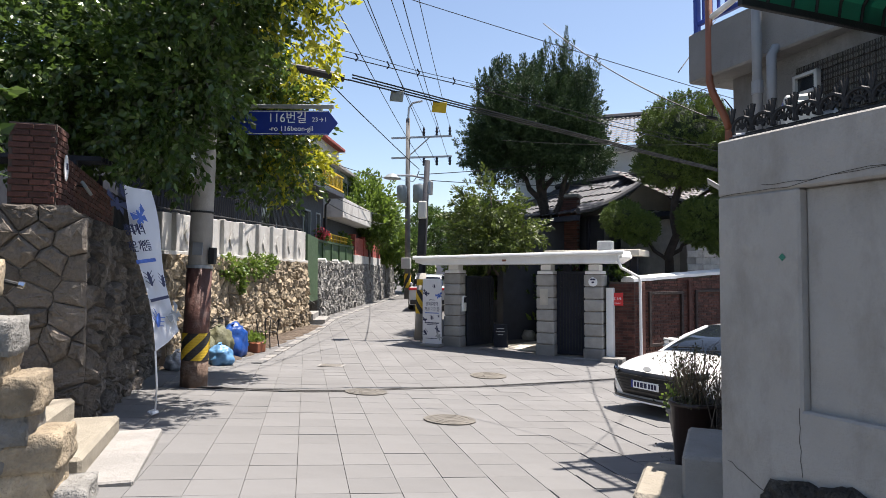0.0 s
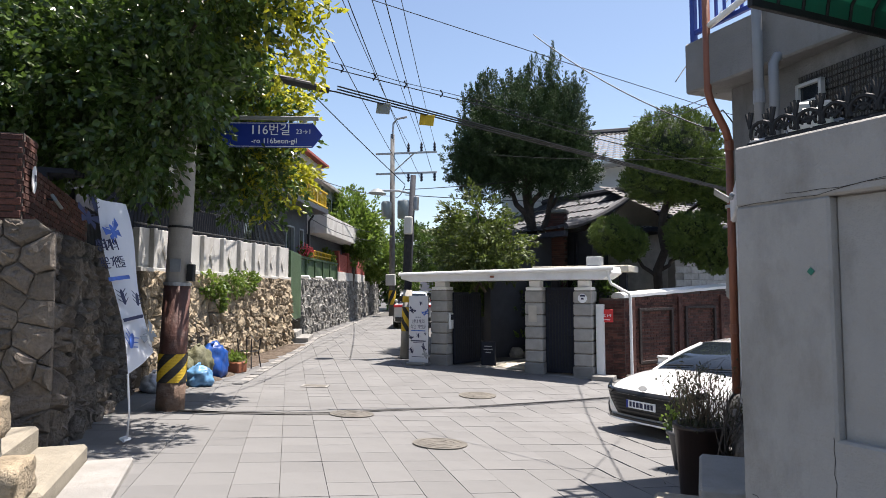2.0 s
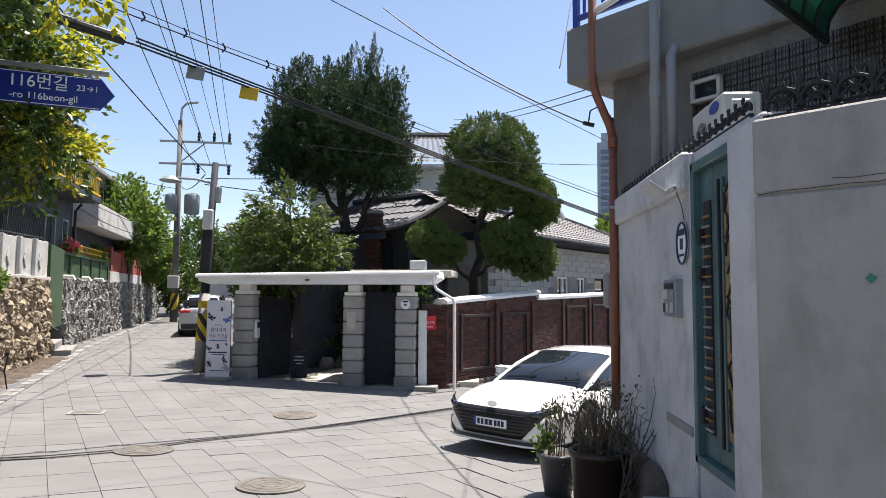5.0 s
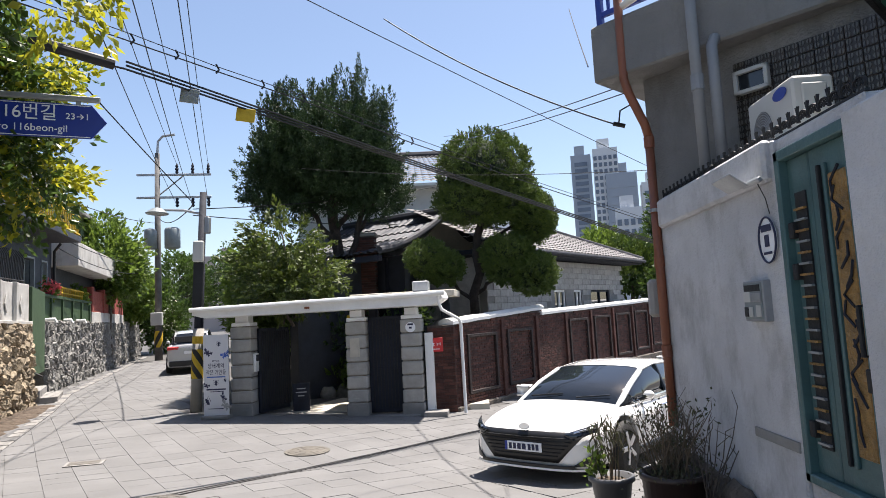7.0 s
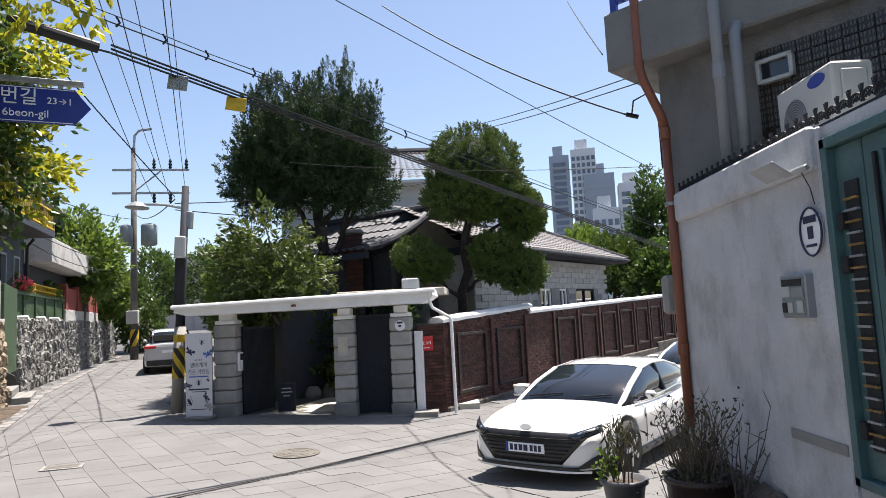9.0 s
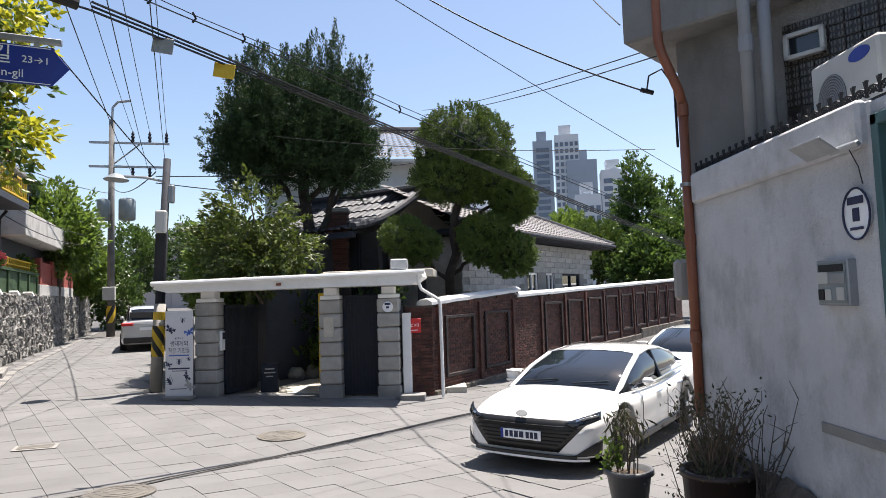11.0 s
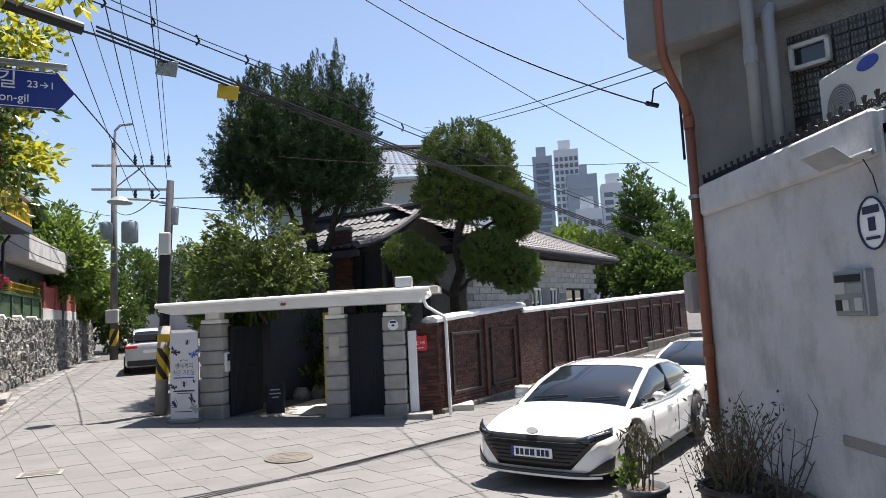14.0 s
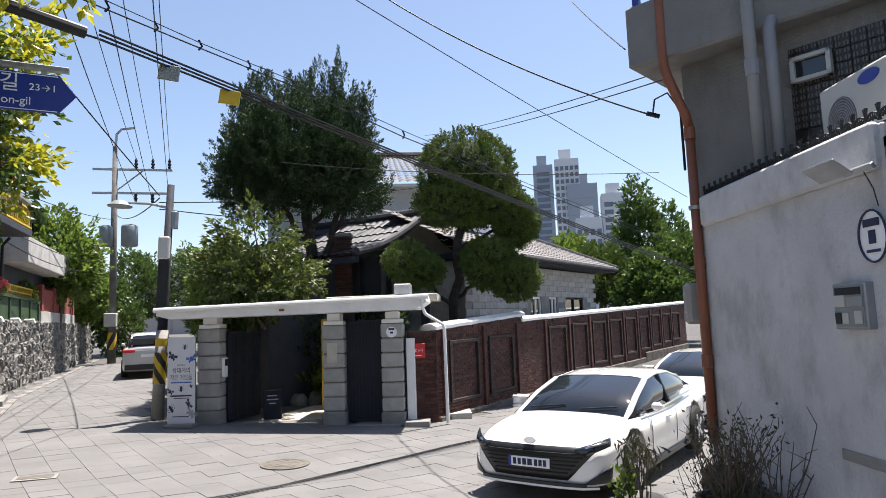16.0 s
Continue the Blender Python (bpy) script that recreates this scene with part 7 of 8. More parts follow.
print_bars(flat, [(0.12, 0.5, 0.5, 0.535)], 0, INK)
for x, z, s, a, mtl, w in ((0.3, 1.75, 0.2, 10, INK, False), (0.12, 1.6, 0.2, 30, INK, True), (0.48, 1.45, 0.2, -20, INK_BLUE, True), (0.25, 0.75, 0.2, 0, INK, False), (0.5, 0.7, 0.18, 20, INK, False), (0.14, 0.3, 0.22, 40, INK_BLUE, False), (0.5, 0.3, 0.2, -30, STEEL_GREY, True)):
    insect(flat, x, z, s, a, 0, mtl, w)
for o in flat.children:
    o.matrix_basis = shear @ o.matrix_basis
part("cord", tubed([(0, 0, 0), Vector((-0.02, 0.05, -0.4)), Vector((-4.7, 3.35, 0.42)) - bl], 0.012, 5), SIGN_WHITE, ban)
part("cord_end", tubed([Vector(p) - bl for p in ((-4.7, 3.35, 0.42), (-4.75, 3.3, 0.4), (-4.68, 3.28, 0.39), (-4.72, 3.4, 0.39))], 0.02, 5), SIGN_WHITE, ban)


# ---- clutter behind the near pole ----
def sack(name, at, size, material, label, seed):
    t = thing(name, pose(*at), label, "bag")
    b = bmesh.new()
    bmesh.ops.create_icosphere(b, subdivisions=4, radius=1.0)
    for v in b.verts:
        n = noise.noise(v.co * 2.2 + Vector((seed, 0, 0))) * 0.25 + noise.noise(v.co * 6 + Vector((seed, 3, 0))) * 0.1
        v.co *= 1 + n
        v.co = Vector((v.co.x * size[0], v.co.y * size[1], max(-0.6, v.co.z) * size[2] + size[2] * 0.6))
    part("body", b, material, t, "", True)
    part("tied_neck", lathe([(0.05, 0), (0.02, 0.06), (0.07, 0.14), (0.01, 0.13)], 10), material, t).matrix_basis = pose(0.1 * size[0], 0, size[2] * 1.5, 25, 10, 0) @ Matrix.Scale(0.6, 4)
    return t


sack("rubbish_bag", (-8.75, 9.3, ground_at(-8.75, 9.3)), (0.33, 0.36, 0.46), BAG_BLUE, "full blue plastic rubbish bag against the wall", 2)
sack("rubbish_bag", (-7.85, 7.9, ground_at(-7.85, 7.9)), (0.3, 0.24, 0.24), BAG_PALE, "small pale blue bag lying beside the pole", 5)
sack("sack", (-8.55, 8.65, ground_at(-8.55, 8.65)), (0.3, 0.3, 0.46), BAG_OLIVE, "olive woven sack leaning behind the pole", 7)
sack("sack", (-7.75, 6.7, ground_at(-7.75, 6.7)), (0.25, 0.2, 0.2), BAG_WHITE, "crumpled white sack behind the pole", 9)
sack("sack", (-8.3, 7.9, ground_at(-8.3, 7.9)), (0.3, 0.25, 0.35), BAG_OLIVE, "dull green sack by the stone wall", 12)
ybox = thing("yellow_container", m2 @ pose(1.35, -0.12, 1.3), "yellow plastic container hung on the stone wall", "container")
part("body", boxed((-0.11, -0.1, 0.0), (0.11, 0.06, 0.42), 0.03), YELLOW, ybox)
part("lid", boxed((-0.12, -0.11, 0.36), (0.12, 0.07, 0.43), 0.015), YELLOW, ybox)
pl = thing("flower_pot", pose(-8.85, 10.15, ground_at(-8.85, 10.15)), "terracotta square planter with sprouting plants", "plant pot")
part("pot", boxed((-0.25, -0.16, 0), (0.25, 0.16, 0.24), 0.02), PIPE_BROWN, pl)
part_of("leaves", leaf_mesh("leaves", rng.normal(size=(160, 3)) * (0.14, 0.1, 0.06) + (0, 0, 0.3), np.tile((0, 0, 1.0), (160, 1)), 0.1, 0.03, 31), GREEN_LEAF, pl)
chair = thing("metal_plant_stand", pose(-9.1, 11.0, ground_at(-9.1, 11.0)), "small black wrought iron plant stand", "plant stand")
for x in (-0.22, 0.22):
    for y in (-0.18, 0.18):
        part("leg", tubed([(x, y, 0), (x * 0.8, y * 0.8, 0.35), (x, y, 0.72)], 0.014, 6), BLACK_METAL, chair)
part("ring", tubed([(0.22 * math.cos(a), 0.18 * math.sin(a), 0.4) for a in np.linspace(0, 2 * math.pi, 17)], 0.012, 6), BLACK_METAL, chair)
part("back_scroll", tubed([(-0.22, 0.18, 0.7), (-0.1, 0.18, 0.78), (0.1, 0.18, 0.6), (0.22, 0.18, 0.72)], 0.012, 6), BLACK_METAL, chair)

# ---- signs and fittings at the gate ----
rs = thing("red_notice", frame_of((-0.92, 13.44), (-0.6, 13.47), 1.3), "red notice board with white lettering beside the gate", "notice")
part("plate", boxed((0, -0.02, 0), (0.27, 0.0, 0.3), 0.004), RED, rs)
glyphs(rs, 0.05, 0.12, 0.075, 3, -0.021, SIGN_WHITE, 22)
print_bars(rs, [(0.06, 0.2, 0.05, 0.065)], -0.021, SIGN_WHITE)
br_ = wall_slab("wall_gate_return", (-0.98, 13.52), (-0.4, 13.6), -0.2, 1.86, 0.25, BRICK_MORTAR, "short brick return beside the gate")
sstep = thing("door_step", pose(-0.85, 13.1, ground_at(-0.8, 13.1), 0, 0, -5), "small stone step beside the gate pillar", "step")
part("block", boxed((-0.25, -0.12, -0.05), (0.25, 0.25, 0.11), 0.012), CONCRETE, sstep)
cact = thing("courtyard_planting", pose(-2.9, 16.6, 0.08), "shrubs and rocks in the shaded courtyard", "planting")
part_of("leaves", tufted("leaves", [(0, 0, 0.55, 0.35, 0.3, 0.5), (0.4, 0.3, 0.7, 0.3, 0.3, 0.6), (-0.5, 0.2, 0.4, 0.4, 0.3, 0.4)], 200, 10, 231, 0.14, 0.03, 0.25, 0.4, 0.3), GREEN_LEAF, cact)
for k in range(5):
    b = bmesh.new()
    bmesh.ops.create_icosphere(b, subdivisions=2, radius=0.22)
    for v in b.verts:
        v.co *= 1 + 0.3 * noise.noise(v.co * 6 + Vector((k * 2, 5, 0)))
    o = part("rock", b, STONE_GREY, cact)
    o.location = (-0.9 + 0.42 * k, -0.2 + 0.1 * (k % 2), 0.12)
bush_blobs = [(-0.7, 0.2, 1.5, 0.7, 0.5, 0.7), (0.45, 0.5, 1.35, 0.6, 0.5, 0.8), (-1.5, 0.4, 1.7, 0.6, 0.5, 0.9), (1.2, 0.9, 1.9, 0.5, 0.5, 0.7)]
tree("courtyard_shrub", "dark evergreen shrub in the shaded courtyard", [((0, 0.5, 0), (0, 0.4, 1.4), 0.06, 0.03), ((-1.1, 0.4, 0), (-1.0, 0.3, 1.4), 0.06, 0.03)], [((0, 0.4, 0.9), (0.5, 0.5, 1.5), 0.03, 0.015)], BARK,
     [("crown", tufted("crown", bush_blobs, 500, 14, 241, 0.12, 0.03, 0.3, 0.2, 0.3, 0.4), BROAD)], (-2.9, 17.0, 0.08))
fridge = thing("white_cabinet", pose(-2.95, 18.2, 0.08), "grey-white appliance standing in the courtyard", "appliance")
part("case", boxed((-0.1, 0.35, 0), (0.75, 0.9, 1.75), 0.03), AC_WHITE, fridge)
part("panel", boxed((0.05, 0.33, 0.9), (0.35, 0.35, 1.5), 0.01), STEEL_GREY, fridge)


# ---- ground fittings ----
def cover(name, at, rad, label):
    z = ground_at(*at) + 0.004
    t = thing(name, pose(at[0], at[1], z, math.degrees(math.atan(-0.05)) if at[1] < 9.1 else 0.5, math.degrees(math.atan(0.03)), 0), label, "manhole cover", "manhole covers")
    part("frame", lathe([(rad * 0.93, 0), (rad, 0), (rad, 0.012), (rad * 0.93, 0.014)], 36), MANHOLE, t)
    lid = part("lid", lathe([(0.01, 0), (rad * 0.92, 0), (rad * 0.92, 0.008), (0.01, 0.01)], 36), MANHOLE, t, "cast iron lid")
    b = bmesh.new()
    for q in (0.3, 0.55, 0.8):
        n = int(40 * q)
        for k in range(n):
            a = 2 * math.pi * k / n
            box(b, (-0.014, -0.03, 0.009), (0.014, 0.03, 0.017), 0.0, pose(0, 0, 0, 0, 0, math.degrees(a)) @ pose(rad * q, 0, 0))
    part("raised_pattern", b, MANHOLE, lid)


cover("manhole_cover", (-1.74, 5.37), 0.34, "round cast iron manhole cover set in the paving")
cover("manhole_cover", (-2.80, 9.91), 0.36, "round cast iron manhole cover set in the paving")
cover("manhole_cover", (-3.75, 6.70), 0.34, "round cast iron manhole cover set in the paving")
dr = thing("drain_cover", pose(-6.09, 9.3, ground_at(-6.09, 9.3) + 0.005, 0, 1.7, 20), "small rectangular drain grating in the road", "drain")
part("frame", boxed((-0.27, -0.17, 0), (0.27, 0.17, 0.012), 0.003), CONCRETE, dr)
part("grate", boxed((-0.22, -0.12, 0.01), (0.22, 0.12, 0.018), 0.003), MANHOLE, dr)
lc = thing("ground_cable", Matrix.Identity(4), "black cable lying loosely across the paving", "cable")
for off in (0.0, 0.05):
    pts = []
    for x, y in ((-5.98, 5.35), (-5.2, 5.72), (-4.6, 6.1), (-4.05, 6.6), (-3.5, 7.4), (-2.6, 8.5), (-1.3, 10.02), (-0.3, 11.1), (1.0, 12.2)):
        pts.append((x + off, y - off * (1 + math.sin(x)), ground_at(x, y) + 0.014))
    fine = []
    for p, q in zip(pts, pts[1:]):
        fine += [Vector(p).lerp(Vector(q), k / 4) for k in range(4)]
    part("cable", tubed(fine + [Vector(pts[-1])], 0.009, 6), WIRE, lc)

# ---- overhead lines ----


def sagging(a, b, sag, n=18):
    a, b = Vector(a), Vector(b)
    return [a.lerp(b, k / n) - Vector((0, 0, sag * 4 * (k / n) * (1 - k / n))) for k in range(n + 1)]


def line(label, runs, radius):
    t = thing("overhead_cable", Matrix.Identity(4), label, "cable", "overhead lines")
    for a, b, sag in runs:
        part("cable", tubed(sagging(a, b, sag), radius, 5), WIRE, t)
    return t


TUBE, FARB = Vector((-4.18, 6.91, 5.31)), Vector((6.86, 18.53, 3.45))
FAR = TUBE + (FARB - TUBE) * 2.4
bun = line("thick bundle of black overhead cables crossing the street", [((-6.1, 5.3, 5.55), TUBE, 0.02)] + [(TUBE + Vector((0, 0, 0.05 * k)), FAR + Vector((0.5 * k, 0, 0.15 * k)), 0.1 + 0.12 * k) for k in range(3)], 0.014)
part("splice_sleeve", tubed([TUBE + Vector((-0.75, -0.72, 0.12)), TUBE + Vector((-0.1, -0.1, 0.03))], 0.07, 12), WIRE, bun, "thick black splice sleeve")
for p, mt, w in ((0.05, STEEL_GREY, 0.12), (0.1, YELLOW, 0.13)):
    c = TUBE + (FARB - TUBE) * p + Vector((0, 0, -0.05 - 0.4 * p))
    o = part("cable_tag", boxed((-w, -0.008, -0.11), (w, 0.008, 0.08), 0.004), mt, bun, "small hanging cable tag")
    o.matrix_basis = pose(c.x, c.y, c.z, 0, 8, 10)
STRAND = [(-6.1, 4.9, 6.0), (-4.14, 6.95, 5.68), (-3.37, 7.76, 5.56), (-2.42, 8.76, 5.42), (-0.91, 10.35, 5.1), (1.94, 13.35, 4.66), (6.9, 18.6, 3.95)]
strand = thing("overhead_cable", Matrix.Identity(4), "twin black strand clipped together above the cable bundle", "cable", "overhead lines")
part("cable", tubed(STRAND, 0.009, 5), WIRE, strand)
part("cable", tubed([Vector(p) + Vector((0.02, -0.02, 0.07 + 0.02 * math.sin(k * 2))) for k, p in enumerate(STRAND)], 0.006, 5), WIRE, strand)
for k in (1, 2, 3, 4):
    for u in (0.0, 0.5):
        p = Vector(STRAND[k]).lerp(Vector(STRAND[k + 1]), u)
        part("clip", tubed([p + Vector((0, 0, -0.03)), p + Vector((0.03, 0.03, 0.03)), p + Vector((0, 0, 0.1))], 0.014, 6), WIRE, strand)
for k, (x, z) in enumerate(((1.05, 10.95), (1.9, 10.95), (2.75, 10.95), (1.05, 8.6), (1.9, 8.6), (2.75, 8.6))):
    p = tpole.matrix_world @ Vector((x, 0, z))
    line("long power line running from the tall pole over the street", [(p, (0.2 + 0.9 * (k % 3), -9.0, 10.5 if k < 3 else 9.3), 0.6)], 0.013)
line("service wires between the poles of the street", [(tpole.matrix_world @ Vector((0, 0, 8.0)), (DPX, DPY, 5.0), 0.4), (tpole.matrix_world @ Vector((0, 0, 7.6)), (-12.5, 16.0, 6.6), 0.3), (tpole.matrix_world @ Vector((0.0, 0, 5.2)), (-13.6, 20.5, 5.4), 0.3), (tpole.matrix_world @ Vector((0.0, 0, 5.0)), (-13.6, 20.5, 5.0), 0.5), ((-6.1, 5.5, 6.4), (-13.0, 18.8, 5.6), 0.25)], 0.015)
line("service wires from the slim pole towards the house", [((DPX, DPY, 4.75), (3.0, 26.0, 6.0), 0.3), ((DPX, DPY, 4.9), (-0.3, 21.0, 6.5), 0.15), ((DPX, DPY, 5.05), (-5.0, -6.0, 10.0), 0.3)], 0.012)
CONN = Vector((1.72, 5.45, 3.84))
hook = line("black service cable ending at the house corner bracket", [(CONN + Vector((-0.28, 0.02, -0.02)), (-1.0, 7.4, 5.98), 0.12)], 0.008)
line("thin wires from the upper house towards the street poles", [((-3.6, 4.5, 6.15), (5.47, 14.37, 4.67), 0.05), ((-0.43, 16.7, 6.83), (1.5, 5.34, 4.1), 0.1), ((-0.44, 17.2, 7.1), (1.52, 5.4, 4.2), 0.1), ((-3.5, 13.0, 5.4), (3.38, 10.48, 4.4), 0.12), ((1.85, 9.6, 7.0), (1.11, 5.11, 4.29), 0.02)], 0.006)
part("cable_loop", tubed([CONN + Vector((-0.28, 0.02, -0.02)), CONN + Vector((-0.26, 0, 0.12)), CONN + Vector((-0.14, 0, 0.18)), CONN + Vector((-0.06, 0, 0.06)), CONN + Vector((-0.03, 0, 0.0))], 0.008, 6), WIRE, hook)
part("clamp", tubed([CONN + Vector((-0.33, 0.02, 0.0)), CONN + Vector((-0.22, 0.02, -0.03))], 0.022, 8), WIRE, hook)
part("bracket", boxed((1.67, 5.42, 3.3), (1.69, 5.44, 3.88), 0.004), BLACK_METAL, hook, "black perforated bracket")


# ---- small pieces of walls and paving, last ----
def cells(length, z0, z1, w, h, seed):
    """Interlocking stone outlines that fill a wall face: each the area nearest to one scattered centre."""
    r = random.Random(seed)
    nx, nz = max(2, round(length / w)), max(2, round((z1 - z0) / h))
    at = {}
    for j in range(-1, nz + 1):
        for i in range(-1, nx + 1):
            at[i, j] = ((i + 0.5 + 0.5 * (j % 2) + r.uniform(-0.36, 0.36)) * length / nx, z0 + (j + 0.5 + r.uniform(-0.34, 0.34)) * (z1 - z0) / nz)
    for (i, j), (cx, cz) in at.items():
        poly = [(max(0.0, cx - 2 * w), max(z0, cz - 2 * h)), (min(length, cx + 2 * w), max(z0, cz - 2 * h)), (min(length, cx + 2 * w), min(z1, cz + 2 * h)), (max(0.0, cx - 2 * w), min(z1, cz + 2 * h))]
        for di in range(-2, 3):
            for dj in range(-2, 3):
                q = at.get((i + di, j + dj))
                if q is None or (di, dj) == (0, 0):
                    continue
                mx, mz, nxx, nzz = (cx + q[0]) / 2, (cz + q[1]) / 2, q[0] - cx, q[1] - cz
                side = [(x - mx) * nxx + (z - mz) * nzz for x, z in poly]
                cut = []
                for k in range(len(poly)):
                    a, b, sa, sb = poly[k], poly[(k + 1) % len(poly)], side[k], side[(k + 1) % len(poly)]
                    if sa <= 0:
                        cut.append(a)
                    if sa * sb < 0:
                        u = sa / (sa - sb)
                        cut.append((a[0] + (b[0] - a[0]) * u, a[1] + (b[1] - a[1]) * u))
                poly = cut
                if len(poly) < 3:
                    break
            if len(poly) < 3:
                break
        if len(poly) >= 3:
            area = sum(poly[k][0] * poly[(k + 1) % len(poly)][1] - poly[(k + 1) % len(poly)][0] * poly[k][1] for k in range(len(poly))) / 2
            if area > 0.15 * w * h:
                yield poly


def stone_face(parent, m, length, z0, z1, w, h, lean, material, rest, seed, proud=0.08, joint=0.012, limit=300):
    """Close-set rubble on a wall face: stones with a worn edge and an uneven front; up to limit are pieces, the rest one joined part."""
    r = random.Random(seed + 100)
    jv, jf = [], []
    for count, poly in enumerate(cells(length, z0, z1, w, h, seed)):
        n = len(poly)
        cx, cz = sum(p[0] for p in poly) / n, sum(p[1] for p in poly) / n
        size = sum(math.hypot(x - cx, z - cz) for x, z in poly) / n
        d = proud * r.uniform(0.35, 1.4)
        tx, tz = r.uniform(-0.25, 0.25) * d / size, r.uniform(-0.25, 0.25) * d / size
        fine = []
        for k in range(n):
            a, b = poly[k], poly[(k + 1) % n]
            fine += [a, ((a[0] + b[0]) / 2 + r.uniform(-0.05, 0.05) * size, (a[1] + b[1]) / 2 + r.uniform(-0.05, 0.05) * size)]
        n = len(fine)
        vs = []
        for scale, depth, rag in ((1 - joint / size, -0.03, 0.0), (0.97 - joint / size, 0.55 * d, 0.25), (0.72, d, 0.3), (0.36, d * 1.05, 0.35)):
            for x, z in fine:
                px, pz = cx + (x - cx) * scale, cz + (z - cz) * scale
                y = -depth - (tx * (px - cx) + tz * (pz - cz)) * (depth > 0) + r.uniform(-rag, rag) * d
                vs.append((px - cx, y, pz - cz))
        vs.append((0, -d * r.uniform(0.9, 1.2), 0))
        fs = [(q * n + k, q * n + (k + 1) % n, q * n + n + (k + 1) % n, q * n + n + k) for q in range(3) for k in range(n)]
        fs += [(3 * n + k, 3 * n + (k + 1) % n, 4 * n) for k in range(n)]
        mm = m @ pose(cx, lean * (cz - z0) / 2.5, cz)
        if count < limit:
            me = bpy.data.meshes.new("stone")
            me.from_pydata(vs, [], fs)
            o = part_of("stone", me, material, parent)
            o.matrix_basis = mm
        else:
            base = len(jv)
            jv += [tuple(mm @ Vector(v)) for v in vs]
            jf += [tuple(base + q for q in f) for f in fs]
    if jv:
        me = bpy.data.meshes.new("stones")
        me.from_pydata(jv, [], jf)
        tagged(part_of("stones", me, rest, parent), kind="stuff")


stone_face(retaining_near, m1, L1N, 0.25, 2.75, 0.3, 0.27, 0.28, STONE_DARK, STONE_DARK_REST, 3, 0.13, 0.005)
mE = frame_of(L1A + E2 * 3.4, L1A)
stone_face(retaining_near, mE, 3.4, 0.35, 2.8, 0.46, 0.22, 0.0, STONE_DARK, STONE_DARK_REST, 4, 0.055, 0.004, 120)
stone_face(retaining_mid, m2, L2N, 0.1, 2.45, 0.32, 0.28, 0.1, STONE_TAN, STONE_TAN_REST, 5, 0.1, 0.014)
stone_face(retaining_far, m3, 21.0, 0.25, 2.6, 0.15, 0.42, 0.15, STONE_GREY, STONE_GREY_REST, 6, 0.08, 0.012)


def brick_face(parent, m, s0, s1, z0, za, zb, limit, holes=()):
    """Running-bond bricks on the lane wall between s0 and s1, the top rising from za to zb."""
    vs, fs, count = [], [], 0
    j = 0
    while z0 + 0.07 * j < max(za, zb) - 0.06:
        z = z0 + 0.07 * j
        s = s0 - (0.105 if j % 2 else 0)
        while s < s1 - 0.03:
            a, c = max(s, s0), min(s + 0.2, s1)
            top = za + (zb - za) * (a - s0) / (s1 - s0)
            if c - a > 0.04 and z + 0.06 < top:
                inset = next((0.05 for h in holes if h[0] < (a + c) / 2 < h[1] and h[2] < z < h[3]), 0.0)
                if count < limit and c - a > 0.19 and s < 3.5:
                    o = part_of("brick", brick_me, BRICK, parent)
                    o.matrix_basis = m @ pose(a, 0.005 + inset * 0.4, z)
                    count += 1
                else:
                    b = len(vs)
                    y = -0.005 + inset * 0.5
                    vs += [tuple(m @ Vector(p)) for p in ((a, y, z), (c, y, z), (c, y, z + 0.058), (a, y, z + 0.058), (a, 0.06, z), (c, 0.06, z), (c, 0.06, z + 0.058), (a, 0.06, z + 0.058))]
                    fs += [tuple(b + i for i in f) for f in ((0, 1, 2, 3), (3, 2, 6, 7), (1, 5, 6, 2), (4, 0, 3, 7), (4, 5, 1, 0))]
            s += 0.21
        j += 1
    me = bpy.data.meshes.new("bricks")
    me.from_pydata(vs, [], fs)
    tagged(part_of("bricks", me, BRICK_REST, parent), kind="stuff")


mBW = frame_of(BA, BB)
panels = []
s = 0.55
while s < BLEN - 2:
    zb = 0.35 + max(0, s - 4) * 0.03
    zt = (1.55 if s < 3.6 else 1.62) + 0.02 * s * 0.9
    if not (STEP_S - 1.3 < s < STEP_S - 0.1):
        panels.append((s, s + 1.15, zb, zt))
    s += 1.75
brick_face(wall_brick, mBW, 0.0, STEP_S, 0.0, 1.86, 2.1, 290, panels)
brick_face(wall_brick, mBW, STEP_S, BLEN, 0.05, 1.95, 2.45, 0, panels)
brick_face(br_, frame_of((-0.98, 13.5), (-0.4, 13.58)), 0.0, 0.58, 0.0, 1.84, 1.84, 0)
# raised strips in place of recess lines, their shade put into the colour
for s0, s1, z0, z1 in panels:
    b = bmesh.new()
    for a, c in (((s0 - 0.06, z0 - 0.06), (s0 + 0.02, z1 + 0.06)), ((s1 - 0.02, z0 - 0.06), (s1 + 0.06, z1 + 0.06)), ((s0, z1 - 0.01), (s1, z1 + 0.06)), ((s0, z0 - 0.06), (s1, z0 + 0.01))):
        box(b, (a[0], -0.05, a[1]), (c[0], 0.03, c[1]), 0.006, mBW)
    part("panel_frame", b, BRICK_FRAME, wall_brick, "raised panel edging coloured dark like a shaded recess")
for k in range(int(BLEN / 1.75)):
    s = 0.2 + 1.75 * k
    b = bmesh.new()
    box(b, (s, -0.06, -0.1), (s + 0.13, 0.03, 1.85 + 0.02 * s), 0.008, mBW)
    part("pilaster", b, BRICK, wall_brick)

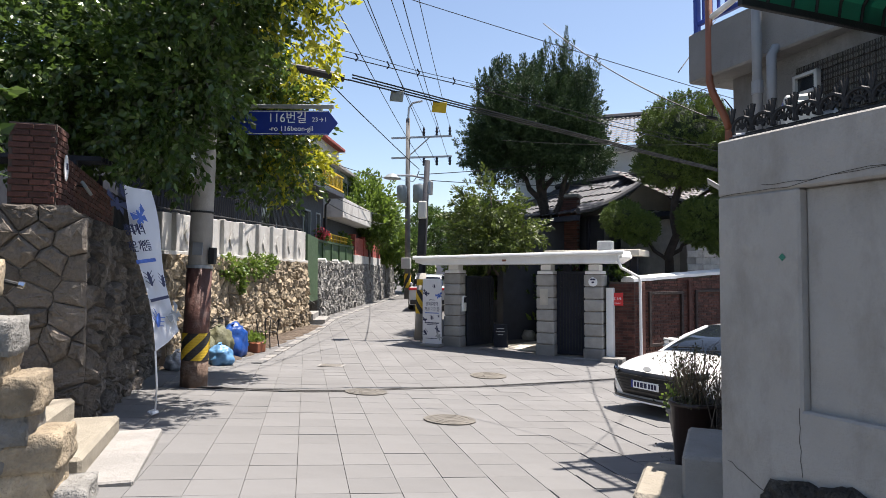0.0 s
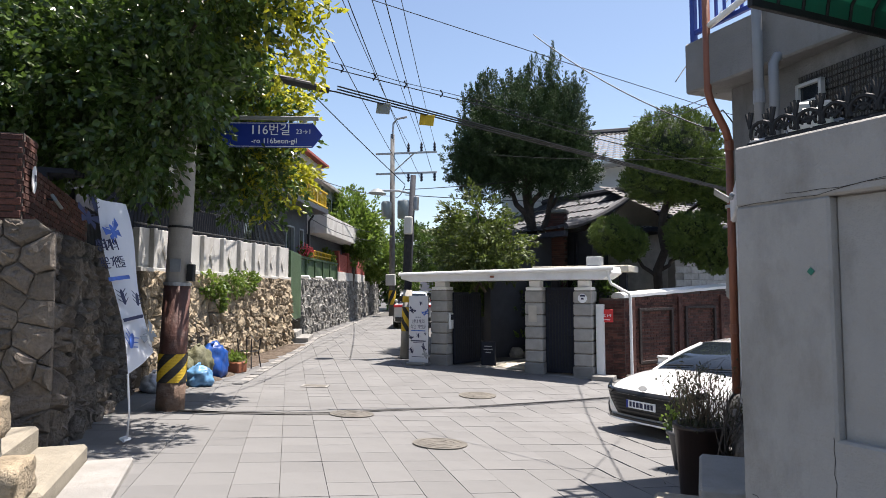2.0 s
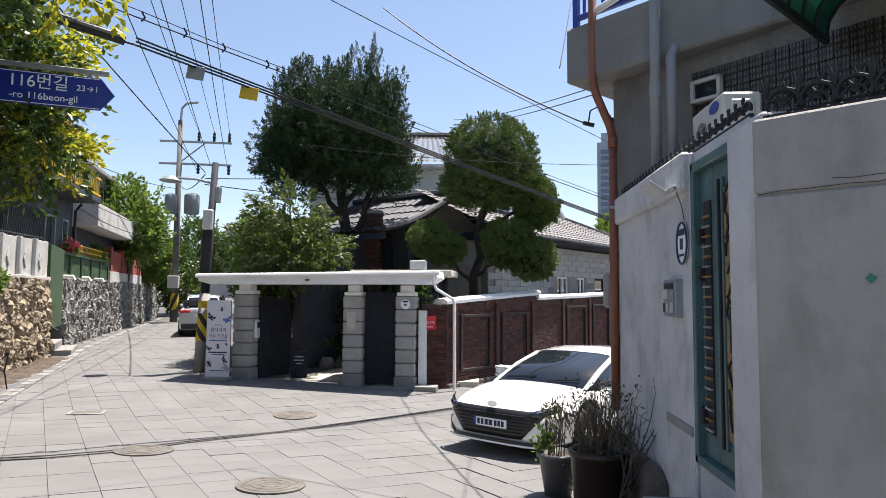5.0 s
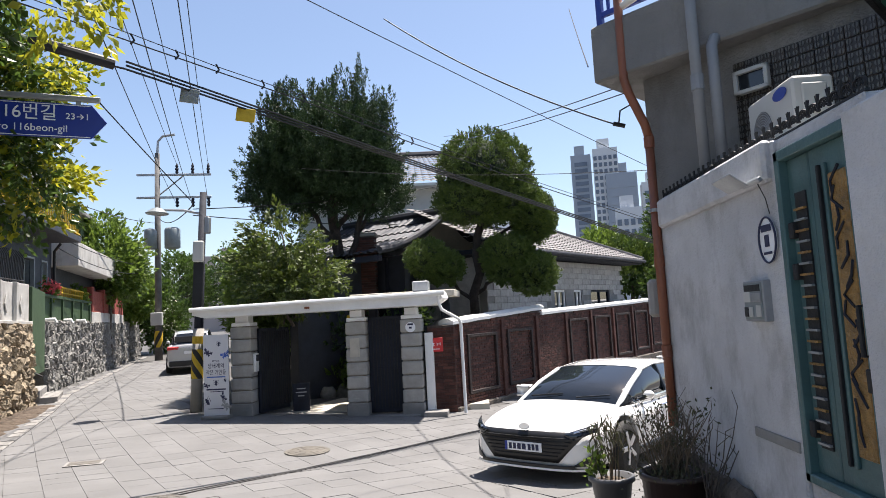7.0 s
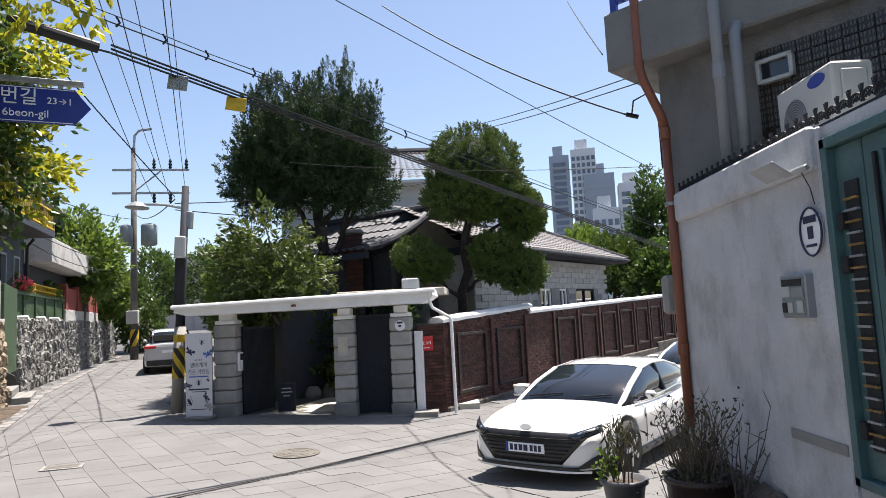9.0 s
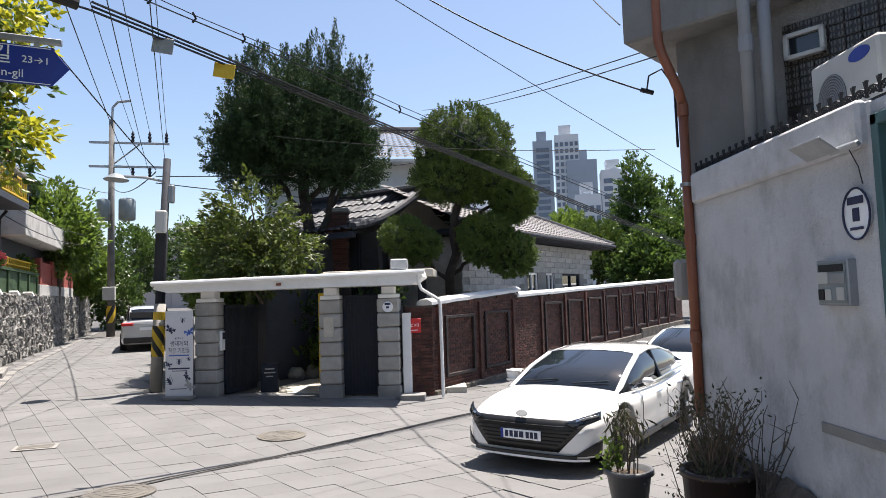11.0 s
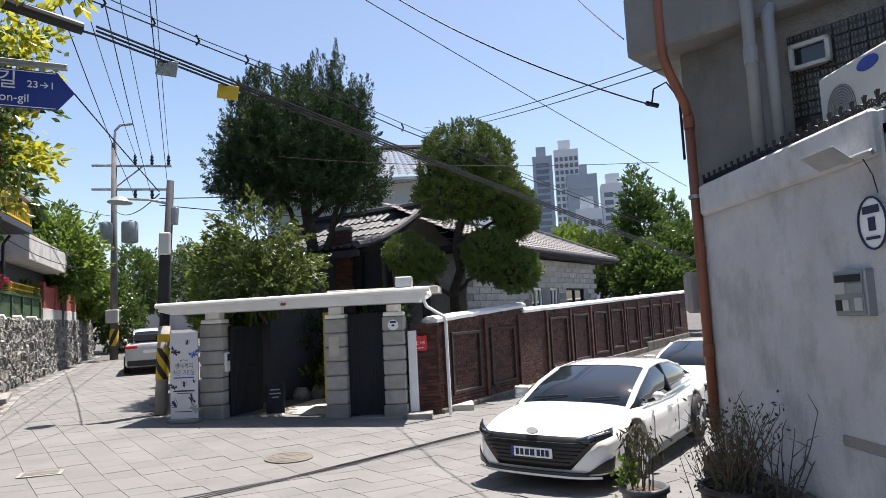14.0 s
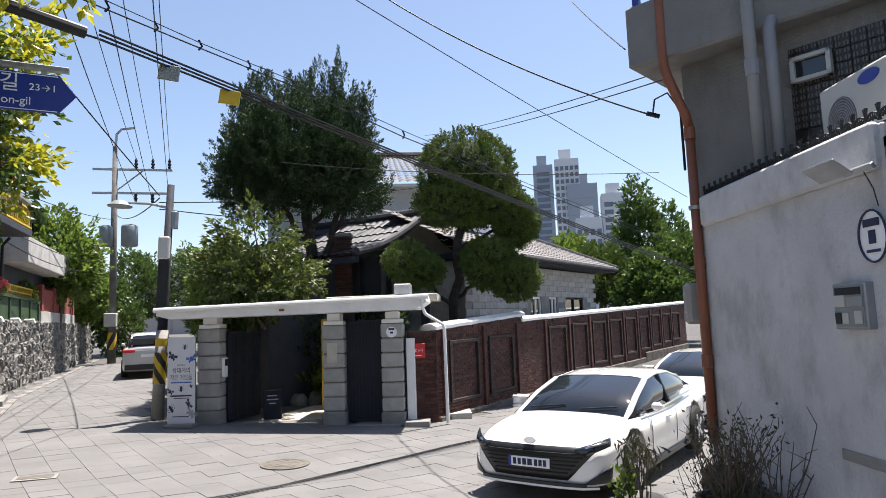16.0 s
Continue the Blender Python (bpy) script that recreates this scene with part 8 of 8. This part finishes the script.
# pavers
PD = Vector((-0.575, 0.818, 0))
PC = Vector((0.818, 0.575, 0))
PW, PL_ = 0.42, 0.43
slope = Vector((-0.03, -0.05))
b = bmesh.new()
box(b, (-PW / 2 + 0.0027, -PL_ / 2 + 0.0027, -0.02), (PW / 2 - 0.0027, PL_ / 2 - 0.0027, 0.0), 0.0)
for v in b.verts:
    w = PC * v.co.x + PD * v.co.y
    v.co = Vector((w.x, w.y, v.co.z + slope.x * w.x + slope.y * w.y))
paver_me = bpy.data.meshes.new("paver")
b.to_mesh(paver_me)
b.free()
paver_me.materials.append(PAVING)
vs, fs, count = [], [], 0
rp = random.Random(12)
for i in range(-40, 60):
    for j in range(-30, 130):
        c = PC * (i * PW - 0.028) + PD * (j * PL_)
        if not (-20 < c.x < 7 and -3 < c.y < 34):
            continue
        if c.y > 14 and c.x > -6.6 - (c.y - 14) * 0.34 and not (c.x > 0.2 + (c.y - 14) * 0.69):
            continue
        left = -8.3 - (c.y - 7) * 0.36 if c.y > 7 else -8.3 + (7 - c.y) * 0.84
        if c.x < left - 0.3 or (c.x > 1.7 and c.y < 5):
            continue
        dz = rp.uniform(-0.0025, 0.0025)
        if -4.2 < c.x < 0.6 and 0.5 < c.y < 7.5 and count < 300 and c.y < 8.8:
            o = new("paver", paver_me)
            o.parent = ground
            o.location = (c.x, c.y, ground_at(c.x, c.y) + dz)
            count += 1
        else:
            base = len(vs)
            for sx, sy in ((-1, -1), (1, -1), (1, 1), (-1, 1)):
                p = c + PC * (sx * (PW / 2 - 0.0027)) + PD * (sy * (PL_ / 2 - 0.0027))
                vs.append((p.x, p.y, ground_at(p.x, p.y) + dz))
            vs += [(x, y, z - 0.02) for x, y, z in vs[base:base + 4]]
            fs += [tuple(base + q for q in f) for f in ((0, 1, 2, 3), (0, 4, 5, 1), (1, 5, 6, 2), (2, 6, 7, 3), (3, 7, 4, 0))]
me = bpy.data.meshes.new("pavers")
me.from_pydata(vs, [], fs)
tagged(part_of("pavers", me, PAVING_REST, ground), kind="stuff")

# pale kerb stones along the street wall
kb = bmesh.new()
box(kb, (0, 0, -0.05), (0.42, 0.22, 0.035), 0.01)
kerb_me = bpy.data.meshes.new("kerb_stone")
kb.to_mesh(kerb_me)
kb.free()
kerb = thing("kerb", Matrix.Identity(4), "row of pale kerb stones along the retaining walls", "kerb", "", "structure")
pts = [Vector((-7.35, 8.6, 0)), Vector((-10.3, 15.2, 0)), Vector((-12.2, 19.0, 0)), Vector((-19.6, 39.0, 0))]
for a, c in zip(pts, pts[1:]):
    d = (c - a)
    n = int(d.length / 0.46)
    for k in range(n):
        p = a + d * (k / n)
        o = part_of("kerb_stone", kerb_me, CURB if k % 3 else CONCRETE, kerb)
        if k % 3 == 0:
            o.material_slots[0].link = "OBJECT"
            o.material_slots[0].material = PAVING
        o.matrix_basis = pose(p.x, p.y, ground_at(p.x, p.y), 0, 0, math.degrees(math.atan2(d.y, d.x)))
verge = thing("earth_verge", Matrix.Identity(4), "strip of bare earth at the foot of the stone wall", "verge", "", "structure")
b = bmesh.new()
for k in range(12):
    a = L2A.lerp(L2B, k / 12) + Vector((0.35, 0.1, 0))
    bmesh.ops.create_icosphere(b, subdivisions=2, radius=0.5, matrix=Matrix.Translation((a.x, a.y, ground_at(a.x, a.y) - 0.05)) @ Matrix.Diagonal((0.9, 1.2, 0.28, 1)))
part("earth", b, SOIL, verge, "", True)
